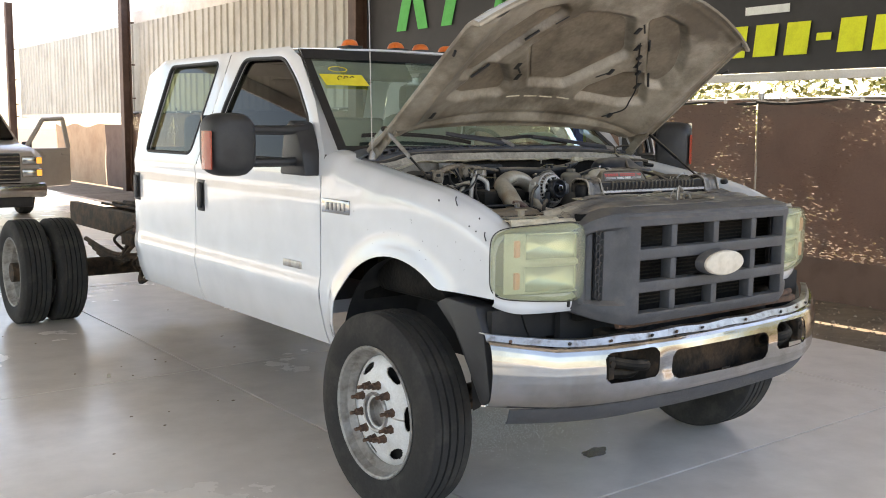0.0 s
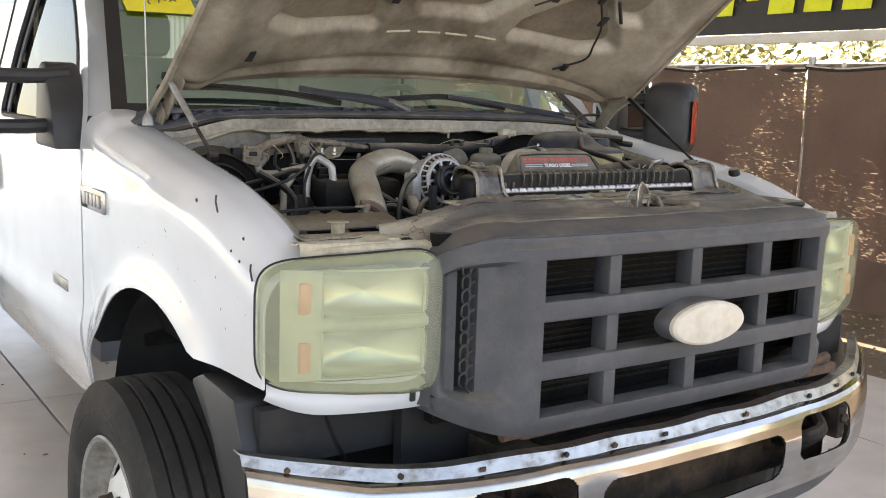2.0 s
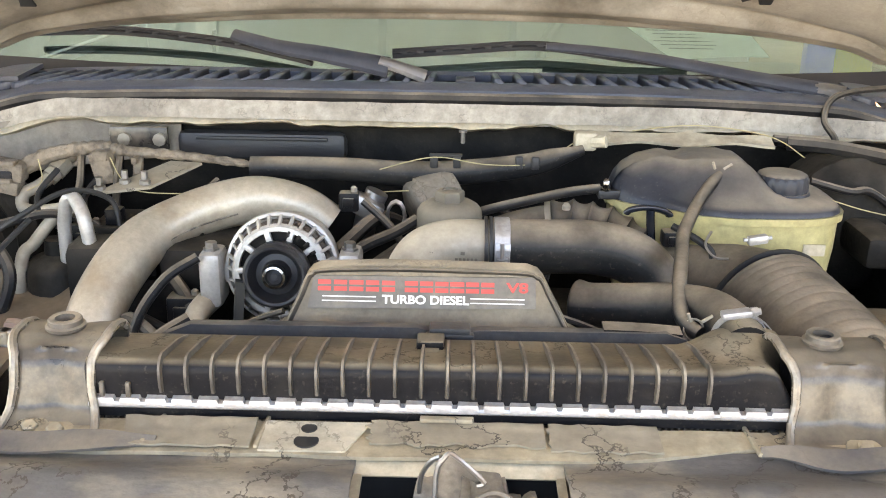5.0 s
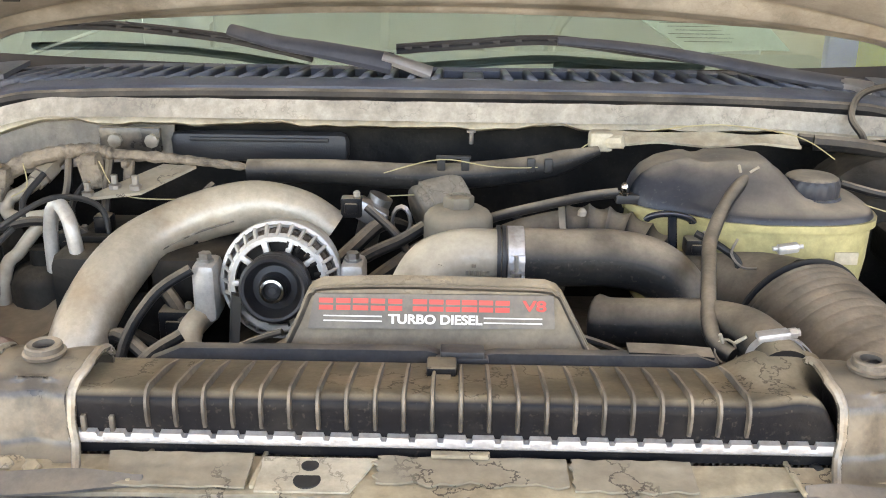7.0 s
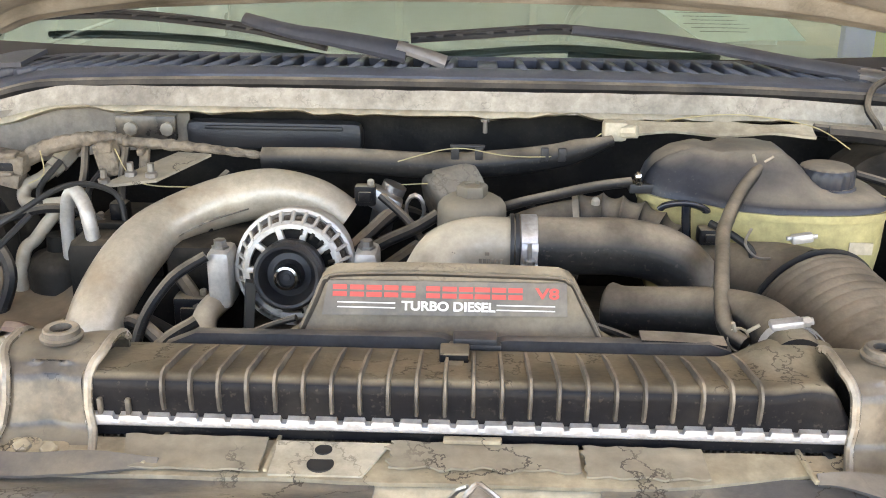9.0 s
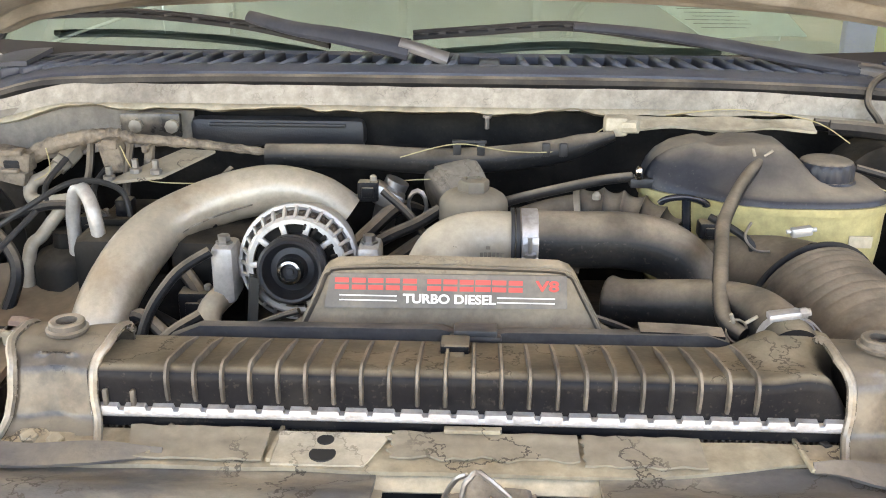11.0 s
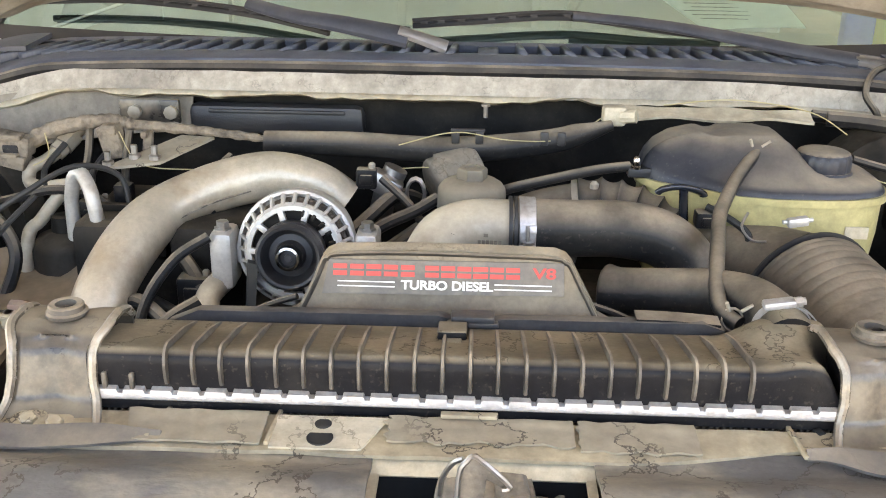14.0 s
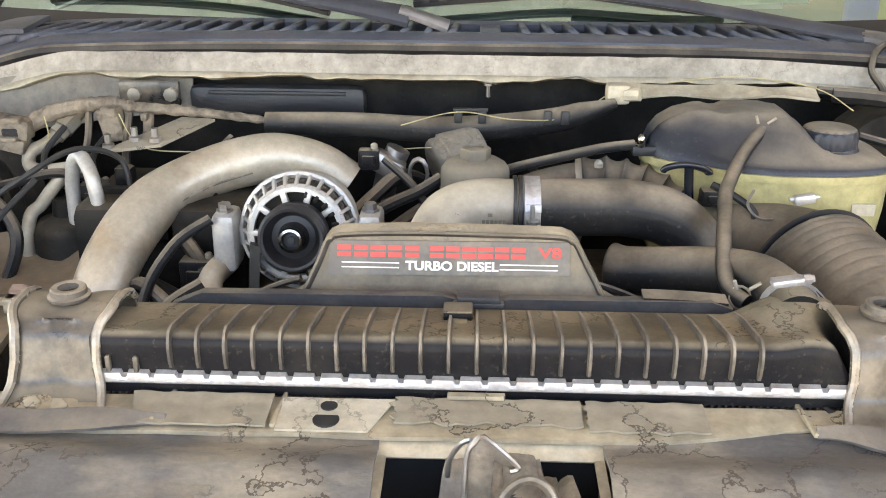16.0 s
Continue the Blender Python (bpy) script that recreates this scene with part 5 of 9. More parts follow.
# headlamps
def headlamp(s):
    def fy(x):
        return 0.172 + 0.85 * max(0, abs(x) - 0.60) ** 2

    def outline(grow, ins, n=44):
        pts = []
        cx, cz, wx, wz = 0.784, 1.062, 0.167 + grow, 0.130 + grow
        for a in span(0, 2 * math.pi, n)[:-1]:
            c, d = math.cos(a), math.sin(a)
            x = cx + wx * math.copysign(abs(c) ** 0.34, c)
            z = cz + wz * math.copysign(abs(d) ** 0.34, d) + 0.012 * (0.79 - x) / 0.17 * (d > 0) + 0.012 * (x - 0.79) / 0.17 * (d < 0)
            pts.append((s * x, fy(x) + ins, z))
        return pts
    bm = B()
    add_loft(bm, [outline(-0.03, 0.10), outline(-0.012, 0.05), outline(0.004, 0.03)], caps=False)
    bm.faces.new([bm.verts.new(p) for p in outline(-0.03, 0.10)])
    hl = part("headlamp", bm, "lampback", T, "hazy yellowed headlamp unit", sharp=60)
    bm = B()
    add_loft(bm, [outline(0.006, 0.035), outline(0.006, 0.012), outline(-0.004, 0.002), outline(-0.03, -0.004), outline(-0.09, -0.006)], caps=False)
    bm.faces.new([bm.verts.new(p) for p in outline(-0.09, -0.006)])
    ln = part("headlamp_lens", bm, "lens", hl, "yellowed clear lens", sharp=60)
    ln.visible_shadow = False
    xs2, zs2 = [0.641, 0.643, 0.645, 0.745, 0.845, 0.853, 0.88, 0.905, 0.922], [0.954, 0.956, 0.958, 1.005, 1.052, 1.059, 1.068, 1.075, 1.12, 1.166, 1.169, 1.172]
    bm = B()
    add_sheet(bm, lambda x, z: (s * x, fy(x) + 0.020 + (0.012 if 0.64 < x < 0.85 and (0.955 < z < 1.055 or 1.072 < z < 1.17) else 0), z), xs2, zs2, 0.004, lambda x, z: not (0.645 < x < 0.845 and (0.958 < z < 1.052 or 1.075 < z < 1.166)))
    part("lamp_bezel", bm, "lampback", hl, "yellowed inner bezel with two lamp chambers", sharp=60)
    for zc, hh in ((1.1205, 0.053), (1.005, 0.053)):
        bm = B()
        add_loft(bm, [[(s * (0.745 + w * 0.108 * math.copysign(abs(math.cos(a)) ** 0.4, math.cos(a))), fy(0.745 + 0.108 * math.copysign(abs(math.cos(a)) ** 0.4, math.cos(a))) * (1 - (1 - w) ** 2) + fy(0.745) * (1 - w) ** 2 + 0.026 + d, zc + w * hh * math.copysign(abs(math.sin(a)) ** 0.4, math.sin(a))) for a in span(0, 2 * math.pi, 36)[:-1]] for w, d in ((1.0, 0.0), (0.97, 0.014), (0.90, 0.030), (0.74, 0.042), (0.45, 0.050), (0.18, 0.053), (0.02, 0.054))], caps=False)
        part("reflector", bm, "reflector", hl, "mirror reflector bowl", sharp=60)
        bm = B()
        add_box(bm, (s * 0.880, fy(0.880) + 0.018, zc - 0.004), (0.026, 0.014, 0.062), 0.005)
        part("indicator", bm, "peach", hl, "faded orange side indicator")
    bm = B()
    add_tube(bm, [p for p in outline(0.009, 0.03)] + [outline(0.009, 0.03)[0]], 0.0022, 6, smooth=False, caps=False)
    part("headlamp_gasket", bm, "seal", hl)


headlamp(-1)
headlamp(1)

# panels round the headlamps
for s in (-1, 1):
    bm = B()
    add_sheet(bm, lambda x, v: (s * x, 0.172 + 0.85 * max(0, x - 0.60) ** 2 + 0.045 + 0.05 * max(0, v - 0.6) ** 1.5, 0.945 - 0.072 * v + 0.03 * v * max(0, (x - 0.82) / 0.11) ** 2), span(0.63, 0.935, 18), span(0, 1, 10), 0.006)
    pn = part("lower_panel", bm, "white", T, "white painted panel under the headlamp")
    bm = B()
    add_box(bm, (s * 0.655, 0.219, 0.905), (0.014, 0.006, 0.03), 0.003)
    part("slot", bm, "ink", pn)
    bm = B()
    def press(x, v):
        y = 0.243 + 0.105 * v + 0.9 * max(0, x - 0.62) ** 2 * (1 - v)
        z = 1.208 - 0.030 * step(0.70, 0.73, x) * step(0.86, 0.83, x) * step(0.18, 0.35, v) * step(0.98, 0.8, v) + 0.007 * step(0.60, 0.65, x) * step(0.71, 0.69, x) * step(0.2, 0.5, v)
        z += 0.004 * math.sin(v * 9) * step(0.5, 0.2, v) - 0.02 * max(0, 0.12 - v) / 0.12 + 0.003 * noise.noise(Vector((x * 25, v * 4, s)))
        return (s * x, y, z)
    add_sheet(bm, press, span(0.55, 0.87, 48), span(0, 1, 20), 0.004)
    up = part("upper_panel", bm, "cream", T, "cream painted support panel over the headlamp, dusty")
    bm = B()
    add_sheet(bm, lambda x, v: (s * x, 0.344 + (0.13 + 0.10 * (x - 0.55)) * v, 1.214 - 0.020 * v * v + 0.004 * noise.noise(Vector((x * 14, v * 3, 4 + s)))), span(0.52, 0.84, 36), span(0, 1, 10), 0.004)
    part("support_shelf", bm, "beige", up, "tan dust-caked shelf behind the lamp support")
    bm = B()
    add_tube(bm, [(s * 0.855, 0.300, 1.196), (s * 0.79, 0.272, 1.202), (s * 0.70, 0.255, 1.206), (s * 0.625, 0.250, 1.206)], 0.009, 10, 4)
    part("pressed_edge", bm, "cream", up)
    bm = B()
    add_box(bm, (s * 0.735, 0.40, 1.224), (0.030, 0.014, 0.030), 0.003, Matrix.Rotation(radians(15), 4, "Z"))
    add_box(bm, (s * 0.735, 0.40, 1.240), (0.040, 0.026, 0.004), 0.001)
    part("support_clip", bm, "beige", up, "dusty clip on the shelf")
    bm = B()
    add_lathe(bm, [(0.013, 0), (0.013, 0.006), (0.008, 0.008), (0.0, 0.008)], Matrix.Translation((s * 0.67, 0.287, 1.213)), 16)
    part("bolt", bm, "cream", up)
    bm = B()
    add_box(bm, (s * 0.639, 0.278, 1.2105), (0.026, 0.030, 0.008), 0.001, Matrix.Rotation(radians(12), 4, "X"))
    part("square_hole", bm, "ink", up)
    for k in range(3):
        bm = B()
        add_lathe(bm, [(0.011, 0), (0.011, 0.006), (0.006, 0.012)], Matrix.Translation((s * (0.60 + 0.095 * k), 0.43 + 0.01 * k, 1.205)), 8)
        part("bolt", bm, "rust", up)
    # splash shield in front of the wheel
    bm = B()
    add_prism(bm, [(0.60, 0.885), (0.53, 0.915), (0.36, 0.905), (0.31, 0.80), (0.272, 0.60), (0.28, 0.548), (0.33, 0.552), (0.40, 0.67), (0.48, 0.79)], 0.10, Matrix(((0, 0, -s, s * 0.985), (1, 0, 0, 0), (0, 1, 0, 0), (0, 0, 0, 1))), 0.012)
    part("splash_shield", bm, "blackplastic", T, "dark plastic splash shield ahead of the wheel")

# bumper
def by(x):
    a = max(0, abs(x) - 0.42)
    return 0.005 + 0.02 * (x / 0.42) ** 2 * (abs(x) < 0.42) + (0.02 if abs(x) >= 0.42 else 0) + 0.66 * a * a


bxs = sorted(set([-1.0, -0.985, -0.96, -0.92, -0.88, -0.83, -0.78, -0.73, -0.68, -0.64, -0.60, -0.56, -0.50, -0.44, -0.40, -0.36, -0.34, -0.30, -0.24, -0.18, -0.12, -0.06, 0] + [1.0, 0.985, 0.96, 0.92, 0.88, 0.83, 0.78, 0.73, 0.68, 0.64, 0.60, 0.56, 0.50, 0.44, 0.40, 0.36, 0.34, 0.30, 0.24, 0.18, 0.12, 0.06]))
prof = [(0.055, 0.540), (0.03, 0.545), (0.012, 0.556), (0.002, 0.575), (-0.004, 0.602), (-0.008, 0.64), (-0.009, 0.67), (-0.007, 0.70), (-0.003, 0.722), (0.001, 0.74), (0.006, 0.755), (0.014, 0.765), (0.028, 0.769)]


def bface(x, v):
    k = int(min(v, len(prof) - 2))
    t = v - k
    dy, z = prof[k][0] * (1 - t) + prof[k + 1][0] * t, prof[k][1] * (1 - t) + prof[k + 1][1] * t
    end = max(0, abs(x) - 0.8) / 0.2
    dent = 0.012 * math.exp(-((x + 0.32) / 0.06) ** 2 - ((z - 0.66) / 0.05) ** 2) + 0.004 * noise.noise(Vector((x * 6, z * 9, 1)))
    z2 = z + (0.03 * end if z > 0.7 else 0.012 * end)
    return (x, by(x) + dy + dent, z2 + 0.012 * (1 - (x / 1.0) ** 2) * 0)


def bkeep(x, v):
    z = bface(0, v)[2]
    for c, w, zc, h in ((0.0, 0.30, 0.665, 0.056), (0.50, 0.13, 0.688, 0.056)):
        dx, dz = max(0, abs(abs(x) - c) - w + 0.035) / 0.035, max(0, abs(z - zc) - h + 0.035) / 0.035
        if dx * dx + dz * dz < 1:
            return False
    return True


bm = B()
add_sheet(bm, bface, span(-1.0, 1.0, 420), span(0, 12, 110), 0.005, bkeep)
bumper = part("bumper", bm, "chrome", T, "scuffed chrome steel front bumper with open lamp holes", sharp=50)
bm = B()
add_sheet(bm, lambda x, v: (x, by(x) + 0.028 + 0.012 * v, 0.769 + 0.03 * max(0, abs(x) - 0.8) / 0.2 + 0.024 * v + 0.003 * math.sin(x * 21)), bxs, span(0, 1, 3), 0.003)
add_sheet(bm, lambda x, v: (x, by(x) + 0.04 + 0.03 * v, 0.793 + 0.03 * max(0, abs(x) - 0.8) / 0.2 + 0.003 * math.sin(x * 21)), bxs, span(0, 1, 2), 0.003)
flange = part("bumper_flange", bm, "flangem", bumper, "dull metal upper flange with slots", sharp=50)
for k, x in enumerate((-0.93, -0.74, -0.58, -0.38, -0.25, -0.1, 0.18, 0.45, 0.6, 0.74)):
    bm = B()
    if k % 3 == 2:
        add_box(bm, (x, by(x) + 0.030, 0.781), (0.014, 0.006, 0.010), 0.002)
    else:
        add_lathe(bm, [(0.006, 0), (0.006, 0.006), (0.003, 0.006)], Matrix.Translation((x, by(x) + 0.032, 0.781 + 0.02 * max(0, abs(x) - 0.8) / 0.2)) @ pose(0, 0, 0, 90), 10)
    part("slot", bm, "ink" if k % 2 else "rust", flange)
bm = B()
add_sheet(bm, lambda x, v: (x * (1 - 0.03 * v), by(x) + 0.03 + 0.05 * v, 0.548 - 0.065 * math.sin(v * 1.57)), span(-0.93, 0.93, 30), span(0, 1, 5), 0.006)
part("valance", bm, "greyplastic", T, "dark grey plastic air dam under the bumper")
bm = B()
add_box(bm, (0, 0.16, 0.66), (1.3, 0.06, 0.2), 0.01)
for s in (-1, 1):
    add_box(bm, (s * 0.43, 0.25, 0.70), (0.09, 0.28, 0.16), 0.01)
part("bumper_beam", bm, "frame", bumper, "dark bumper reinforcement")
for s in (-1, 1):
    bm = B()
    add_tube(bm, [(s * 0.58, 0.14, 0.70), (s * 0.50, 0.05, 0.685), (s * 0.42, 0.045, 0.675), (s * 0.40, 0.10, 0.66), (s * 0.47, 0.08, 0.645), (s * 0.57, 0.10, 0.65)], 0.02, 10)
    part("tow_hook", bm, "dark", bumper, "black steel tow hook")
    bm = B()
    add_box(bm, (s * 0.595, 0.075, 0.685), (0.03, 0.05, 0.085), 0.004)
    add_lathe(bm, [(0.014, 0), (0.014, 0.008), (0.008, 0.01)], Matrix.Translation((s * 0.597, 0.05, 0.70)) @ pose(0, 0, 0, 90), 8)
    part("hook_bracket", bm, "frame", bumper)
bm = B()
add_box(bm, (0.1, 0.14, 0.815), (1.1, 0.05, 0.03), 0.008)
add_tube(bm, [(-0.5, 0.12, 0.82), (-0.1, 0.10, 0.835), (0.3, 0.11, 0.825), (0.62, 0.13, 0.845)], 0.014, 8)
part("cross_brace", bm, "rust", T, "rusty cross brace behind the bumper")
# added black sheets stand in for shade behind the bumper
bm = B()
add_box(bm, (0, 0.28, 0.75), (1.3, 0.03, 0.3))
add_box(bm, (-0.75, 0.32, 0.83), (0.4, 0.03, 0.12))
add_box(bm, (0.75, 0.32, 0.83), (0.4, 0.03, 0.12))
part("front_baffle", bm, "liner", T, "added black sheets behind the bumper in place of shade")

# ---------------------------------------------------------------- hood, standing open
W = 0.845


def hood_z(x, y):
    k = step(1.12, 1.27, y)
    e = min(1.05, abs(x) / 0.84)
    crown = 0.2 * (1 - e ** 2)
    rear = 0.166 - 0.08 * e ** 2.2 - 0.075 * step(0.93, 1.02, e)
    return 1.397 + (1.31 - y) * 0.75 + crown * (1 - k) + rear * k


def hood_pt(u, v, lift=0.0):
    """u across from -1 to 1, v from the hinge edge (0) to the nose (1)."""
    x = u * (W - 0.02 * v)
    y = 1.275 + 0.03 * (1 - u * u) * (1 - v) - 0.775 * v + 0.05 * u ** 4 * v
    z = hood_z(x, y)
    if v > 0.9:
        k = (v - 0.9) / 0.1
        z -= 0.05 * k * k
        y += 0.0 * k
    return Vector((x, y, z)) + Vector((0, 0.6, 0.8)) * lift


TRI = [(0.60, 1.02), (0.49, 0.915), (0.38, 0.95), (0.26, 1.06), (0.25, 1.105), (0.50, 1.075)]
HEX = [(0.0, 0.70), (0.15, 0.705), (0.30, 0.85), (0.11, 1.06), (-0.11, 1.06), (-0.30, 0.85), (-0.15, 0.705)]
DEE = [(0.27, 0.685), (0.32, 0.655), (0.45, 0.66), (0.56, 0.73), (0.63, 0.83), (0.62, 0.91), (0.55, 0.935)]


def inside(poly, x, y):
    """Signed distance to the outline, positive inside."""
    best, sign = 9.0, False
    for (x0, y0), (x1, y1) in zip(poly, poly[1:] + poly[:1]):
        ex, ey = x1 - x0, y1 - y0
        t = max(0, min(1, ((x - x0) * ex + (y - y0) * ey) / (ex * ex + ey * ey)))
        best = min(best, math.hypot(x - x0 - t * ex, y - y0 - t * ey))
        if (y0 > y) != (y1 > y) and x < (x1 - x0) * (y - y0) / (y1 - y0) + x0:
            sign = not sign
    return best if sign else -best


def pocket(x, y):
    return max(inside(TRI, abs(x), y), inside(HEX, x, y), inside(DEE, abs(x), y))


def inner_pt(u, v):
    p = hood_pt(u, v)
    d = pocket(p.x, p.y)
    low = -0.036 + 0.034 * step(-0.028, 0.004, d)
    low += 0.008 * math.exp(-((p.y - 1.215 + 0.02 * u * u) / 0.010) ** 2) - 0.006 * math.exp(-((p.y - 1.245 + 0.02 * u * u) / 0.008) ** 2) + 0.008 * math.exp(-((p.y - 1.27) / 0.006) ** 2)
    low += 0.030 * step(0.90, 1.0, abs(u)) + 0.028 * step(0.93, 1.0, v) + 0.026 * step(0.035, 0.0, v)
    low -= 0.016 * math.exp(-((abs(p.x) - 0.735) / 0.035) ** 2)
    return p + Vector((0, 0.6, 0.8)) * low


bm = B()
add_sheet(bm, lambda u, v: hood_pt(u, v, 0.008), span(-1, 1, 40), span(0, 0.9, 18) + span(0.92, 1, 4), 0.003)
hood = part("hood", bm, "white", T, "white hood standing open, dusty underside", sharp=60)
bm = B()
add_sheet(bm, lambda u, v: tuple(inner_pt(u, v)), span(-0.995, 0.995, 220), span(0.003, 0.995, 140))
part("hood_inner_panel", bm, "hoodin", hood, "dusty pressed inner panel with pockets", sharp=80, fix=False)


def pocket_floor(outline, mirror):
    """The floor of a pressed pocket, darker than the panel round it."""
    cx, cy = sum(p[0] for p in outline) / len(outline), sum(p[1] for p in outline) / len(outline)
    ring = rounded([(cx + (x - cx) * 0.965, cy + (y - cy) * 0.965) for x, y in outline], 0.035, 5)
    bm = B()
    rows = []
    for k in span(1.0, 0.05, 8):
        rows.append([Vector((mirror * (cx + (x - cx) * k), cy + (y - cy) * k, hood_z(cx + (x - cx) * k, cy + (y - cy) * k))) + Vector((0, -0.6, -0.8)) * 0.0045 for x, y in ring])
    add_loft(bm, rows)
    part("pocket_floor", bm, "hoodpad", hood, "grey-brown floor of a hood pocket, darker than the panel", sharp=80)


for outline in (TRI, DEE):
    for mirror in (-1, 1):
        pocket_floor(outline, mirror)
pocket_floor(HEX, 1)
bm = B()
rim_line = [hood_pt(-1, v, 0.0) for v in span(0, 1, 20)] + [hood_pt(u, 1, 0.0) for u in span(-0.95, 0.95, 24)] + [hood_pt(1, v, 0.0) for v in span(1, 0, 20)]
add_tube(bm, rim_line, 0.011, 6, smooth=False)
part("hood_hem", bm, "hoodin", hood, "folded hem along the hood edge")
for k, (x, y, a) in enumerate(((0.235, 0.735, 0), (0.315, 0.805, 0), (0.40, 0.877, 0), (0.50, 0.965, 0), (-0.296, 0.95, 0), (-0.63, 1.125, 0), (0.296, 0.95, 0), (-0.235, 1.017, 0))):
    bm = B()
    p = Vector((x, y, hood_z(x, y))) + Vector((0, -0.6, -0.8)) * 0.036
    add_box(bm, p, (0.027, 0.042, 0.004), 0.0015, Matrix.Rotation(radians(-37), 4, "X"))
    part("square_hole", bm, "ink", hood)
for s in (-1, 1):
    for (x0, y0), (x1, y1) in (((0.56, 0.945), (0.50, 0.895)), ((0.39, 0.80), (0.345, 0.76)), ((0.28, 0.735), (0.235, 0.70)), ((0.29, 0.955), (0.24, 0.995)), ((0.83, 0.72), (0.845, 0.69))):
        p, q = (Vector((s * x, y, hood_z(x, y))) + Vector((0, -0.6, -0.8)) * 0.033 for x, y in ((x0, y0), (x1, y1)))
        bm = B()
        add_tube(bm, [p, q], 0.006, 6, smooth=False)
        part("slot", bm, "ink", hood)
    for x0, x1, y in ((0.01, 0.09, 1.137), (0.12, 0.2, 1.134)):
        p, q = (Vector((s * x, y, hood_z(x, y))) + Vector((0, -0.6, -0.8)) * 0.036 for x in (x0, x1))
        bm = B()
        add_tube(bm, [p, q], 0.004, 6, smooth=False)
        part("slot_bright", bm, "cream", hood)
bm = B()
path = [Vector((x, y, hood_z(x, y))) + Vector((0, -0.6, -0.8)) * 0.042 for x, y in ((0.30, 0.78), (0.42, 0.90), (0.50, 0.975), (0.53, 1.04), (0.545, 1.09), (0.50, 1.14), (0.47, 1.17))]
add_tube(bm, path, 0.0035, 6)
hw = part("hood_wiring", bm, "wire", hood, "black lamp wire taped along the hood")
for x, y in ((0.43, 0.905), (0.36, 0.84), (0.50, 1.145)):
    bm = B()
    add_box(bm, Vector((x, y, hood_z(x, y))) + Vector((0, -0.6, -0.8)) * 0.045, (0.020, 0.030, 0.012), 0.003, Matrix.Rotation(radians(-37), 4, "X"))
    part("wire_clip", bm, "wire", hw)
for s in (-1, 1):
    bm = B()
    top = Vector((s * 0.835, 1.165, 1.535))
    low = Vector((-0.822, 0.875, 1.345) if s < 0 else (0.868, 0.845, 1.312))
    add_tube(bm, [top, top.lerp(low, 0.62)], 0.0085, 12, smooth=False)
    st = part("gas_strut", bm, "rimdirty" if s < 0 else "dblack", T, "slim gas strut that holds the hood")
    bm = B()
    add_tube(bm, [top.lerp(low, 0.6), low], 0.005, 8, smooth=False)
    part("strut_rod", bm, "dark", st)
    for end in (top, low):
        bm = B()
        add_tube(bm, [end + Vector((-0.011, 0, 0)), end + Vector((0.011, 0, 0))], 0.011, 10, smooth=False)
        part("ball_socket", bm, "dark", st)
    bm = B()
    for j in range(3):
        add_box(bm, (s * (0.82 - 0.008 * j), 1.27 - 0.05 * j, 1.42 + 0.045 * j), (0.008, 0.09, 0.05), 0.004, Matrix.Rotation(radians(-40), 4, "X"))
    part("hood_hinge", bm, "hoodin", hood, "pressed steel hood hinge")
bm = B()
add_tube(bm, [(-0.875, 1.20, 1.42), (-0.875, 1.22, 1.9), (-0.875, 1.235, 2.25)], lambda u: 0.0024 - 0.001 * u, 6)
add_lathe(bm, [(0.016, 0), (0.014, 0.02), (0.006, 0.035)], Matrix.Translation((-0.875, 1.20, 1.405)), 12)
part("antenna", bm, "steel", T, "thin steel whip antenna")

# ---------------------------------------------------------------- engine bay: walls and near-black depth, shade put in the colour
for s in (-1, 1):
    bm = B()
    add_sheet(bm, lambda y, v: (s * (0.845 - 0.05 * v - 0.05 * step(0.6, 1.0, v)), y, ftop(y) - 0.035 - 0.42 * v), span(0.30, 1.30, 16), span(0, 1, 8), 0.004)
    part("inner_fender", bm, "dark", T, "dusty inner fender wall, near-black in place of shade")
    bm = B()
    add_sheet(bm, lambda y, v: (s * (0.832 - ((0.048 if s < 0 else 0.02) + 0.006 * noise.noise(Vector((y * 9, 1, s)))) * v), y, ftop(y) - (0.016 if s < 0 else 0.036) - 0.022 * v * v + 0.003 * noise.noise(Vector((y * 14, v, s)))), span(0.30, 1.30, 40), span(0, 1, 6), 0.003)
    part("fender_ledge", bm, "beige", T, "dusty inner ledge of the fender")
    bm = B()
    add_lathe(bm, [(0.0, 0), (0.015, 0), (0.019, 0.008), (0.018, 0.028), (0.014, 0.034), (0.0, 0.035)], Matrix.Translation((s * 0.862, 0.672, ftop(0.672) - 0.024)) @ pose(0, 0, 0, 0, -20, 0), 16)
    if s < 0:
        bm.free()
        continue
    part("hood_buffer", bm, "drubber", T, "black rubber hood buffer")
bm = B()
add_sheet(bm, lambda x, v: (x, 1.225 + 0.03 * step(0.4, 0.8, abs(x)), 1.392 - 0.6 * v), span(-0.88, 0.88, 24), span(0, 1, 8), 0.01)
part("firewall", bm, "dark", T, "firewall, near-black in place of shade")
# added lighter sheet: dust, and light on the firewall's left end, as colour
bm = B()
add_sheet(bm, lambda u, v: (-0.86 + 0.43 * u, 1.206 - 0.02 * v, 1.395 - 0.03 * (1 - u) ** 2 - (0.10 - 0.04 * u) * v + 0.004 * noise.noise(Vector((u * 8, v * 3, 6)))), span(0, 1, 16), span(0, 1, 8), 0.004)
part("firewall_panel", bm, "sidewall", T, "dusty grey side sheet of the firewall, lit tone in its colour")
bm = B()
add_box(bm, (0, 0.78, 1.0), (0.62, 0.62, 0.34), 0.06)
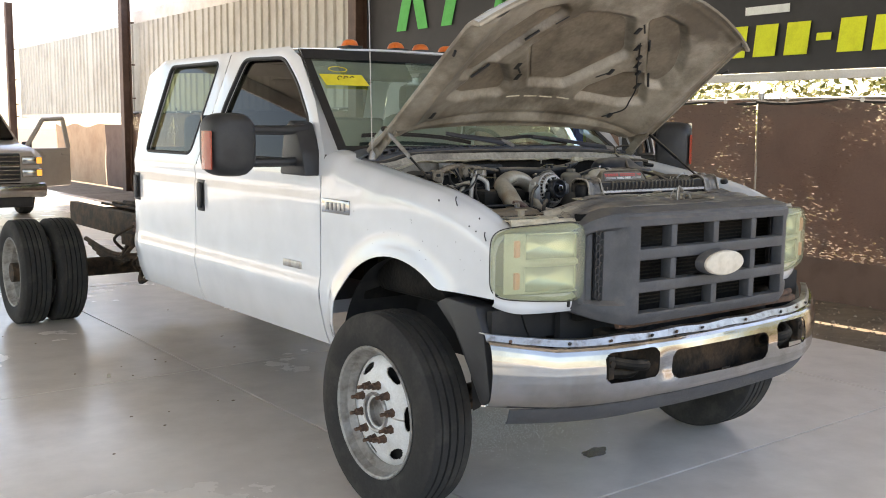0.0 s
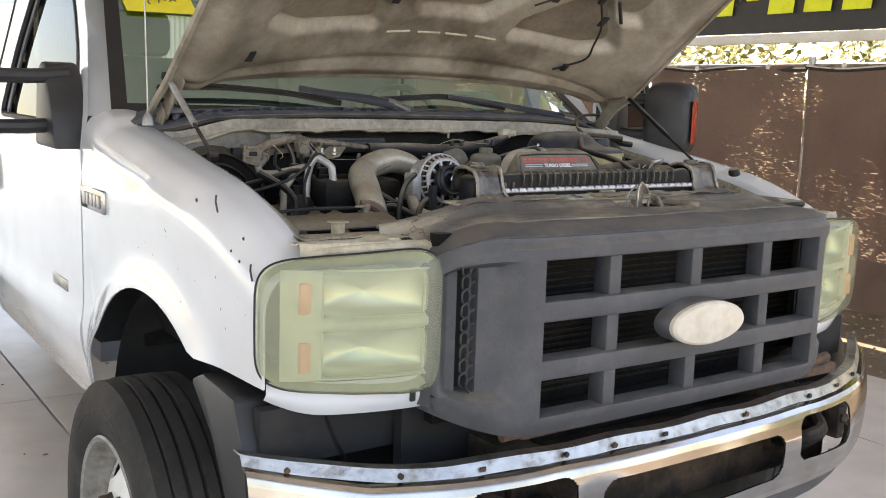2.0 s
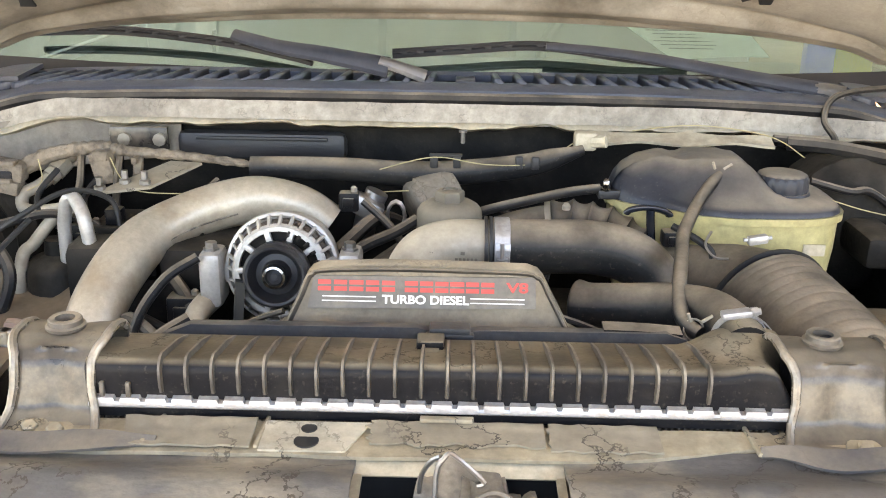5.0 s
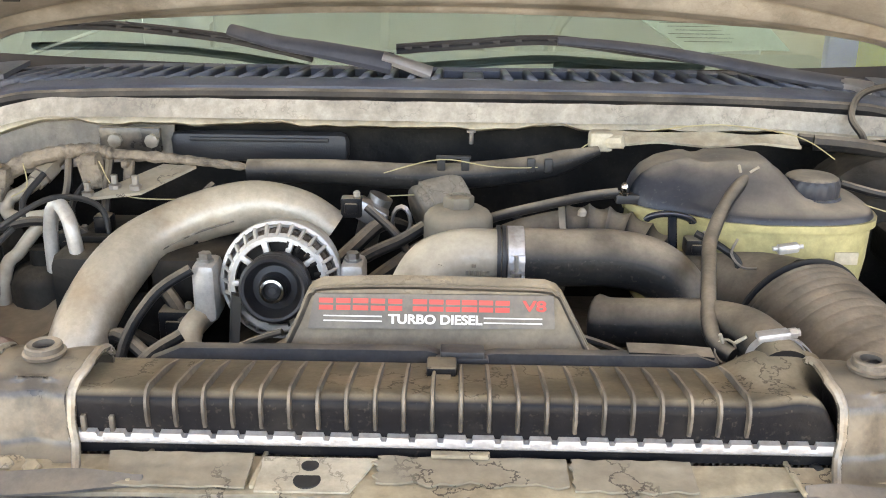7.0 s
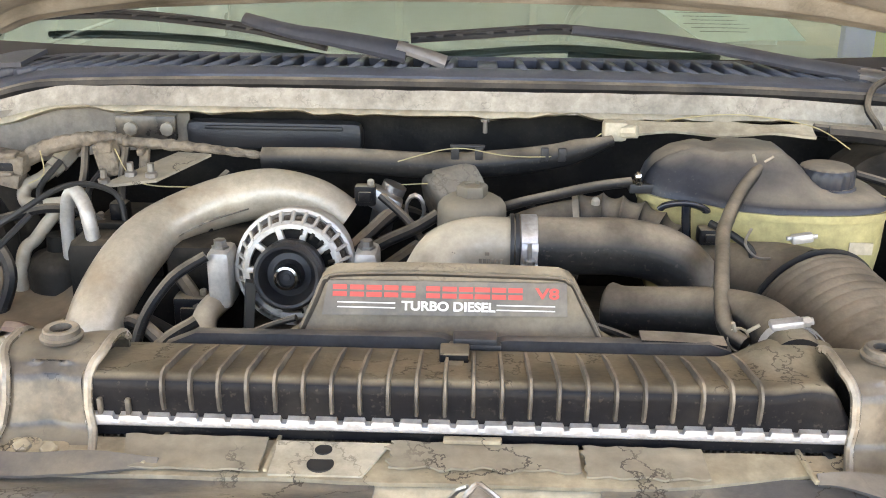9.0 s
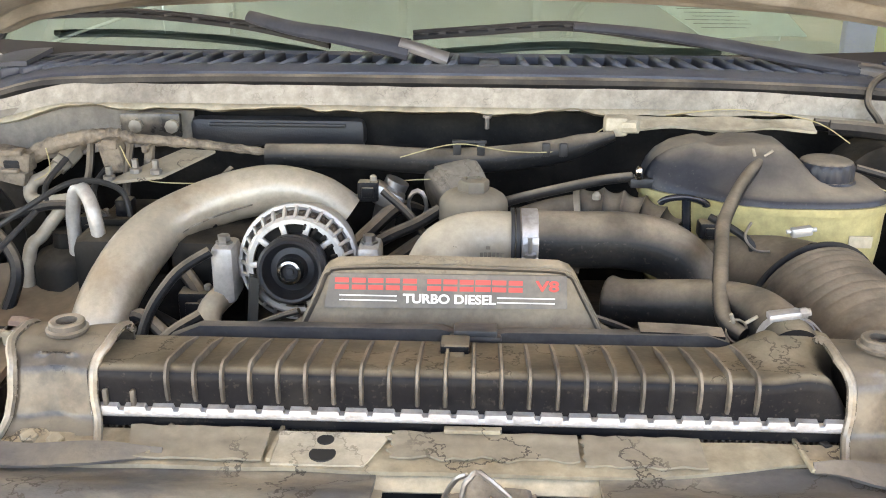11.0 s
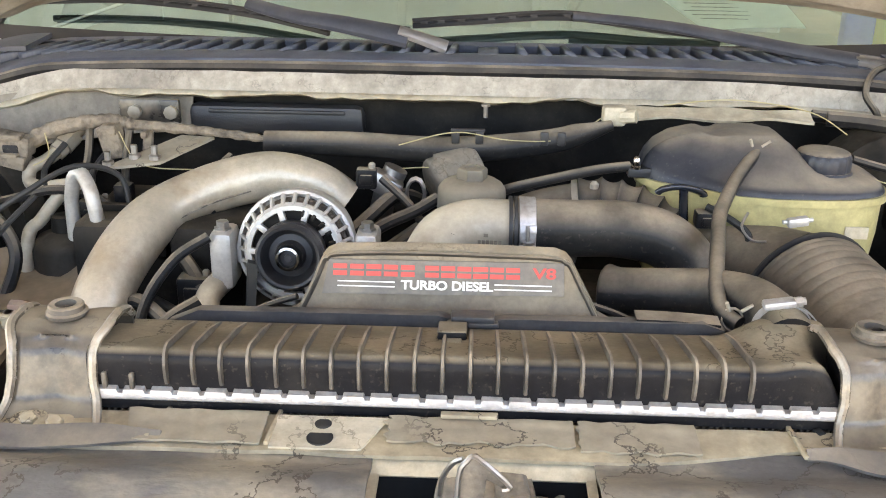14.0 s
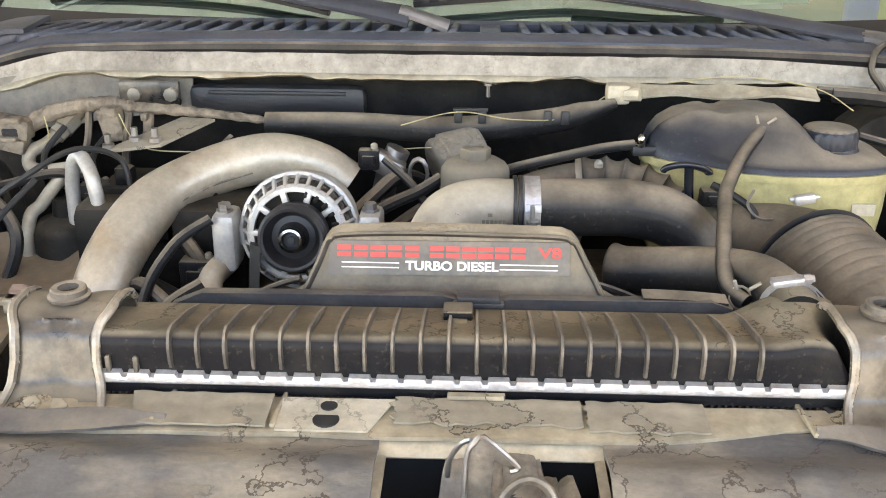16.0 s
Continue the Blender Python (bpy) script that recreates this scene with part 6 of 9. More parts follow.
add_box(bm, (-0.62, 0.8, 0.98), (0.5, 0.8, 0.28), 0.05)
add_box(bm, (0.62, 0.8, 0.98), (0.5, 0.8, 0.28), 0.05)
part("engine_block", bm, "dark", T, "engine block, near-black in place of shade")

# cowl: louvred panel, seal, dusty lip
def drop(x):
    return 0.022 * (abs(x) / 0.75) ** 3


def bow(x):
    return 0.035 * (x / 0.75) ** 2


def fall(x):
    return 0.5 * drop(x) + 0.03 * step(0.62, 0.80, -x) + 0.012 * step(0.4, 0.75, x)


# black trough: the shade between the louvres is put in its colour
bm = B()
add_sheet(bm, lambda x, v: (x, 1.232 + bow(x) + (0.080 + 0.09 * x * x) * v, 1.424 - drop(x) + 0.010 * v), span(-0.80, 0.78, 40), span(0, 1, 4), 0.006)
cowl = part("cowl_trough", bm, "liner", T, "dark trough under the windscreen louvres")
bm = B()
add_sheet(bm, lambda x, v: (x, 1.204 + bow(x) + 0.046 * v, 1.446 - drop(x) - 0.016 * step(0.66, 0.82, abs(x)) + 0.010 * math.sin(v * 1.9) - 0.012 * (v < 0.01)), span(-0.88, 0.86, 50), span(0, 1, 10), 0.005)
part("cowl_panel", bm, "cowl", T, "blue-grey plastic cowl panel", sharp=50)
bm = B()
add_sheet(bm, lambda x, v: (x, 1.306 + 0.15 * x * x + 0.012 * v, 1.459 - drop(x) + 0.004 * v), span(-0.84, 0.84, 40), span(0, 1, 2), 0.02)
part("cowl_rear_edge", bm, "cowl", T, "rear edge of the cowl panel")
bm = B()
add_box(bm, (0.047, 1.277, 1.4515), (0.034, 0.075, 0.012), 0.003)
part("cowl_joint", bm, "cowl", T, "joint between the two cowl halves")
for s in (-1, 1):
    bm = B()
    add_sheet(bm, lambda u, v: (s * (0.735 + 0.15 * u), 1.25 + bow(0.75) + 0.11 * v, 1.438 - 0.035 * u * u + 0.006 * v), span(0, 1, 8), span(0, 1, 6), 0.008)
    part("cowl_end", bm, "cowl", T, "smooth end of the cowl panel")
slat_me = None
for k in range(39):
    x = -0.738 + 0.0382 * k
    if abs(x - 0.047) < 0.026:
        continue
    if slat_me is None:
        bm = B()
        add_box(bm, (0, 0, 0), (0.0125, 1.0, 0.016), 0.0035, seg=2)
        me = bpy.data.meshes.new("slat")
        bm.to_mesh(me)
        bm.free()
        for poly in me.polygons:
            poly.use_smooth = True
        me.materials.append(M["cowl"])
        slat_me = me
    ob = new("slat", slat_me)
    ob.parent = cowl
    turn = 5 + 28 * min(1.0, abs(x - 0.047) / 0.75)
    y0, y1 = 1.238 + bow(x), 1.316 + 0.15 * x * x
    ob.matrix_basis = pose(x, (y0 + y1) / 2, 1.4515 - drop(x), 3.5, 0, -turn if x < 0.047 else turn) @ Matrix.Diagonal((1, (y1 - y0) / math.cos(radians(turn)), 1, 1))
bm = B()
add_tube(bm, [(x, 1.190 + bow(x), 1.437 - drop(x) - 0.022 * step(0.66, 0.82, abs(x))) for x in span(-0.87, 0.87, 36)], 0.0105, 8, 2)
part("cowl_seal", bm, "drubber", T, "dusty rubber hood seal")
bm = B()
add_sheet(bm, lambda x, v: (x, 1.182 + bow(x) - 0.014 * v, 1.430 - fall(x) - 0.031 * v + 0.0015 * noise.noise(Vector((x * 20, v * 2, 5)))), span(-0.87, 0.87, 70), span(0, 1, 7), 0.003)
lip = part("cowl_lip", bm, "lipm", T, "dust-covered painted cowl lip", sharp=60)
bm = B()
rag = []
for x in span(-0.84, 0.84, 120):
    w = noise.noise(Vector((x * 9, 0, 4))) * 0.008 + noise.noise(Vector((x * 30, 3, 4))) * 0.004
    y, z = 1.167 + bow(x), 1.400 - fall(x)
    rag.append([(x, y - 0.002, z + 0.003), (x, y - 0.009 + 0.8 * w, z - 0.003 + w), (x, y, z - 0.008 + 1.2 * w), (x, y + 0.006, z - 0.002)])
add_loft(bm, rag, caps=True)
part("torn_insulation", bm, "cream", lip, "torn pale insulation edge hanging from the lip", sharp=80)
bm = B()
add_box(bm, (-0.292, 1.192, 1.353), (0.285, 0.03, 0.05), 0.014)
add_box(bm, (-0.29, 1.175, 1.368), (0.22, 0.006, 0.006), 0.002)
part("firewall_cover", bm, "blackplastic", T, "black plastic cover on the firewall")
bm = B()
add_box(bm, (-0.493, 1.172, 1.366), (0.098, 0.012, 0.04), 0.004)
plate = part("firewall_plate", bm, "strapm", T, "dusty bracket plate with two bolts")
for x in (-0.515, -0.457):
    bm = B()
    add_lathe(bm, [(0.011, 0), (0.011, 0.008), (0.006, 0.01)], Matrix.Translation((x, 1.166, 1.366)) @ pose(0, 0, 0, 90), 8)
    part("bolt", bm, "dalu", plate)
bm = B()
add_tube(bm, [(0.044, 1.128, 1.378), (0.044, 1.126, 1.398)], 0.0035, 8, smooth=False)
add_lathe(bm, [(0.007, 0), (0.007, 0.003), (0.002, 0.004)], Matrix.Translation((0.044, 1.126, 1.396)), 10)
part("stud", bm, "steel", T)

# wipers
def wiper(name, arm, blade, tip, thick):
    bm = B()
    add_tube(bm, arm, lambda u: thick * (1 - 0.45 * u), 10, 5, flat=0.6)
    w = part(name, bm, "wiperm", T, "black windscreen wiper with a grey arm cap")
    bm = B()
    add_tube(bm, blade, 0.006, 6, 6)
    part("wiper_blade", bm, "blackplastic", w)
    bm = B()
    add_tube(bm, [Vector(p) + Vector((0, -0.004, 0.009)) for p in blade], 0.004, 6, 6)
    n = 14
    for k in range(1, n):
        a = smooth_path(blade, 8)
        q = a[int(k * (len(a) - 1) / n)]
        add_box(bm, q + Vector((0, -0.002, 0.005)), (0.012, 0.006, 0.011))
    part("wiper_frame", bm, "blackplastic", w)
    bm = B()
    add_tube(bm, tip, lambda u: 0.014 - 0.004 * u, 8, 4, flat=0.7)
    part("arm_cap", bm, "steel", w, "worn silver arm cap")


wiper("wiper_passenger", [(-0.085, 1.262, 1.476), (-0.13, 1.265, 1.484), (-0.205, 1.285, 1.494), (-0.283, 1.31, 1.502), (-0.366, 1.345, 1.517)], [(-0.769, 1.45, 1.500), (-0.60, 1.42, 1.508), (-0.40, 1.378, 1.497), (-0.285, 1.35, 1.481), (-0.226, 1.335, 1.470)], [(-0.022, 1.258, 1.462), (-0.055, 1.256, 1.474), (-0.10, 1.258, 1.488)], 0.021)
wiper("wiper_driver", [(0.655, 1.285, 1.450), (0.554, 1.30, 1.463), (0.466, 1.325, 1.476), (0.373, 1.342, 1.489), (0.279, 1.35, 1.499), (0.19, 1.352, 1.505)], [(-0.083, 1.335, 1.486), (0.034, 1.345, 1.494), (0.18, 1.36, 1.501), (0.33, 1.36, 1.484), (0.45, 1.37, 1.470)], [(0.70, 1.275, 1.444), (0.675, 1.28, 1.449), (0.65, 1.284, 1.452)], 0.015)


# radiator
def tank_top(x, y):
    """Height of the tank's upper side, with its shoulder and the swelling of the neck."""
    z = 1.3325 - 0.0165 * (y - 0.412) / 0.093
    z += 0.005 * math.exp(-((x - 0.316) / 0.02) ** 2) * step(0.47, 0.42, y)
    z -= 0.042 * step(0.330, 0.366, x) * step(0.50, 0.44, y)
    return z + 0.021 * step(0.430, 0.495, y) * step(0.070, 0.016, abs(x - 0.330))


def tank_ring(x):
    zf = tank_top(x, 0.412)
    up = [(0.4065, 1.287), (0.4065, zf - 0.013), (0.4072, zf - 0.008), (0.4090, zf - 0.0042), (0.4118, zf - 0.0016), (0.4155, zf - 0.0006)]
    up += [(y, tank_top(x, y)) for y in (0.424, 0.434, 0.444, 0.454, 0.464, 0.474, 0.484, 0.494, 0.503)]
    zb = up[-1][1]
    return [(x, y, z) for y, z in up + [(0.509, zb - 0.002), (0.5125, zb - 0.008), (0.515, 1.275), (0.46, 1.27), (0.4065, 1.275)]]


bm = B()
add_loft(bm, [tank_ring(x) for x in span(-0.308, 0.23, 12) + span(0.235, 0.360, 30)])
rad = part("radiator", bm, "dblack", T, "black plastic radiator tank caked with dust", sharp=50)
for k in range(22):
    x = -0.2375 + 0.0243 * k
    bm = B()
    rows = []
    line = [(y, z) for _, y, z in tank_ring(x)[1:15]]
    line = [(line[0][0], 1.3015), (line[0][0], 1.308)] + line
    for i, (y, z) in enumerate(line):
        (ya, za), (yb, zb) = line[max(i - 1, 0)], line[min(i + 1, len(line) - 1)]
        d = math.hypot(yb - ya, zb - za)
        ny, nz = -(zb - za) / d, (yb - ya) / d
        tall = 0.0055 * min(1, 0.45 + 0.4 * i, 0.12 + (len(line) - 1 - i) * 0.22)
        rows.append([(x - 0.0023, y - 0.001 * ny, z - 0.001 * nz), (x - 0.0012, y + tall * ny, z + tall * nz), (x + 0.0012, y + tall * ny, z + tall * nz), (x + 0.0023, y - 0.001 * ny, z - 0.001 * nz)])
    add_loft(bm, rows)
    part("rib", bm, "ribm", rad, sharp=60)
for x in (-0.2925, -0.268):
    bm = B()
    add_box(bm, (x, 0.4045, 1.304), (0.0045, 0.006, 0.016), 0.0015)
    part("lug", bm, "ribm", rad)
bm = B()
add_loft(bm, [[(x, 0.4015, 1.2868), (x, 0.3992, 1.2888), (x, 0.3990, 1.2910), (x, 0.4005, 1.2932 + d), (x, 0.4060, 1.2948 + d), (x, 0.409, 1.2868)] for k in range(27) for x, d in ((-0.305 + 0.0243 * k, 0.0), (-0.305 + 0.0243 * k + 0.0044, 0.0), (-0.305 + 0.0243 * k + 0.0054, 0.0036), (-0.305 + 0.0243 * k + 0.0230, 0.0036))])
part("crimp_strip", bm, "strip", rad, "bright crimped aluminium strip")
bm = B()
add_box(bm, (0.03, 0.452, 1.16), (0.72, 0.03, 0.25))
part("radiator_core", bm, "fins", rad)
bm = B()
for k in range(110):
    x = -0.30 + 0.0061 * k
    add_box(bm, (x, 0.4135, 1.255), (0.0018, 0.008, 0.06))
tagged(part("core_finning", bm, "fins", rad, fix=False), "dark cooling fins under the strip", kind="stuff")
bm = B()
add_box(bm, (0.012, 0.486, 1.3205), (0.028, 0.034, 0.009), 0.002)
add_box(bm, (0.012, 0.468, 1.3255), (0.026, 0.005, 0.010), 0.001)
add_box(bm, (0.012, 0.462, 1.3230), (0.018, 0.012, 0.004), 0.001)
part("tank_clip", bm, "dblack", rad, "moulded clip on the tank")
bm = B()
edge = [(-0.270, 1.309), (-0.239, 1.3225), (-0.12, 1.3235), (-0.003, 1.324), (0.019, 1.3175), (0.042, 1.3175), (0.062, 1.322), (0.16, 1.3225), (0.255, 1.323), (0.276, 1.316)]
add_loft(bm, [[(x, 0.5165, z - 0.016), (x, 0.5175, z - 0.001), (x, 0.5195, z), (x, 0.530, z - 0.001), (x, 0.530, z - 0.016)] for x, z in edge])
part("fan_shroud_edge", bm, "shroud", rad, "dark grey fan shroud edge", sharp=40)
bm = B()
add_box(bm, (0.031, 0.518, 1.3225), (0.042, 0.020, 0.008), 0.002)
add_box(bm, (0.031, 0.512, 1.3175), (0.050, 0.010, 0.006), 0.002)
part("shroud_latch", bm, "shroud", rad)
bm = B()
add_sheet(bm, lambda u, v: (0.19 + 0.082 * u, 0.519 + 0.018 * v, 1.3245 + 0.002 * v - 0.004 * u * u), span(0, 1, 6), span(0, 1, 3), 0.003)
part("shroud_lip", bm, "drubber", rad)
# neck and hose at the driver's end of the tank
bm = B()
add_tube(bm, [(0.328, 0.488, 1.3185), (0.328, 0.503, 1.3195), (0.328, 0.520, 1.3195)], 0.0270, 26, 3)
part("tank_neck", bm, "dblack", rad, "round neck of the tank", sharp=60)
bm = B()
add_tube(bm, [(0.329, 0.508, 1.319), (0.3285, 0.530, 1.3195), (0.324, 0.556, 1.3205), (0.314, 0.582, 1.3195), (0.298, 0.604, 1.315), (0.274, 0.624, 1.309), (0.232, 0.646, 1.299), (0.195, 0.660, 1.293), (0.178, 0.668, 1.291)], lambda u: 0.0272 + 0.003 * step(0.86, 0.95, u) - 0.004 * step(0.97, 1.0, u), 22, 7)
hose = part("coolant_hose", bm, "drubber", T, "thick dusty coolant hose", sharp=60)
bm = B()
add_tube(bm, [(0.3290, 0.511, 1.319), (0.3287, 0.522, 1.3193)], 0.0287, 30, smooth=False)
add_box(bm, (0.3215, 0.512, 1.3485), (0.030, 0.014, 0.0075), 0.002, Matrix.Rotation(radians(-9), 4, "Y"))
add_tube(bm, [(0.336, 0.512, 1.3505), (0.343, 0.512, 1.3515)], 0.0052, 6, smooth=False)
add_tube(bm, [(0.343, 0.512, 1.3515), (0.346, 0.512, 1.352)], 0.0038, 10, smooth=False)
cl = part("hose_clamp", bm, "strip", hose, "bright worm-drive hose clamp")
bm = B()
add_sheet(bm, lambda u, v: (0.340 + 0.022 * u, 0.509 + 0.009 * v, 1.3455 - 0.017 * u + 0.003 * math.sin(u * 3)), span(0, 1, 6), span(0, 1, 2), 0.001)
part("clamp_tail", bm, "strip", cl)


def strap(s, x0, x1):
    """Pressed strap that holds the radiator's end to the support."""
    line = [(0.366, 1.270), (0.384, 1.273), (0.399, 1.284), (0.405, 1.305), (0.411, 1.326), (0.421, 1.339), (0.437, 1.345), (0.462, 1.345), (0.482, 1.339), (0.492, 1.328), (0.496, 1.290)]
    bm = B()

    def at(v):
        k = int(min(v, len(line) - 2))
        t = v - k
        return line[k][0] * (1 - t) + line[k + 1][0] * t, line[k][1] * (1 - t) + line[k + 1][1] * t

    def f(u, v):
        y, z = at(v)
        flare = 0.012 * (1 - min(1, v / 3)) + 0.008 * step(4, 6, v)
        return (x0 - flare + (x1 - x0 + 2 * flare) * u, y + 0.006 * math.exp(-((u - 0.5) / 0.2) ** 2) * (1.5 < v < 5), z - 0.003 * math.exp(-((u - 0.5) / 0.16) ** 2) * (v > 5))
    add_sheet(bm, f, span(0, 1, 14), span(0, 10, 40), 0.004)
    b = part("radiator_bracket", bm, "strapm", T, "pressed steel radiator bracket, dusty and worn at the edges", sharp=60)
    for u in (0.0, 1.0):
        bm = B()
        add_tube(bm, [Vector(f(u, v)) + Vector((0, -0.003, 0.001)) for v in span(0.1, 9, 22)], lambda w: 0.0036 + 0.0008 * math.sin(w * 3), 8, 2)
        part("rolled_edge", bm, "rolled", b, "rolled bracket edge worn bright")
    xm = -0.340 if s < 0 else 0.388
    bm = B()
    add_box(bm, ((x0 + x1) / 2, 0.457, 1.284), (x1 - x0 - 0.006, 0.064, 0.086), 0.014)
    part("tank_end", bm, "dblack", rad, "dusty moulded end of the tank", sharp=50)
    bm = B()
    add_lathe(bm, [(0.0, 0.0), (0.0185, 0.0), (0.019, 0.003), (0.0165, 0.0045), (0.016, 0.009), (0.0145, 0.0105), (0.0095, 0.010), (0.009, 0.004), (0.0, 0.004)], Matrix.Translation((xm, 0.452, 1.345)), 24)
    g = part("rubber_mount", bm, "ribm", b, "ribbed rubber mount")
    bm = B()
    add_box(bm, (xm, 0.452, 1.3505), (0.018, 0.005, 0.003), 0.001, Matrix.Rotation(radians(25), 4, "Z"))
    part("mount_slot", bm, "liner", g)
    for x, y, z in ((x0 + 0.02, 0.3925, 1.2795), (x0 + 0.044, 0.3905, 1.278)) if s < 0 else ((x0 + 0.06, 0.391, 1.278),):
        bm = B()
        add_lathe(bm, [(0.0165, 0), (0.0165, 0.0016), (0.015, 0.0022), (0.0, 0.0022)], Matrix.Translation((x, y - 0.012, z - 0.006)) @ pose(0, 0, 0, 14), 24)
        wa = part("washer", bm, "beige", b, "dust-covered washer")
        bm = B()
        add_lathe(bm, [(0.0078, 0.002), (0.0078, 0.0062), (0.006, 0.0075), (0.0, 0.0075)], Matrix.Translation((x, y - 0.012, z - 0.006)) @ pose(0, 0, 0, 14, 0, 15), 6)
        part("bolt", bm, "beige", wa)


strap(-1, -0.374, -0.302)
strap(1, 0.352, 0.44)

# upper support and caked shield in front of the radiator
bm = B()
add_sheet(bm, lambda x, v: (x, 0.401 - (0.051 - 0.03 * step(0.15, 0.36, x)) * v, 1.272 - 0.004 * v + 0.0025 * noise.noise(Vector((x * 12, v * 2, 1)))), span(-0.47, 0.50, 60), span(0, 1, 8), 0.004)
sup = part("radiator_support", bm, "beige", T, "beige dust-caked radiator support panel", sharp=60)
bm = B()
add_sheet(bm, lambda x, v: (x - 0.02 * v * step(-0.08, -0.045, x), 0.397 - 0.045 * v, 1.2772 - 0.004 * v), span(-0.138, -0.040, 10), span(0, 1, 5), 0.002)
part("clean_patch", bm, "creamy", sup, "cleaner cream patch with two holes")
for x0, x1, slant, ragged in ((-0.258, -0.146, 0.012, 0.0), (-0.040, 0.120, 0.0, 0.010), (0.124, 0.225, 0.0, 0.004)):
    bm = B()
    add_sheet(bm, lambda u, v: (x0 - slant * (1 - v) * (1 - u) + (x1 - x0) * u + ragged * noise.noise(Vector((v * 6, u * 3, x0))) * (1 - u), 0.3985 - (0.044 - ragged * (1 + noise.noise(Vector((u * 9, 2, x0))))) * v, 1.2790 - 0.004 * v + 0.0016 * noise.noise(Vector((u * 7, v * 4, x1)))), span(0, 1, 24), span(0, 1, 8), 0.0022)
    part("support_plate", bm, "plate", sup, "dust-covered plate lying on the support", sharp=60)
for y, r in ((0.3855, 0.0075), (0.366, 0.0115)):
    bm = B()
    add_lathe(bm, [(r, 0), (r, 0.002), (0.001, 0.002)], Matrix.Translation((-0.0965, y, 1.2772 - (0.397 - y) / 0.045 * 0.004 - 0.0006 + 0.0012)), 18)
    part("round_hole", bm, "ink", sup)
for k, (x, l) in enumerate(((-0.24, 0.05), (-0.139, 0.058), (0.31, 0.05))):
    bm = B()
    add_box(bm, (x, 0.383, 1.2765), (0.004, l, 0.004), 0.001, Matrix.Rotation(radians(-8 + 5 * k), 4, "Z"))
    part("seam", bm, "beige", sup)
for x, y in ((-0.262, 0.40), (0.128, 0.392), (0.335, 0.402)):
    bm = B()
    add_box(bm, (x, y, 1.2752), (0.008, 0.010, 0.004), 0.0015, Matrix.Rotation(radians(20), 4, "Z"))
    part("slot", bm, "ink", sup)
bm = B()
add_box(bm, (0.03, 0.397, 1.284), (0.05, 0.008, 0.004), 0.001)
part("support_tab", bm, "beige", sup)


def sh(x, v):
    y = 0.372 - (0.372 - gy(x) - 0.095) * v
    z = 1.268 - 0.003 * math.cos(v * 3) - 0.016 * v + 0.006 * noise.noise(Vector((x * 7, y * 12, 3))) - 0.07 * step(0.42, 0.72, abs(x)) * (0.6 + 0.4 * v) + 0.012 * step(0.12, 0.3, v) * step(0.5, 0.3, v)
    return (x, y, z)


bm = B()
add_sheet(bm, sh, span(-0.66, -0.055, 36) + span(-0.05, 0.135, 10) + span(0.14, 0.66, 30), span(0, 1, 30), 0.004, lambda x, v: not (-0.05 < x < 0.130 and v < 0.64))
shd = part("sight_shield", bm, "shield", T, "grey plastic shield caked with dried mud", sharp=70)
# black boxes put the shade of the latch opening into colour
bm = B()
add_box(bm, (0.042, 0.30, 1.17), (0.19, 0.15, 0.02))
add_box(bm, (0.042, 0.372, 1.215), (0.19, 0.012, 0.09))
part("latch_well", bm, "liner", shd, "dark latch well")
bm = B()
add_sheet(bm, lambda x, v: (x, 0.360 - 0.016 * v, 1.2625 - 0.008 * v * v), span(-0.056, 0.136, 20), span(0, 1, 6), 0.004)
add_sheet(bm, lambda u, v: (-0.056 + 0.012 * u, 0.344 - 0.11 * v, 1.2545 - 0.006 * v), span(0, 1, 2), span(0, 1, 6), 0.004)
add_sheet(bm, lambda u, v: (0.128 + 0.008 * u, 0.344 - 0.11 * v, 1.2545 - 0.006 * v), span(0, 1, 2), span(0, 1, 6), 0.004)
part("latch_frame", bm, "cream", shd, "cream painted edge of the latch opening")
bm = B()
add_sheet(bm, lambda u, v: (0.052 + (u - 0.5) * (0.098 + 0.022 * v - 0.03 * max(0, 0.25 - v)), 0.338 - 0.085 * v, 1.258 - 0.046 * v - 0.020 * step(0.34, 0.30, u) * step(0.1, 0.3, v) - 0.016 * step(0.80, 0.84, u) + 0.006 * step(0.52, 0.56, u) * step(0.78, 0.74, u) + 0.0025 * noise.noise(Vector((u * 12, v * 9, 5)))), span(0, 1, 60), span(0, 1, 20), 0.004)
latch = part("hood_latch", bm, "latchm", T, "dusty steel hood latch")
bm = B()
add_prism(bm, [(0.021, 1.215), (0.0225, 1.296), (0.029, 1.311), (0.036, 1.3145), (0.061, 1.292), (0.057, 1.286), (0.044, 1.293), (0.040, 1.215)], 0.005, Matrix.Translation((0, 0.292, 0)) @ pose(0, 0, 0, 90), 0.001)
part("latch_post", bm, "latchm", latch, "dusty folded steel latch post")
bm = B()
add_tube(bm, [(0.0215, 0.284, 1.222), (0.0225, 0.284, 1.295), (0.029, 0.284, 1.3115), (0.036, 0.284, 1.315), (0.060, 0.284, 1.2925), (0.0605, 0.284, 1.288), (0.056, 0.284, 1.287)], 0.0022, 6, 3)
part("latch_edge", bm, "steel", latch, "bare rubbed edge of the latch post")
bm = B()
add_tube(bm, [(0.008, 0.31, 1.262), (0.010, 0.305, 1.282), (0.018, 0.298, 1.300), (0.026, 0.294, 1.307)], 0.0022, 6)
part("latch_spring", bm, "steel", latch, "bright wire latch spring")
bm = B()
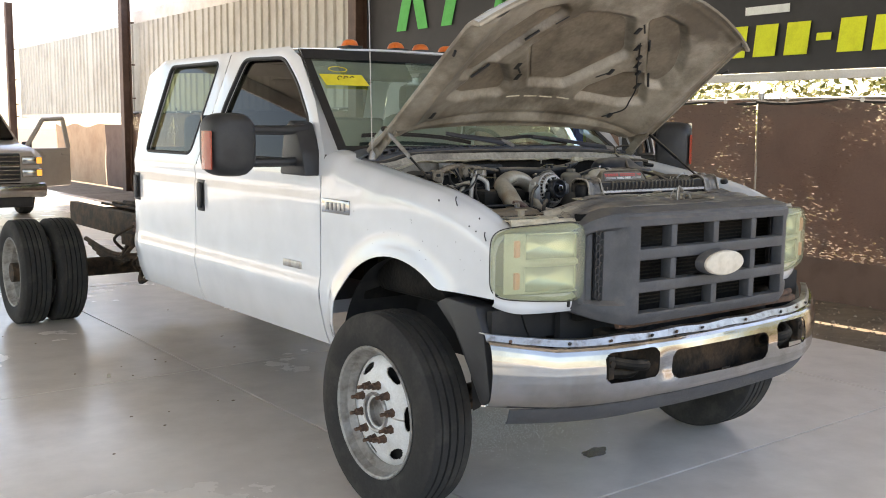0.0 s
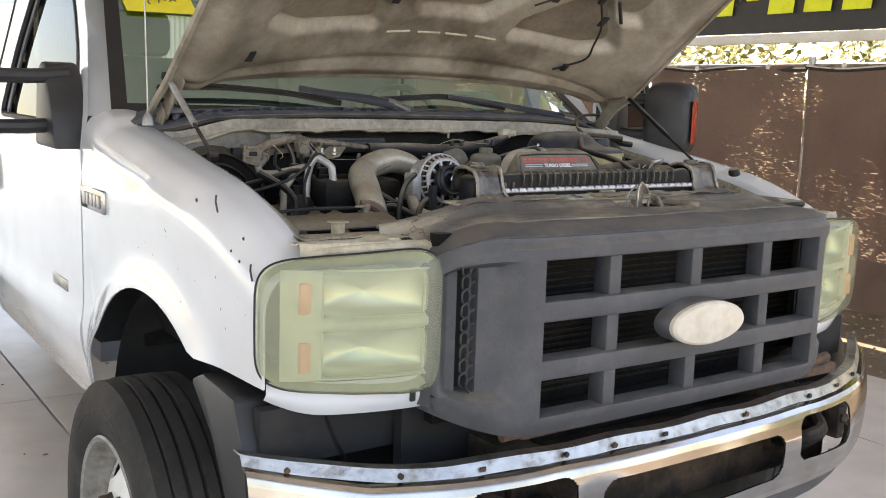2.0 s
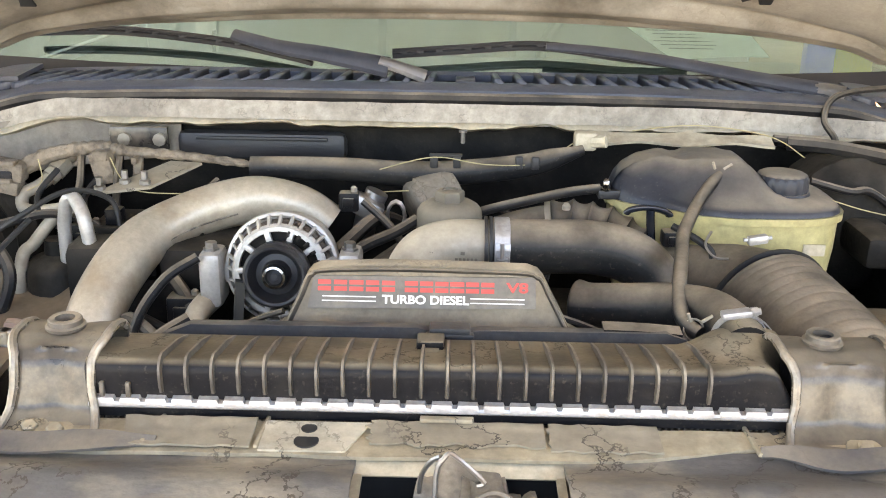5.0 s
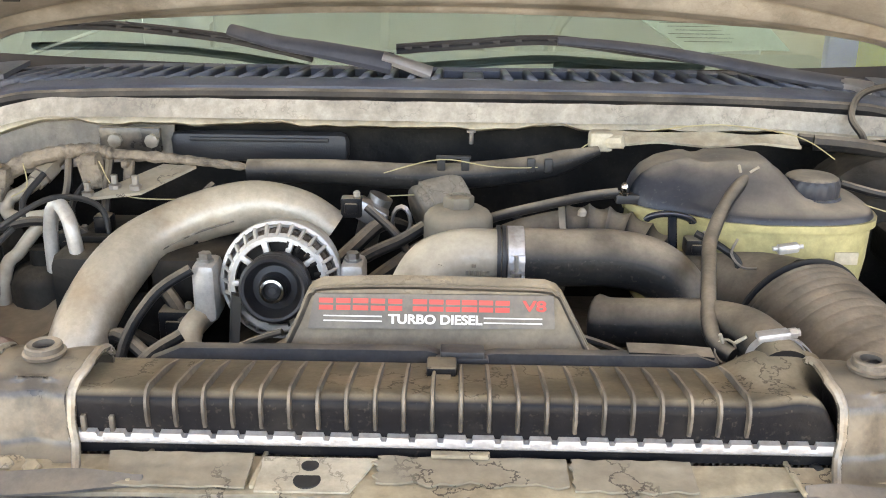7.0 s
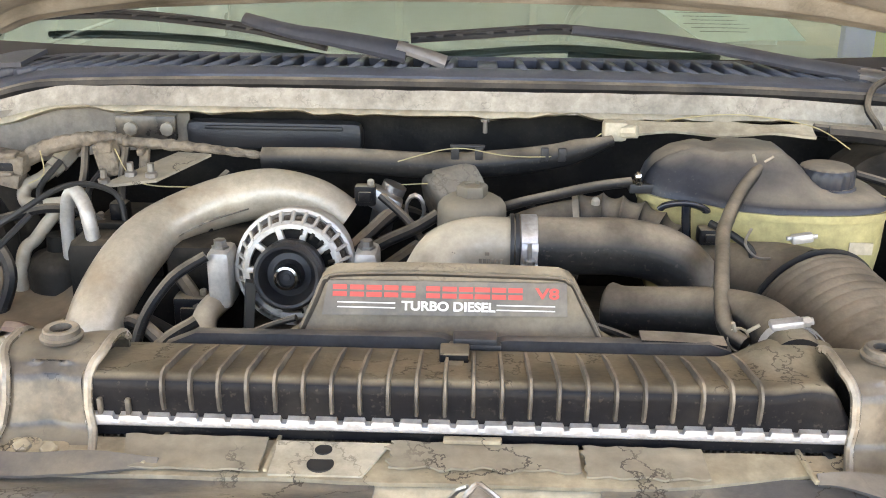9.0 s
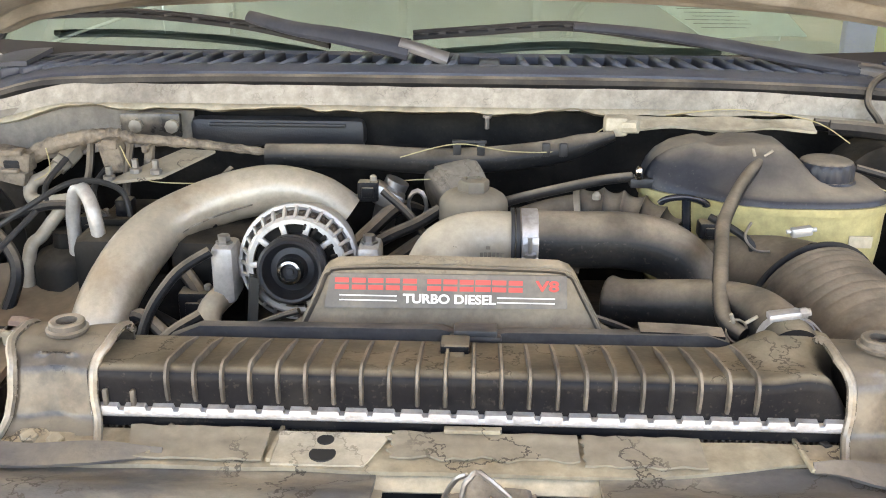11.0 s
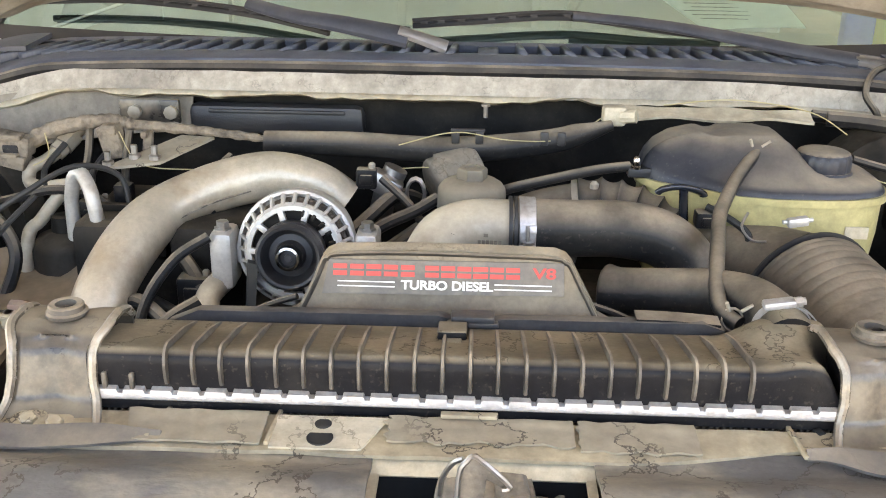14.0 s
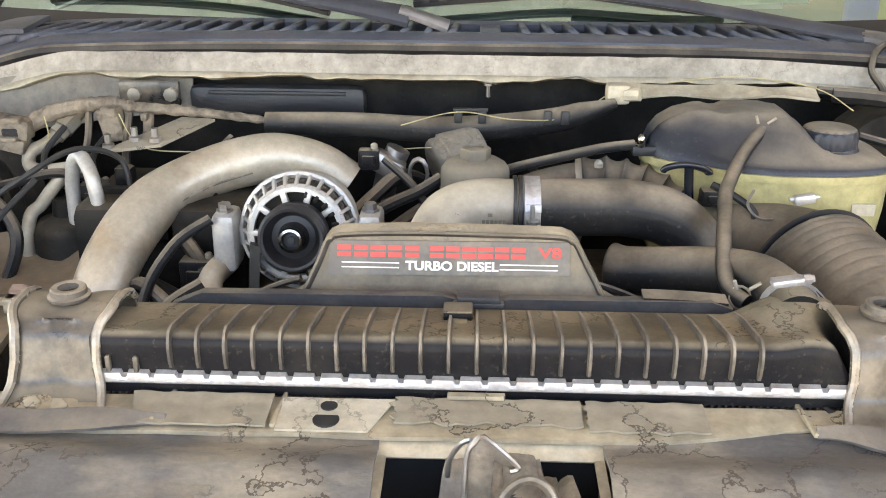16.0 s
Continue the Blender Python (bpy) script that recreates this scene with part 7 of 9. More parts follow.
add_tube(bm, [(0.046, 0.272, 1.255), (0.053, 0.278, 1.270), (0.064, 0.280, 1.280), (0.076, 0.280, 1.281), (0.087, 0.277, 1.272), (0.092, 0.268, 1.255)], 0.0055, 8, 5, flat=0.6)
part("latch_arch", bm, "latchm", latch, "raised steel arch of the latch")
for x in (-0.022, 0.112):
    bm = B()
    add_lathe(bm, [(0.021, 0), (0.021, 0.012), (0.012, 0.014), (0.011, 0.026), (0.004, 0.028)], Matrix.Translation((x, 0.30, 1.20)), 14)
    part("latch_bolt", bm, "dark", latch)
for x, y, z, r in ((0.024, 0.303, 1.222, 0.009), (0.062, 0.300, 1.2455, 0.006), (0.083, 0.292, 1.2405, 0.008), (0.056, 0.276, 1.231, 0.005)):
    bm = B()
    add_lathe(bm, [(r, 0), (r, 0.0035), (0.0, 0.0035)], Matrix.Translation((x, y, z)) @ pose(0, 0, 0, 28), 14)
    part("latch_hole", bm, "ink", latch)
bm = B()
add_tube(bm, [(0.100, 0.305, 1.262), (0.103, 0.27, 1.268), (0.108, 0.235, 1.270), (0.116, 0.20, 1.272), (0.126, 0.180, 1.268)], lambda u: 0.009 - 0.002 * u, 8, 4, flat=0.5)
part("release_lever", bm, "latchm", latch, "bare metal release lever")

# ---------------------------------------------------------------- engine parts
# charge pipe on the passenger's side
bm = B()
PIPE = [(-0.449, 0.755, 1.04), (-0.446, 0.755, 1.171), (-0.44, 0.76, 1.207), (-0.434, 0.79, 1.236), (-0.419, 0.84, 1.267), (-0.398, 0.895, 1.288), (-0.356, 0.94, 1.304), (-0.302, 0.965, 1.317), (-0.25, 0.98, 1.321), (-0.195, 0.985, 1.308), (-0.156, 0.985, 1.281)]
add_tube(bm, PIPE, lambda u: 0.0395 - 0.007 * u + 0.001 * math.sin(u * 19), 24, 8)
cp = part("charge_pipe", bm, "pipem", T, "large dusty aluminium intake pipe", sharp=80)
bm = B()
add_tube(bm, [Vector(p) + Vector((0.021, -0.028, -0.006)) for p in PIPE[4:8]], 0.0016, 6, 8)
part("weld_seam", bm, "rolled", cp, "weld seam along the pipe")

# alternator
AC = Vector((-0.195, 0.758, 1.285))
am = Matrix.Translation(AC) @ Matrix(((1, 0, 0, 0), (0, 0, 1, 0), (0, 1, 0, 0), (0, 0, 0, 1)))
am = am @ Matrix.Rotation(radians(9), 4, "X")
bm = B()
add_lathe(bm, [(0.064, 0.062), (0.071, 0.064), (0.071, 0.084), (0.067, 0.088), (0.067, 0.12), (0.05, 0.135), (0.0, 0.135), (0.0, 0.062)], am, 40)
alt = part("alternator", bm, "alu", T, "cast aluminium alternator with a black pulley", sharp=40)
bm = B()
add_lathe(bm, [(0.0, 0.04), (0.052, 0.04), (0.057, 0.044), (0.058, 0.064), (0.0, 0.064)], am, 32)
part("alternator_core", bm, "dark", alt)
for k in range(28):
    a = 2 * math.pi * k / 28
    bm = B()
    add_box(bm, (0, 0, 0), (0.0046, 0.0050, 0.028), 0.0012)
    ob = part("fin", bm, "alu", alt)
    ob.matrix_basis = am @ Matrix.Rotation(a, 4, "Z") @ Matrix.Translation((0, 0.0665, 0.0405)) @ Matrix.Rotation(radians(-31), 4, "X") @ Matrix.Rotation(radians(16), 4, "Z")
for k in range(10):
    a = 2 * math.pi * (k + 0.5) / 10
    bm = B()
    add_box(bm, (0, 0, 0), (0.008, 0.022, 0.010), 0.002)
    ob = part("spoke", bm, "alu", alt)
    ob.matrix_basis = am @ Matrix.Rotation(a, 4, "Z") @ Matrix.Translation((0, 0.046, 0.031))
bm = B()
add_lathe(bm, [(0.0525, 0.031), (0.0535, 0.0265), (0.0590, 0.0265), (0.0630, 0.0305), (0.0625, 0.037), (0.0535, 0.037)], am, 40, closed=True)
part("vent_ring", bm, "alu", alt)
bm = B()
add_lathe(bm, [(0.0700, 0.049), (0.0715, 0.0465), (0.0755, 0.048), (0.0768, 0.053), (0.0760, 0.066), (0.0700, 0.066)], am, 44, closed=True)
part("outer_rim", bm, "alu", alt)
bm = B()
add_lathe(bm, [(0.058, 0.050), (0.066, 0.052), (0.066, 0.060), (0.058, 0.060)], am, 30, closed=True)
part("winding", bm, "winding", alt, "copper-brown windings behind the fins")
bm = B()
add_lathe(bm, [(0.0, -0.001), (0.0165, -0.001), (0.017, -0.004), (0.0195, 0.008), (0.027, 0.009), (0.0335, -0.003), (0.035, -0.007), (0.0385, -0.008), (0.042, -0.004), (0.042, 0.0), (0.0395, 0.002), (0.042, 0.004), (0.0395, 0.008), (0.042, 0.010), (0.042, 0.026), (0.0, 0.026)], am, 36)
pul = part("pulley", bm, "blackplastic", alt, "black grooved pulley")
bm = B()
add_lathe(bm, [(0.0100, -0.004), (0.0100, -0.013), (0.0115, -0.0155), (0.0145, -0.0150), (0.0158, -0.010), (0.0162, -0.004)], am, 28, closed=True)
part("pulley_nut", bm, "chrome", pul)
bm = B()
add_lathe(bm, [(0.0, -0.010), (0.0045, -0.010), (0.0050, -0.007), (0.0098, -0.006), (0.0098, -0.002), (0.0, -0.002)], am, 20)
part("pulley_socket", bm, "blackplastic", pul)
for k in range(24):
    a = 2 * math.pi * k / 24
    if not 3.4 < a < 6.1:
        continue
    bm = B()
    add_box(bm, (0, 0, 0), (0.005, 0.009, 0.004), 0.001)
    ob = part("fan_tooth", bm, "dark", pul)
    ob.matrix_basis = am @ Matrix.Rotation(a, 4, "Z") @ Matrix.Translation((0, 0.051, 0.028))
for x, z0, z1, y in ((-0.288, 1.225, 1.302, 0.81), (-0.105, 1.255, 1.302, 0.82)):
    bm = B()
    add_box(bm, (x, y, (z0 + z1) / 2), (0.030, 0.05, z1 - z0), 0.008)
    add_box(bm, ((x - 0.195) / 2, y + 0.02, z1 - 0.035), (abs(x + 0.195), 0.04, 0.03), 0.006)
    br = part("alternator_ear", bm, "alu", alt)
    bm = B()
    add_lathe(bm, [(0.011, 0), (0.011, 0.003), (0.008, 0.003), (0.008, 0.011), (0.0, 0.012)], Matrix.Translation((x, y - 0.005, z1)), 6)
    part("bolt", bm, "steel", br)
bm = B()
add_tube(bm, [(-0.245, 0.775, 1.27), (-0.252, 0.77, 1.18), (-0.25, 0.76, 1.08)], 0.006, 4, 3, flat=2.0)
part("drive_belt", bm, "wire", T, "black ribbed drive belt")
bm = B()
add_tube(bm, [(-0.288, 0.81, 1.235), (-0.305, 0.775, 1.220), (-0.295, 0.75, 1.197), (-0.24, 0.74, 1.185), (-0.13, 0.74, 1.178), (-0.05, 0.74, 1.17)], 0.016, 12)
part("water_pipe", bm, "dalu", T, "dusty bent metal pipe")
for pts, r in (([(-0.30, 0.72, 1.24), (-0.345, 0.69, 1.21), (-0.36, 0.66, 1.13), (-0.36, 0.64, 1.05)], 0.008), ([(-0.30, 0.78, 1.30), (-0.345, 0.76, 1.27), (-0.38, 0.73, 1.20), (-0.385, 0.70, 1.05)], 0.007), ([(-0.22, 0.74, 1.16), (-0.29, 0.72, 1.17), (-0.34, 0.73, 1.20), (-0.39, 0.76, 1.22), (-0.42, 0.78, 1.18)], 0.009)):
    bm = B()
    add_tube(bm, pts, r, 10)
    part("rubber_line", bm, "drubber", T, "thin rubber hose")

# engine cover with its label
def cf(x, z, off=0.0):
    return (x, 0.548 + (z - 1.30) * 0.42 - off, z)


bm = B()
front = [(-0.215, 1.268), (-0.172, 1.296), (-0.148, 1.309), (-0.134, 1.337), (-0.126, 1.356), (-0.121, 1.3618), (-0.111, 1.3660), (-0.039, 1.3685), (0.051, 1.3680), (0.115, 1.3668), (0.126, 1.3632), (0.132, 1.357), (0.141, 1.341), (0.151, 1.324), (0.159, 1.309), (0.186, 1.296), (0.222, 1.268)]
r0 = [cf(x, z) for x, z in front]
r1 = [(x * 0.985 + 0.0, cf(x, z)[1] + 0.012, z + 0.004) for x, z in front]
r2 = [(x * 0.96, 0.605, z - 0.014) for x, z in front]
r3 = [(x * 0.92, 0.64, z - 0.06) for x, z in front]
add_loft(bm, [r0, r1, r2, r3])
cov = part("engine_cover", bm, "coverm", T, "dusty black plastic engine cover with a printed label", sharp=50)
bm = B()
corners = [(-0.1225, 1.3265), (0.1225, 1.3295), (0.1215, 1.3600), (-0.1165, 1.3585)]
lo = [bm.verts.new(cf(x, z, 0.0005)) for x, z in corners]
hi = [bm.verts.new(cf(x, z, 0.0025)) for x, z in corners]
bm.faces.new(hi)
for k in range(4):
    bm.faces.new((lo[k], lo[(k + 1) % 4], hi[(k + 1) % 4], hi[k]))
rim = [cf(x * 0.972, z - 0.003 * (z > 1.36), 0.0008) for x, z in front[2:15]]
edge = B()
add_tube(edge, rim, lambda u: 0.0042, 8, 3, flat=0.6)
part("cover_rim", edge, "coverm", cov, "raised rounded rim of the cover")
for side in (-1, 1):
    edge = B()
    add_tube(edge, [(side * 0.150, 0.566, 1.318), (side * 0.178, 0.572, 1.306), (side * 0.205, 0.580, 1.290), (side * 0.225, 0.590, 1.270)], 0.0035, 7, 4)
    part("cover_seal", edge, "drubber", cov)
lab = part("label_plate", bm, "label", cov, "dark label plate")
tilt = math.degrees(math.atan2(1, 0.42))


def letters(text, x, z, size, material, sx=1.0):
    cu = bpy.data.curves.new("lettering", "FONT")
    cu.body, cu.size, cu.align_x, cu.align_y, cu.extrude, cu.offset = text, size, "CENTER", "CENTER", 0.0004, 0.0004
    tmp = bpy.data.objects.new("tmp", cu)
    scene.collection.objects.link(tmp)
    bpy.context.view_layer.update()
    me = bpy.data.meshes.new_from_object(tmp.evaluated_get(bpy.context.evaluated_depsgraph_get()))
    bpy.data.objects.remove(tmp)
    me.materials.clear()
    me.materials.append(M[material])
    ob = new("lettering", me)
    ob.parent = lab
    ob.matrix_basis = Matrix.Translation(cf(x, z, 0.0032)) @ pose(0, 0, 0, tilt) @ Matrix.Diagonal((sx, 1, 1, 1))
    return ob


letters("TURBO DIESEL", 0.0040, 1.3362, 0.0126, "whiteprint", 1.13)
letters("V8", 0.1025, 1.3497, 0.0150, "redprint", 1.40)
for x in (-0.078, 0.081):
    for dz in (0.0022, -0.0022):
        bm = B()
        add_box(bm, (0, 0, 0), (0.058, 0.0012, 0.0008))
        ob = part("print_line", bm, "whiteprint", lab)
        ob.matrix_basis = Matrix.Translation(cf(x, 1.3365 + dz, 0.003)) @ pose(0, 0, 0, tilt)


def print_mark(x, kind):
    """A plain double bar of the printed emblem row."""
    w, h = 0.0140 + 0.0012 * kind, 0.0118
    bm = B()
    add_box(bm, (0, h / 2 - 0.0024, 0), (w, 0.0048, 0.0008))
    add_box(bm, (0, -h / 2 + 0.0024, 0), (w, 0.0048, 0.0008))
    ob = part("print_bar", bm, "redprint", lab, fix=False)
    ob.matrix_basis = Matrix.Translation(cf(x, 1.3495, 0.0032)) @ pose(0, 0, 0, tilt)


for k in range(5):
    print_mark(-0.1048 + 0.0172 * k, (0, 0, 1, 0, 0)[k])
for k in range(6):
    print_mark(-0.0115 + 0.0164 * k, (0, 0, 0, 1, 0, 0)[k])

# intake elbow with its clamp
bm = B()
EL = [(-0.030, 0.713, 1.240), (-0.026, 0.716, 1.272), (-0.018, 0.724, 1.304), (0.0, 0.737, 1.326), (0.035, 0.745, 1.3345), (0.078, 0.745, 1.336), (0.147, 0.745, 1.3365), (0.205, 0.745, 1.3365), (0.252, 0.742, 1.327), (0.283, 0.735, 1.302), (0.293, 0.722, 1.268), (0.295, 0.712, 1.23)]
add_tube(bm, EL[:6], lambda u: 0.0345 - 0.002 * step(0.7, 1.0, u), 26, 8)
el = part("intake_elbow", bm, "dalu", T, "dusty intake elbow pipe", sharp=80)
bm = B()
add_tube(bm, EL[5:], lambda u: 0.0338 + 0.0012 * step(0.12, 0.04, u), 26, 8)
part("intake_hose", bm, "drubber", el, "black rubber half of the elbow, dusty on top", sharp=80)
bm = B()
for x in (0.0705, 0.0765):
    add_tube(bm, [(x, 0.745, 1.336), (x + 0.0042, 0.745, 1.336)], 0.0372, 32, smooth=False)
part("hose_lip", bm, "blackplastic", el, "black rubber lip beside the clamp")
bm = B()
add_lathe(bm, [(0.0352, 0.0), (0.0366, 0.0008), (0.0366, 0.019), (0.0352, 0.0198)], Matrix.Translation((0.0822, 0.745, 1.336)) @ pose(0, 0, 0, 0, 90, 0), 36, closed=True)
cl = part("clamp", bm, "strip", el, "bright band clamp")
bm = B()
add_box(bm, (0.0925, 0.7085, 1.3465), (0.019, 0.004, 0.010), 0.001, Matrix.Rotation(radians(-18), 4, "X"))
add_box(bm, (0.0925, 0.7065, 1.3235), (0.019, 0.004, 0.008), 0.001)
part("clamp_saddle", bm, "strip", cl)
bm = B()
add_tube(bm, [(0.0915, 0.7035, 1.352), (0.0925, 0.7030, 1.322)], 0.0026, 10, smooth=False)
add_lathe(bm, [(0.0058, 0), (0.0058, 0.005), (0.0, 0.0052)], Matrix.Translation((0.0925, 0.7030, 1.3265)), 6)
add_lathe(bm, [(0.0068, 0), (0.0068, 0.0016), (0.0, 0.0018)], Matrix.Translation((0.0925, 0.7030, 1.3320)), 14)
part("clamp_bolt", bm, "steel", cl)
bm = B()
for k in range(9):
    add_box(bm, (0.022 + 0.0048 * k, 0.7118 - 0.0001 * k, 1.3282), (0.0034, 0.0012, 0.0052))
add_box(bm, (0.044, 0.7108, 1.3370), (0.005, 0.001, 0.004))
part("cast_mark", bm, "sidewall", el, "moulded part mark")
bm = B()
for k in range(12):
    a = 2 * math.pi * k / 12
    add_box(bm, (0.0045 + 0.0052 * math.cos(a), 0.7065, 1.3330 + 0.0052 * math.sin(a)), (0.0012, 0.0014, 0.0042), 0.0, None)
part("date_stamp", bm, "sidewall", el, "moulded round stamp")

# oil filter cap
bm = B()
add_lathe(bm, [(0.046, 1.20), (0.0462, 1.326), (0.0452, 1.333), (0.041, 1.339), (0.033, 1.344), (0.022, 1.3465), (0.0, 1.347)], Matrix.Translation((0.026, 0.907, 0)), 32)
oil = part("oil_filter_cap", bm, "capm", T, "black oil filter cap under a coat of dust", sharp=60)
bm = B()
add_lathe(bm, [(0.021, 1.345), (0.021, 1.3585), (0.019, 1.361), (0.012, 1.362), (0.0115, 1.3595), (0.0, 1.3595)], Matrix.Translation((0.026, 0.907, 0)) @ Matrix.Rotation(0.2, 4, "Z"), 6)
part("hex_head", bm, "capm", oil)
bm = B()
add_tube(bm, [(0.050, 0.93, 1.312), (0.075, 0.93, 1.325), (0.134, 0.93, 1.341), (0.195, 0.935, 1.354), (0.240, 0.94, 1.359)], 0.0070, 12)
part("breather_hose", bm, "drubber", T, "slim black hose")
bm = B()
add_tube(bm, [(-0.02, 0.915, 1.315), (-0.05, 0.90, 1.300), (-0.09, 0.885, 1.285), (-0.13, 0.87, 1.262)], 0.0085, 10)
part("breather_hose", bm, "drubber", T, "slim black hose")
bm = B()
add_box(bm, (0.2555, 0.945, 1.3515), (0.036, 0.026, 0.013), 0.002)
sb = part("small_bracket", bm, "blackplastic", T, "small black bracket with a bright bolt")
bm = B()
add_lathe(bm, [(0.0075, 1.357), (0.0075, 1.360), (0.0055, 1.361), (0.006, 1.366), (0.0052, 1.371), (0.003, 1.3735), (0, 1.374)], Matrix.Translation((0.249, 0.938, 0)), 14)
part("bolt", bm, "chrome", sb)
bm = B()
BEL = [(0.075, 0.955, 1.268), (0.12, 0.952, 1.288), (0.177, 0.948, 1.302), (0.225, 0.940, 1.302), (0.270, 0.926, 1.293), (0.300, 0.912, 1.275)]
add_tube(bm, BEL, lambda u: 0.0285 if u < 0.40 else 0.0395 - 0.0085 * abs(math.sin((u - 0.40) * math.pi * 9.5)) ** 0.55, 24, 26)
bel = part("bellows_hose", bm, "drubber", T, "ribbed rubber intake bellows, dusty", sharp=60)
bm = B()
add_tube(bm, [(0.168, 0.949, 1.3005), (0.177, 0.948, 1.302)], 0.0335, 24, smooth=False)
add_lathe(bm, [(0.006, 0), (0.006, 0.006), (0.003, 0.010), (0, 0.0105)], Matrix.Translation((0.192, 0.925, 1.331)), 10)
part("bellows_clamp", bm, "dalu", bel)
bm = B()
add_tube(bm, [(0.268, 0.870, 1.3445), (0.272, 0.868, 1.3490), (0.284, 0.866, 1.3530), (0.298, 0.866, 1.3535), (0.312, 0.868, 1.3505), (0.324, 0.870, 1.3455), (0.327, 0.871, 1.3415)], 0.0068, 10, 4, flat=0.62)
add_tube(bm, [(0.300, 0.868, 1.351), (0.303, 0.872, 1.325), (0.308, 0.878, 1.285), (0.31, 0.885, 1.23)], 0.0062, 10)
part("dipstick_handle", bm, "handlem", T, "glossy blue-black dipstick handle", sharp=60)

# coolant bottle
def bottle_plan(k, a):
    c, d = math.cos(a), math.sin(a)
    x = 0.415 + 0.160 * k * math.copysign(abs(c) ** 0.55, c)
    y = 0.950 + 0.098 * k * math.copysign(abs(d) ** 0.6, d)
    return x, y + 0.045 * step(0.40, 0.30, x) * (d < 0)


def bottle_top(k, a):
    x, y = bottle_plan(k, a)
    h = 0.020 + 0.044 * step(0.860, 0.925, y - 0.035 * step(0.40, 0.30, x)) * (1 - step(0.425, 0.495, x)) - 0.007 * math.exp(-((x - 0.352) / 0.010) ** 2) * step(0.9, 0.95, y)
    return (x, y, 1.345 + h * (1 - k ** 5) ** 0.5)


bm = B()
angs = span(0, 2 * math.pi, 56)[:-1]
add_loft(bm, [[bottle_top(k, a) for a in angs] for k in (1.0, 0.99, 0.96, 0.9, 0.8, 0.68, 0.55, 0.42, 0.28, 0.14, 0.03)])
deg = part("coolant_bottle", bm, "bottlem", T, "dusty coolant bottle, dark above and yellowed below", sharp=60)
bm = B()
add_loft(bm, [[(*bottle_plan(k, a), z) for a in angs] for z, k in ((1.20, 0.88), (1.22, 0.94), (1.29, 0.985), (1.334, 0.99), (1.3345, 1.025), (1.3445, 1.025))])
low = part("bottle_bottom", bm, "degas", deg, "yellowed translucent lower half", sharp=60)
bm = B()
add_box(bm, (0.525, 0.858, 1.30), (0.03, 0.003, 0.016))
part("moulded_label", bm, "cream", low)
bm = B()
add_lathe(bm, [(0.052, 1.345), (0.053, 1.354), (0.046, 1.360), (0.041, 1.3605), (0.038, 1.366)], Matrix.Translation((0.494, 0.93, 0)), 36)
part("filler_neck", bm, "bottlem", deg)
bm = B()
prof_cap = []
n = 72
rings = []
for z, r in ((1.361, 0.0345), (1.364, 0.0355), (1.3835, 0.0352), (1.3885, 0.0335), (1.3905, 0.030), (1.391, 0.012)):
    rings.append([(0.494 + (r + (0.0014 if k % 4 < 2 and r > 0.034 else 0)) * math.cos(2 * math.pi * k / n), 0.93 + (r + (0.0014 if k % 4 < 2 and r > 0.034 else 0)) * math.sin(2 * math.pi * k / n), z) for k in range(n)])
add_loft(bm, rings)
part("filler_cap", bm, "bottlem", deg, "ribbed black pressure cap with dust on top", sharp=30)
bm = B()
add_tube(bm, [(0.402, 0.912, 1.389), (0.396, 0.905, 1.388), (0.375, 0.88, 1.374), (0.356, 0.85, 1.360), (0.336, 0.80, 1.356), (0.320, 0.755, 1.352), (0.302, 0.68, 1.346), (0.286, 0.61, 1.335), (0.280, 0.567, 1.323), (0.285, 0.548, 1.317), (0.294, 0.536, 1.314)], 0.0086, 14, 7)
ov = part("overflow_hose", bm, "drubber", T, "grey dusty overflow hose")
for p in ((0.396, 0.906, 1.389), (0.289, 0.543, 1.316)):
    bm = B()
    ring = [Vector(p) + Vector((0.0105 * math.cos(a), 0.005 * math.sin(a), 0.0105 * math.sin(a))) for a in span(0, 2 * math.pi, 14)]
    add_tube(bm, ring, 0.0014, 5, 1, caps=False)
    add_tube(bm, [Vector(p) + Vector((0.006, -0.006, 0.012)), Vector(p) + Vector((0.016, -0.008, 0.02))], 0.002, 5, smooth=False)
    add_tube(bm, [Vector(p) + Vector((-0.006, -0.006, 0.012)), Vector(p) + Vector((-0.01, -0.008, 0.022))], 0.002, 5, smooth=False)
    part("spring_clip", bm, "dalu", ov)

# air duct on the driver's side
bm = B()
DUCT = [(0.452, 0.790, 1.236), (0.466, 0.735, 1.228), (0.487, 0.660, 1.214), (0.512, 0.580, 1.192), (0.545, 0.50, 1.16), (0.59, 0.43, 1.12)]
add_tube(bm, DUCT, lambda u: 0.086 - 0.006 * u + 0.0013 * (abs(math.sin(u * math.pi * 24)) ** 0.5), 40, 44)
duct = part("air_duct", bm, "drubber", T, "wide ribbed air intake duct, dusty", sharp=60)
bm = B()
add_tube(bm, [(0.4500, 0.796, 1.2365), (0.4510, 0.792, 1.236), (0.4520, 0.788, 1.2358)], 0.0898, 48, 2)
part("duct_rim", bm, "blackplastic", duct, "black rim of the duct", sharp=50)
bm = B()
add_tube(bm, [(0.330, 0.93, 1.22), (0.38, 0.88, 1.23), (0.447, 0.808, 1.238)], 0.075, 24, 5)
part("duct_boot", bm, "drubber", duct, "brown rubber boot behind the rim", sharp=60)
bm = B()
add_box(bm, (0.428, 0.800, 1.333), (0.026, 0.012, 0.012), 0.003, Matrix.Rotation(radians(-10), 4, "Y"))
add_tube(bm, [(0.41, 0.80, 1.332), (0.446, 0.80, 1.336)], 0.003, 8, smooth=False)
part("duct_clamp", bm, "alu", duct, "worm clamp")
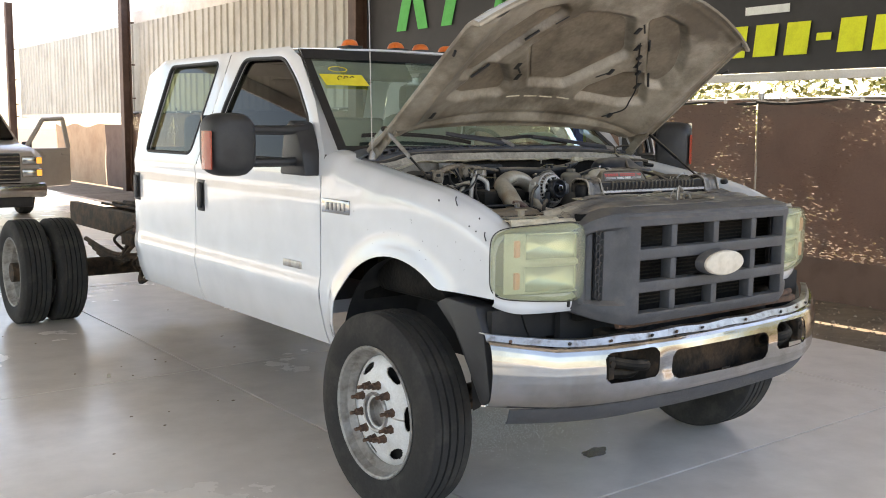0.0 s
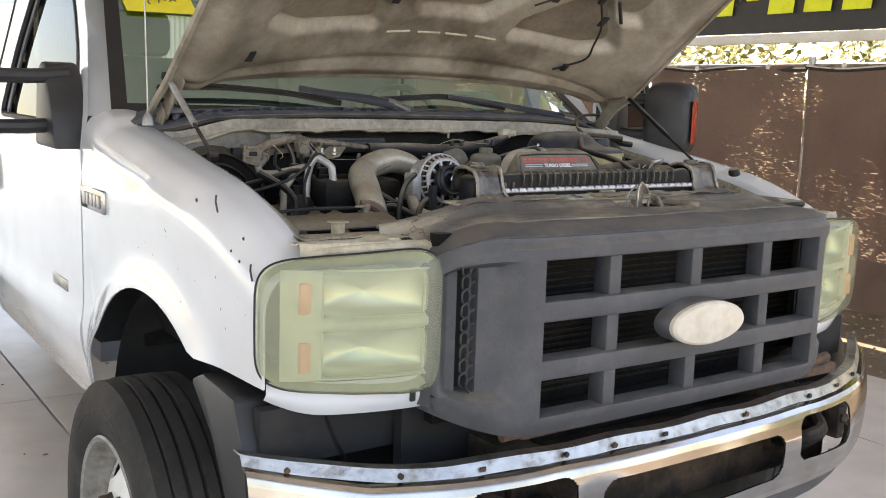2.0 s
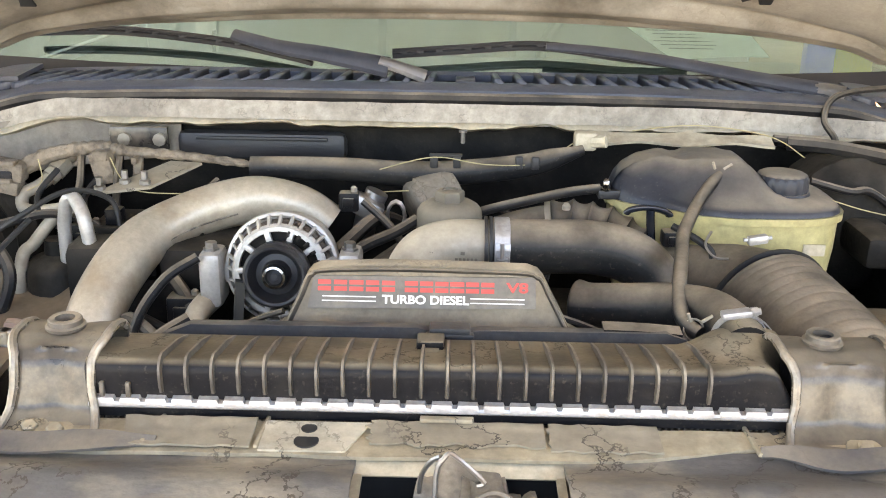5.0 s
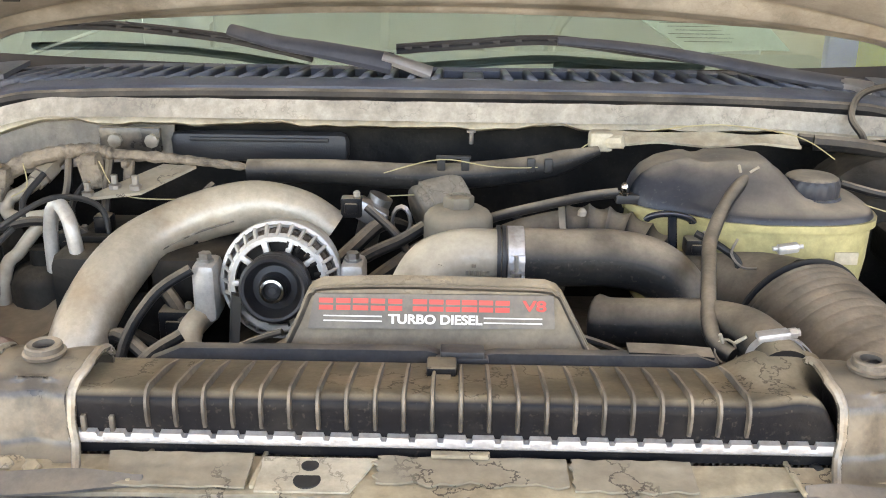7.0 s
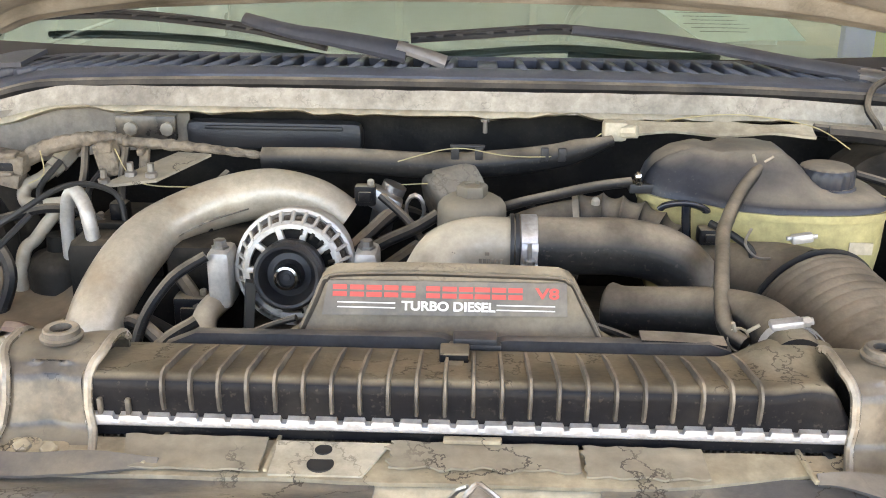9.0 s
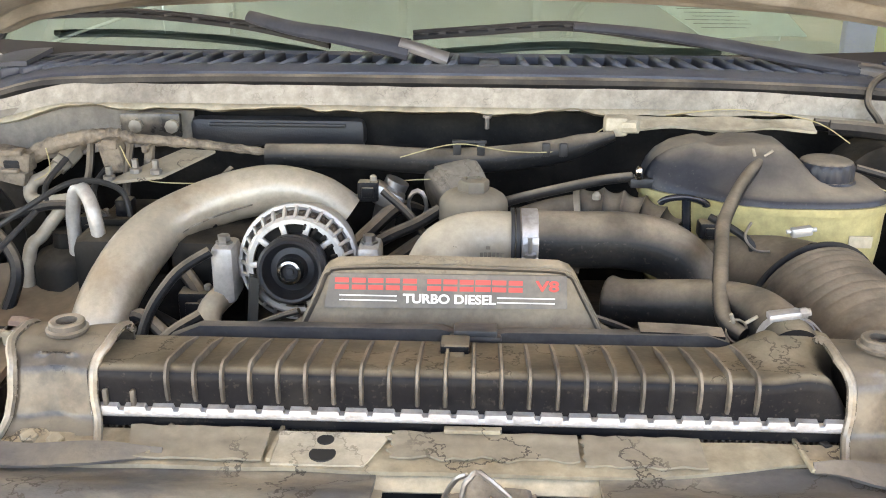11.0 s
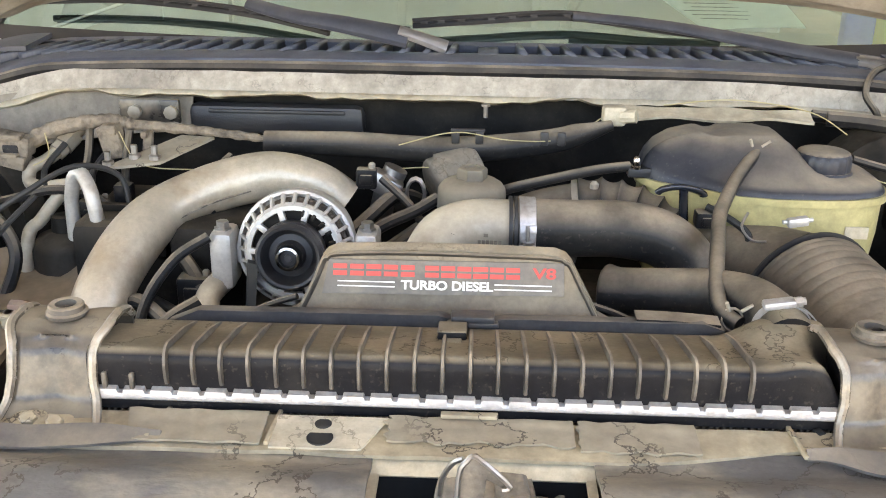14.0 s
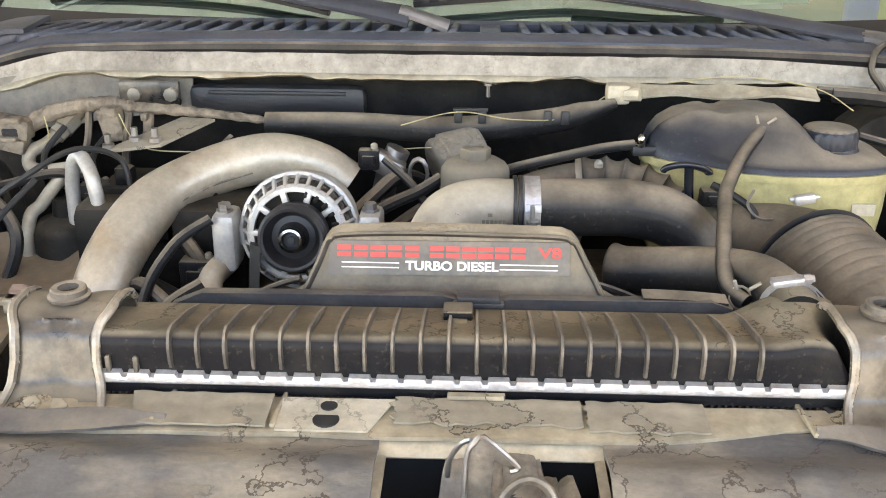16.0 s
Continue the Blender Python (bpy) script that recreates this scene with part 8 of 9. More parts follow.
bm = B()
add_tube(bm, [(0.378, 0.84, 1.330), (0.368, 0.825, 1.316), (0.378, 0.81, 1.304), (0.395, 0.805, 1.304)], 0.0018, 6)
part("clip_wire", bm, "steel", duct)
bm = B()
add_box(bm, (0.69, 0.60, 1.13), (0.30, 0.46, 0.18), 0.03)
add_box(bm, (0.69, 0.60, 1.225), (0.28, 0.44, 0.02), 0.008)
airbox = part("air_filter_box", bm, "dblack", T, "black air filter box, dusty")
bm = B()
add_box(bm, (0.60, 0.63, 1.258), (0.05, 0.09, 0.05), 0.012)
part("sensor_housing", bm, "redrag", airbox, "reddish sensor plug on the air box")

# passenger side: battery box, cooling pipes, boxes, wires
bm = B()
add_box(bm, (-0.637, 0.64, 1.10), (0.285, 0.15, 0.20), 0.012)
bat = part("battery", bm, "dark", T, "black battery with a dusty lid")
bm = B()
add_sheet(bm, lambda u, v: (-0.787 + 0.298 * u, 0.558 + 0.155 * v, 1.214 + 0.010 * math.sin(math.pi * min(1, v * 1.1)) - 0.016 * max(0, 0.05 - v) / 0.05 - 0.012 * max(0, v - 0.93) / 0.07 + 0.0015 * noise.noise(Vector((u * 9, v * 4, 2)))), span(0, 1, 20), span(0, 1, 24), 0.010)
part("battery_lid", bm, "basin", bat, "brown dust-covered lid")
bm = B()
add_tube(bm, [(-0.785, 0.560, 1.198), (-0.64, 0.556, 1.199), (-0.492, 0.560, 1.198)], 0.0035, 6, 3)
part("lid_edge", bm, "dblack", bat, "dark lower edge of the lid")
bm = B()
add_tube(bm, [(-0.775, 0.665, 1.222), (-0.72, 0.685, 1.2285), (-0.62, 0.69, 1.231), (-0.53, 0.692, 1.2285), (-0.47, 0.70, 1.222)], 0.0045, 8, 6)
part("lid_cable", bm, "wire", bat, "black cable lying over the lid")
bm = B()
add_box(bm, (-0.525, 0.665, 1.236), (0.040, 0.018, 0.004), 0.001, Matrix.Rotation(radians(25), 4, "Z"))
add_box(bm, (-0.512, 0.672, 1.232), (0.012, 0.020, 0.016), 0.002)
part("terminal_clamp", bm, "beige", bat, "dusty cable clamp")
bm = B()
add_lathe(bm, [(0.012, 0), (0.012, 0.018), (0.009, 0.022), (0.0, 0.022)], Matrix.Translation((-0.51, 0.675, 1.218)), 12)
part("terminal", bm, "steel", bat)
bm = B()
add_tube(bm, [(-0.515, 0.69, 1.236), (-0.495, 0.685, 1.236), (-0.475, 0.67, 1.225), (-0.452, 0.64, 1.19), (-0.42, 0.58, 1.17), (-0.36, 0.52, 1.2)], 0.012, 8)
part("battery_cable", bm, "redrag", bat, "reddish taped battery cable")
bm = B()
add_lathe(bm, [(0.0, -0.02), (0.085, -0.018), (0.108, -0.004), (0.118, 0.004), (0.122, 0.0), (0.112, -0.03)], Matrix.Translation((-0.610, 0.845, 1.198)) @ pose(0, 0, 0, 4), 36)
part("dusty_basin", bm, "basin", bat, "round dust-filled plastic basin")
bm = B()
add_tube(bm, [(-0.540, 0.94, 1.14), (-0.538, 0.939, 1.268), (-0.534, 0.936, 1.302), (-0.5265, 0.931, 1.326), (-0.515, 0.926, 1.334), (-0.5035, 0.914, 1.328), (-0.494, 0.902, 1.319), (-0.488, 0.894, 1.305), (-0.481, 0.893, 1.242), (-0.478, 0.893, 1.14)], 0.0098, 14, 6)
ac = part("cooling_pipe", bm, "alu", T, "bright bent aluminium cooling pipe")
bm = B()
add_tube(bm, [(-0.580, 1.11, 1.352), (-0.592, 1.09, 1.34), (-0.602, 1.07, 1.327), (-0.617, 1.05, 1.315), (-0.635, 1.035, 1.306), (-0.632, 1.02, 1.289), (-0.603, 1.0, 1.289), (-0.552, 0.97, 1.303), (-0.533, 0.955, 1.31)], 0.0098, 12, 6)
pb = part("pipe_branch", bm, "dalu", ac)
bm = B()
add_tube(bm, [(-0.589, 1.094, 1.3435), (-0.599, 1.076, 1.331)], 0.0165, 6, smooth=False)
add_tube(bm, [(-0.600, 1.074, 1.3297), (-0.606, 1.064, 1.324)], 0.0145, 6, smooth=False)
part("hex_fitting", bm, "dalu", pb)
bm = B()
add_tube(bm, [(-0.612, 0.93, 1.10), (-0.611, 0.93, 1.184), (-0.607, 0.935, 1.225), (-0.604, 0.945, 1.243), (-0.594, 0.955, 1.252), (-0.575, 0.96, 1.276), (-0.556, 0.968, 1.298)], 0.0095, 12, 5)
part("pipe_branch", bm, "dalu", ac)
bm = B()
add_lathe(bm, [(0.0, 1.0), (0.05, 1.0), (0.05, 1.215), (0.04, 1.23), (0.02, 1.238), (0.018, 1.26), (0, 1.26)], Matrix.Translation((-0.56, 0.96, 0)), 20)
part("receiver_drier", bm, "dark", ac, "dark receiver drier can")
bm = B()
add_lathe(bm, [(0.0, 0), (0.13, 0.0), (0.15, 0.03), (0.15, 0.08), (0.13, 0.10), (0, 0.1)], Matrix.Translation((-0.76, 1.10, 1.20)) @ pose(0, 0, 0, 80), 28)
for r in (0.05, 0.09, 0.12):
    add_lathe(bm, [(r, 0.1), (r + 0.006, 0.108), (r + 0.012, 0.1)], Matrix.Translation((-0.76, 1.10, 1.20)) @ pose(0, 0, 0, 80), 28)
part("blower_housing", bm, "dark", T, "round dark blower housing")
bm = B()
quad = [(-0.505, 0.975, 1.327), (-0.42, 0.98, 1.337), (-0.36, 1.055, 1.356), (-0.41, 1.06, 1.357)]
add_loft(bm, [quad, [(x, y, z - 0.004) for x, y, z in quad]])
bx = part("relay_bracket", bm, "plate", T, "dusty sheet metal bracket")
for x, y, z in ((-0.497, 0.985, 1.329), (-0.463, 1.00, 1.336), (-0.430, 0.99, 1.338)):
    bm = B()
    add_lathe(bm, [(0.009, 0), (0.009, 0.006), (0.005, 0.008), (0.005, 0.02), (0, 0.021)], Matrix.Translation((x, y, z)), 8)
    part("bolt", bm, "steel", bx)
bm = B()
add_box(bm, (-0.40, 0.97, 1.20), (0.24, 0.2, 0.16), 0.02)
add_box(bm, (-0.42, 0.93, 1.285), (0.18, 0.012, 0.01), 0.002)
part("control_box", bm, "dark", T, "dark control box")

# harness over the engine
bm = B()
HARN = [(-0.285, 1.06, 1.349), (-0.156, 1.06, 1.349), (-0.055, 1.06, 1.344), (0.013, 1.06, 1.345), (0.08, 1.06, 1.351), (0.146, 1.06, 1.361), (0.187, 1.06, 1.373), (0.23, 1.07, 1.384)]
add_tube(bm, HARN, lambda u: 0.0172 + 0.0025 * math.sin(u * 3.6) - 0.008 * step(0.8, 1, u), 16, 6)
hn = part("harness_tube", bm, "drubber", T, "thick dusty wiring conduit across the engine")
bm = B()
add_tube(bm, [(-0.70, 1.05, 1.310), (-0.649, 1.05, 1.337), (-0.603, 1.05, 1.362), (-0.55, 1.05, 1.375), (-0.507, 1.05, 1.379), (-0.474, 1.05, 1.373), (-0.398, 1.055, 1.367), (-0.323, 1.06, 1.358), (-0.255, 1.06, 1.350)], lambda u: 0.0155 - 0.010 * u ** 0.8 + 0.002 * noise.noise(Vector((u * 34, 1, 2))) + 0.0007 * math.sin(u * 160), 10, 12)
part("taped_loom", bm, "tape", hn, "tape-wrapped dusty wire loom")
for c, s, a in (((-0.655, 1.035, 1.345), (0.055, 0.03, 0.03), 10), ((-0.66, 1.03, 1.322), (0.05, 0.03, 0.022), 14), ((-0.505, 1.035, 1.352), (0.032, 0.03, 0.05), -12), ((-0.455, 1.04, 1.350), (0.014, 0.014, 0.036), 8)):
    bm = B()
    add_box(bm, c, s, 0.004, Matrix.Rotation(radians(a), 4, "Y"))
    add_box(bm, (c[0], c[1] - 0.01, c[2] + 0.4 * s[2]), (0.7 * s[0], 0.02, 0.3 * s[2]), 0.003)
    part("loom_plug", bm, "tape", hn, "dust-caked plug on the loom")
for x in (0.0, 0.035, 0.13, 0.155):
    bm = B()
    add_box(bm, (x, 1.044, 1.368), (0.012, 0.008, 0.02), 0.002)
    part("conduit_clip", bm, "blackplastic", hn)
bm = B()
add_box(bm, (0.018, 1.044, 1.378), (0.05, 0.008, 0.004), 0.001)
part("conduit_clip", bm, "blackplastic", hn)
for k, pts in enumerate(([(-0.49, 1.02, 1.37), (-0.45, 0.99, 1.33), (-0.36, 0.985, 1.325), (-0.28, 0.99, 1.318), (-0.24, 0.99, 1.31)], [(-0.08, 1.0, 1.365), (0.0, 1.03, 1.378), (0.08, 1.03, 1.368), (0.16, 1.05, 1.367), (0.215, 1.08, 1.392)], [(-0.16, 1.0, 1.30), (-0.10, 1.03, 1.318), (-0.03, 1.03, 1.325)], [(-0.60, 1.02, 1.365), (-0.585, 0.99, 1.34), (-0.60, 0.97, 1.33)], [(0.30, 1.05, 1.42), (0.40, 1.06, 1.428), (0.50, 1.03, 1.42), (0.54, 0.98, 1.40)], [(0.545, 0.92, 1.36), (0.60, 0.91, 1.345), (0.66, 0.92, 1.33)])):
    bm = B()
    add_tube(bm, pts, 0.0009, 5, 6)
    part("thin_wire", bm, "wirey", hn, "thin cream wire")
for k, pts in enumerate(([(-0.545, 1.05, 1.365), (-0.54, 1.02, 1.33), (-0.545, 1.0, 1.30)], [(-0.485, 1.05, 1.365), (-0.48, 1.01, 1.33), (-0.475, 0.98, 1.29)], [(-0.72, 0.9, 1.25), (-0.63, 0.86, 1.285), (-0.575, 0.87, 1.318), (-0.52, 0.92, 1.345), (-0.47, 0.95, 1.325), (-0.455, 0.94, 1.28)], [(-0.62, 0.78, 1.23), (-0.60, 0.83, 1.27), (-0.56, 0.88, 1.315)])):
    bm = B()
    add_tube(bm, pts, 0.006 if k < 2 else 0.0042, 7, 6)
    part("wire_drop", bm, "drubber" if k < 2 else "wire", hn)
for p in ((-0.545, 0.998, 1.298), (-0.475, 0.978, 1.288), (-0.655, 1.03, 1.33), (-0.70, 1.03, 1.34)):
    bm = B()
    add_box(bm, p, (0.026, 0.024, 0.034), 0.005)
    part("connector", bm, "dblack", hn, "dusty plug connector")
# turbo parts behind the alternator
bm = B()
add_tube(bm, [(-0.11, 1.03, 1.25), (-0.10, 1.02, 1.29), (-0.085, 1.02, 1.325)], 0.018, 12, 4)
add_box(bm, (-0.10, 1.0, 1.306), (0.05, 0.03, 0.03), 0.006, Matrix.Rotation(radians(30), 4, "Y"))
tb = part("turbo_linkage", bm, "steel", T, "pale metal linkage by the turbo")
bm = B()
for k in range(3):
    ring = [Vector((-0.055, 1.0 - 0.004 * k, 1.295)) + Vector((0.013 * math.cos(a), 0, 0.022 * math.sin(a))) for a in span(0, 2 * math.pi, 12)]
    add_tube(bm, ring, 0.0028, 5, 1, caps=False)
part("coil_clip", bm, "steel", tb)
bm = B()
add_lathe(bm, [(0.0, 0), (0.040, 0.0), (0.044, 0.004), (0.044, 0.012), (0.048, 0.014), (0.048, 0.06), (0.045, 0.07), (0, 0.07)], Matrix.Translation((-0.030, 1.035, 1.292)) @ pose(0, 0, 0, 0, 74, 25), 28)
part("turbo_housing", bm, "sidewall", T, "dusty grey turbo housing", sharp=50)
for pts, r in (([(-0.15, 0.86, 1.20), (-0.06, 0.90, 1.26), (0.0, 0.95, 1.28), (0.05, 1.0, 1.25)], 0.013), ([(-0.20, 0.90, 1.20), (-0.12, 0.95, 1.27), (-0.08, 1.0, 1.29), (-0.04, 1.05, 1.26)], 0.011)):
    bm = B()
    add_tube(bm, pts, r, 10)
    part("rubber_line", bm, "drubber", T, "thin rubber hose")
bm = B()
add_sheet(bm, lambda x, v: (x, 1.115 - 0.03 * v, 1.400 - 0.010 * v + 0.005 * noise.noise(Vector((x * 14, v, 2)))), span(0.235, 0.53, 24), span(0, 1, 5), 0.004)
add_box(bm, (0.235, 1.09, 1.395), (0.035, 0.03, 0.03), 0.006)
add_tube(bm, [(0.245, 1.08, 1.395), (0.265, 1.07, 1.398)], 0.010, 8, smooth=False)
part("firewall_bracket", bm, "cream", T, "cream bracket on the firewall")
for pts, r in (([(0.56, 1.12, 1.390), (0.63, 1.10, 1.388), (0.72, 1.05, 1.38)], 0.012), ([(0.55, 1.16, 1.385), (0.68, 1.14, 1.375), (0.80, 1.08, 1.36)], 0.010)):
    bm = B()
    add_tube(bm, pts, r, 8)
    part("brake_line", bm, "drubber", T)
bm = B()
add_tube(bm, [(0.84, 1.27, 1.452), (0.76, 1.25, 1.458), (0.689, 1.235, 1.452), (0.654, 1.215, 1.440), (0.640, 1.19, 1.413), (0.650, 1.16, 1.389), (0.646, 1.14, 1.370), (0.627, 1.12, 1.357)], 0.0055, 7, 8)
part("hood_loom", bm, "drubber", T, "black wire loom that leads up to the hood")
bm = B()
add_box(bm, (0.77, 0.95, 1.20), (0.16, 0.3, 0.16), 0.02)
add_lathe(bm, [(0.09, 0), (0.11, 0.02), (0.11, 0.10), (0.08, 0.13), (0.04, 0.14)], Matrix.Translation((0.66, 1.17, 1.27)) @ pose(0, 0, 0, 90), 24)
add_box(bm, (0.66, 1.0, 1.27), (0.06, 0.14, 0.05), 0.012)
part("brake_booster", bm, "dark", T, "dark brake booster and master cylinder")
bm = B()
add_tube(bm, [(-0.48, 0.50, 1.17), (-0.43, 0.42, 1.225), (-0.37, 0.40, 1.235)], 0.022, 12, 5, ribs=0.003)
part("corrugated_sleeve", bm, "dblack", T, "black corrugated cable sleeve", sharp=20)
bm = B()
add_box(bm, (-0.50, 0.46, 1.20), (0.12, 0.1, 0.03), 0.01)
add_tube(bm, [(-0.52, 0.44, 1.22), (-0.47, 0.43, 1.235), (-0.44, 0.45, 1.24)], 0.008, 8)
part("support_corner", bm, "beige", T, "dusty support corner")

for s, x0, x1 in ((-1, -0.56, -0.232), (1, 0.312, 0.56)):
    bm = B()
    add_sheet(bm, lambda u, v: (x0 + (x1 - x0) * u, 0.366 - 0.026 * v * (1 - 0.7 * step(0.8, 1.0, u if s < 0 else 1 - u)), 1.2795 - 0.006 * v - 0.03 * step(0.42, 0.56, abs(x0 + (x1 - x0) * u)) + 0.002 * math.sin(u * 17)), span(0, 1, 30), span(0, 1, 6), 0.003)
    part("shield_flap", bm, "flapm", shd, "bare blue-grey plastic flap of the shield")
for pts, r, m in (
        ([(-0.70, 0.98, 1.26), (-0.63, 0.95, 1.285), (-0.56, 0.955, 1.30), (-0.50, 0.97, 1.275), (-0.47, 0.96, 1.22)], 0.007, "drubber"),
        ([(-0.68, 0.93, 1.30), (-0.62, 0.90, 1.26), (-0.60, 0.88, 1.22), (-0.62, 0.86, 1.16)], 0.009, "drubber"),
        ([(-0.58, 1.04, 1.345), (-0.60, 1.0, 1.31), (-0.57, 0.97, 1.28), (-0.52, 0.98, 1.26), (-0.49, 0.97, 1.21)], 0.0045, "wire"),
        ([(-0.51, 1.03, 1.34), (-0.525, 0.99, 1.31), (-0.50, 0.96, 1.27), (-0.46, 0.93, 1.24), (-0.44, 0.90, 1.18)], 0.005, "wire"),
        ([(-0.33, 1.03, 1.335), (-0.36, 0.99, 1.31), (-0.40, 0.95, 1.28), (-0.43, 0.91, 1.25), (-0.46, 0.88, 1.20)], 0.006, "drubber"),
        ([(-0.36, 0.86, 1.24), (-0.33, 0.83, 1.215), (-0.31, 0.80, 1.18), (-0.32, 0.76, 1.12)], 0.010, "drubber"),
        ([(-0.40, 0.82, 1.20), (-0.35, 0.79, 1.19), (-0.30, 0.76, 1.17), (-0.24, 0.70, 1.15)], 0.006, "wire"),
        ([(-0.10, 0.95, 1.33), (-0.06, 0.93, 1.30), (-0.03, 0.90, 1.27), (0.02, 0.87, 1.25)], 0.006, "drubber"),
        ([(0.10, 0.98, 1.315), (0.14, 0.96, 1.29), (0.17, 0.91, 1.27), (0.16, 0.85, 1.25)], 0.005, "wire"),
        ([(0.33, 0.86, 1.33), (0.36, 0.84, 1.318), (0.38, 0.83, 1.30), (0.37, 0.82, 1.27)], 0.005, "wire"),
        ([(0.56, 1.00, 1.36), (0.62, 1.0, 1.345), (0.66, 1.02, 1.34), (0.72, 1.03, 1.30)], 0.006, "drubber")):
    bm = B()
    add_tube(bm, pts, r, 8, 6)
    part("bay_hose", bm, m, T)
for c, sz in (((-0.52, 0.985, 1.255), (0.05, 0.03, 0.045)), ((-0.455, 0.975, 1.265), (0.035, 0.03, 0.03)), ((-0.40, 0.885, 1.245), (0.05, 0.03, 0.035)), ((0.335, 0.865, 1.312), (0.035, 0.025, 0.022)), ((-0.125, 0.99, 1.318), (0.03, 0.02, 0.03)), ((-0.335, 0.835, 1.20), (0.05, 0.03, 0.05))):
    bm = B()
    add_box(bm, c, sz, 0.004)
    add_box(bm, (c[0], c[1] - sz[1] / 2, c[2]), (0.6 * sz[0], 0.008, 0.5 * sz[2]), 0.002)
    pl = part("bay_plug", bm, "dblack", T, "dusty black plug in the engine bay")
    bm = B()
    add_lathe(bm, [(0.005, 0), (0.005, 0.006), (0.003, 0.008)], Matrix.Translation((c[0] + 0.25 * sz[0], c[1], c[2] + sz[2] / 2)), 8)
    part("bolt", bm, "dalu", pl)

# ---------------------------------------------------------------- things beyond
def parked_pickup():
    t = thing("parked_pickup", "silver-brown pickup parked nose-on with its door open", "pickup truck", at=(0.50, 14.6, 0))
    t.scale = (0.93, 0.93, 0.93)
    paint = mat("silver_paint", (0.34, 0.31, 0.28), (0.30, 0.27, 0.24), 0.3, scale=2, coat=0.5)
    bm = B()
    rings = []
    for y, w, z0, z1 in ((0.05, 0.90, 0.55, 1.16), (0.2, 0.97, 0.5, 1.24), (1.2, 0.99, 0.45, 1.30), (1.35, 0.99, 0.45, 1.32), (5.4, 0.99, 0.5, 1.36)):
        rings.append([(-w, y, z0), (-w, y, z1 - 0.12), (-w + 0.12, y, z1), (w - 0.12, y, z1), (w, y, z1 - 0.12), (w, y, z0)])
    add_loft(bm, rings)
    part("body", bm, paint, t, sharp=40)
    bm = B()
    add_loft(bm, [[(-0.9, y0, 1.3), (-0.75, y1, 1.9), (0.75, y1, 1.9), (0.9, y0, 1.3)] for y0, y1 in ((1.3, 2.1), (3.4, 3.3))])
    part("cab", bm, paint, t)
    bm = B()
    add_loft(bm, [[(-0.8, 1.36, 1.36), (-0.68, 2.02, 1.86), (0.68, 2.02, 1.86), (0.8, 1.36, 1.36)], [(-0.8, 1.30, 1.40), (-0.68, 1.96, 1.9), (0.68, 1.96, 1.9), (0.8, 1.30, 1.40)]])
    part("windscreen", bm, "glass_dark", t)
    gr = None
    bm = B()
    add_box(bm, (0, 0.03, 0.90), (1.16, 0.06, 0.50), 0.03)
    gr = part("grille", bm, "blackplastic", t)
    for k in range(6):
        bm = B()
        add_box(bm, (0, -0.012, 0.70 + 0.078 * k), (1.12, 0.03, 0.022 if k != 3 else 0.06), 0.006)
        part("grille_bar", bm, "chrome", gr)
    for s in (-1, 1):
        for z in (0.80, 1.02):
            bm = B()
            add_box(bm, (s * 0.78, 0.06, z), (0.34, 0.08, 0.15), 0.02)
            hl = part("headlamp", bm, "chrome", t)
            bm = B()
            add_box(bm, (s * 0.90, 0.03, z), (0.09, 0.06, 0.11), 0.015)
            part("indicator", bm, emit("indicator_glow", (1.0, 0.45, 0.08), 0.25), hl, "lit amber indicator")
        bm = B()
        add_lathe(bm, [(0.0, -0.12), (0.36, -0.12), (0.40, -0.08), (0.40, 0.08), (0.36, 0.12), (0, 0.12)], Matrix.Translation((s * 0.85, 1.0, 0.40)) @ pose(0, 0, 0, 0, 90, 0), 28)
        part("wheel", bm, "rubber", t)
    bm = B()
    add_box(bm, (0, -0.05, 0.50), (1.98, 0.16, 0.26), 0.05)
    part("bumper", bm, "chrome", t)
    bm = B()
    add_box(bm, (0, 0.1, 0.3), (1.5, 0.3, 0.2), 0.02)
    part("air_dam", bm, "blackplastic", t)
    # the open door
    d = Matrix.Translation((1.0, 1.35, 0)) @ Matrix.Rotation(radians(-62), 4, "Z")
    bm = B()
    add_box(bm, (0.0, 0.55, 0.83), (0.08, 1.1, 0.75), 0.03)
    for p, q in (((0, 0.02, 1.2), (0, 0.45, 1.75)), ((0, 0.45, 1.75), (0, 0.95, 1.78)), ((0, 0.95, 1.78), (0, 1.08, 1.2))):
        add_tube(bm, [p, q], 0.045, 8, smooth=False)
    bmesh.ops.transform(bm, matrix=d, verts=bm.verts)
    dr = part("door", bm, paint, t, "open front door")
    bm = B()
    add_box(bm, (-0.16, 0.2, 1.25), (0.22, 0.08, 0.16), 0.03)
    bmesh.ops.transform(bm, matrix=d, verts=bm.verts)
    part("door_mirror", bm, "blackplastic", dr)
    bm = B()
    add_box(bm, (0.05, 0.95, 1.08), (0.03, 0.18, 0.04), 0.01)
    bmesh.ops.transform(bm, matrix=d, verts=bm.verts)
    part("door_handle", bm, paint, dr)


parked_pickup()

# on the slab: absorbent granules, an oily patch, a cigarette end
rng = random.Random(3)
vs, fs = [], []
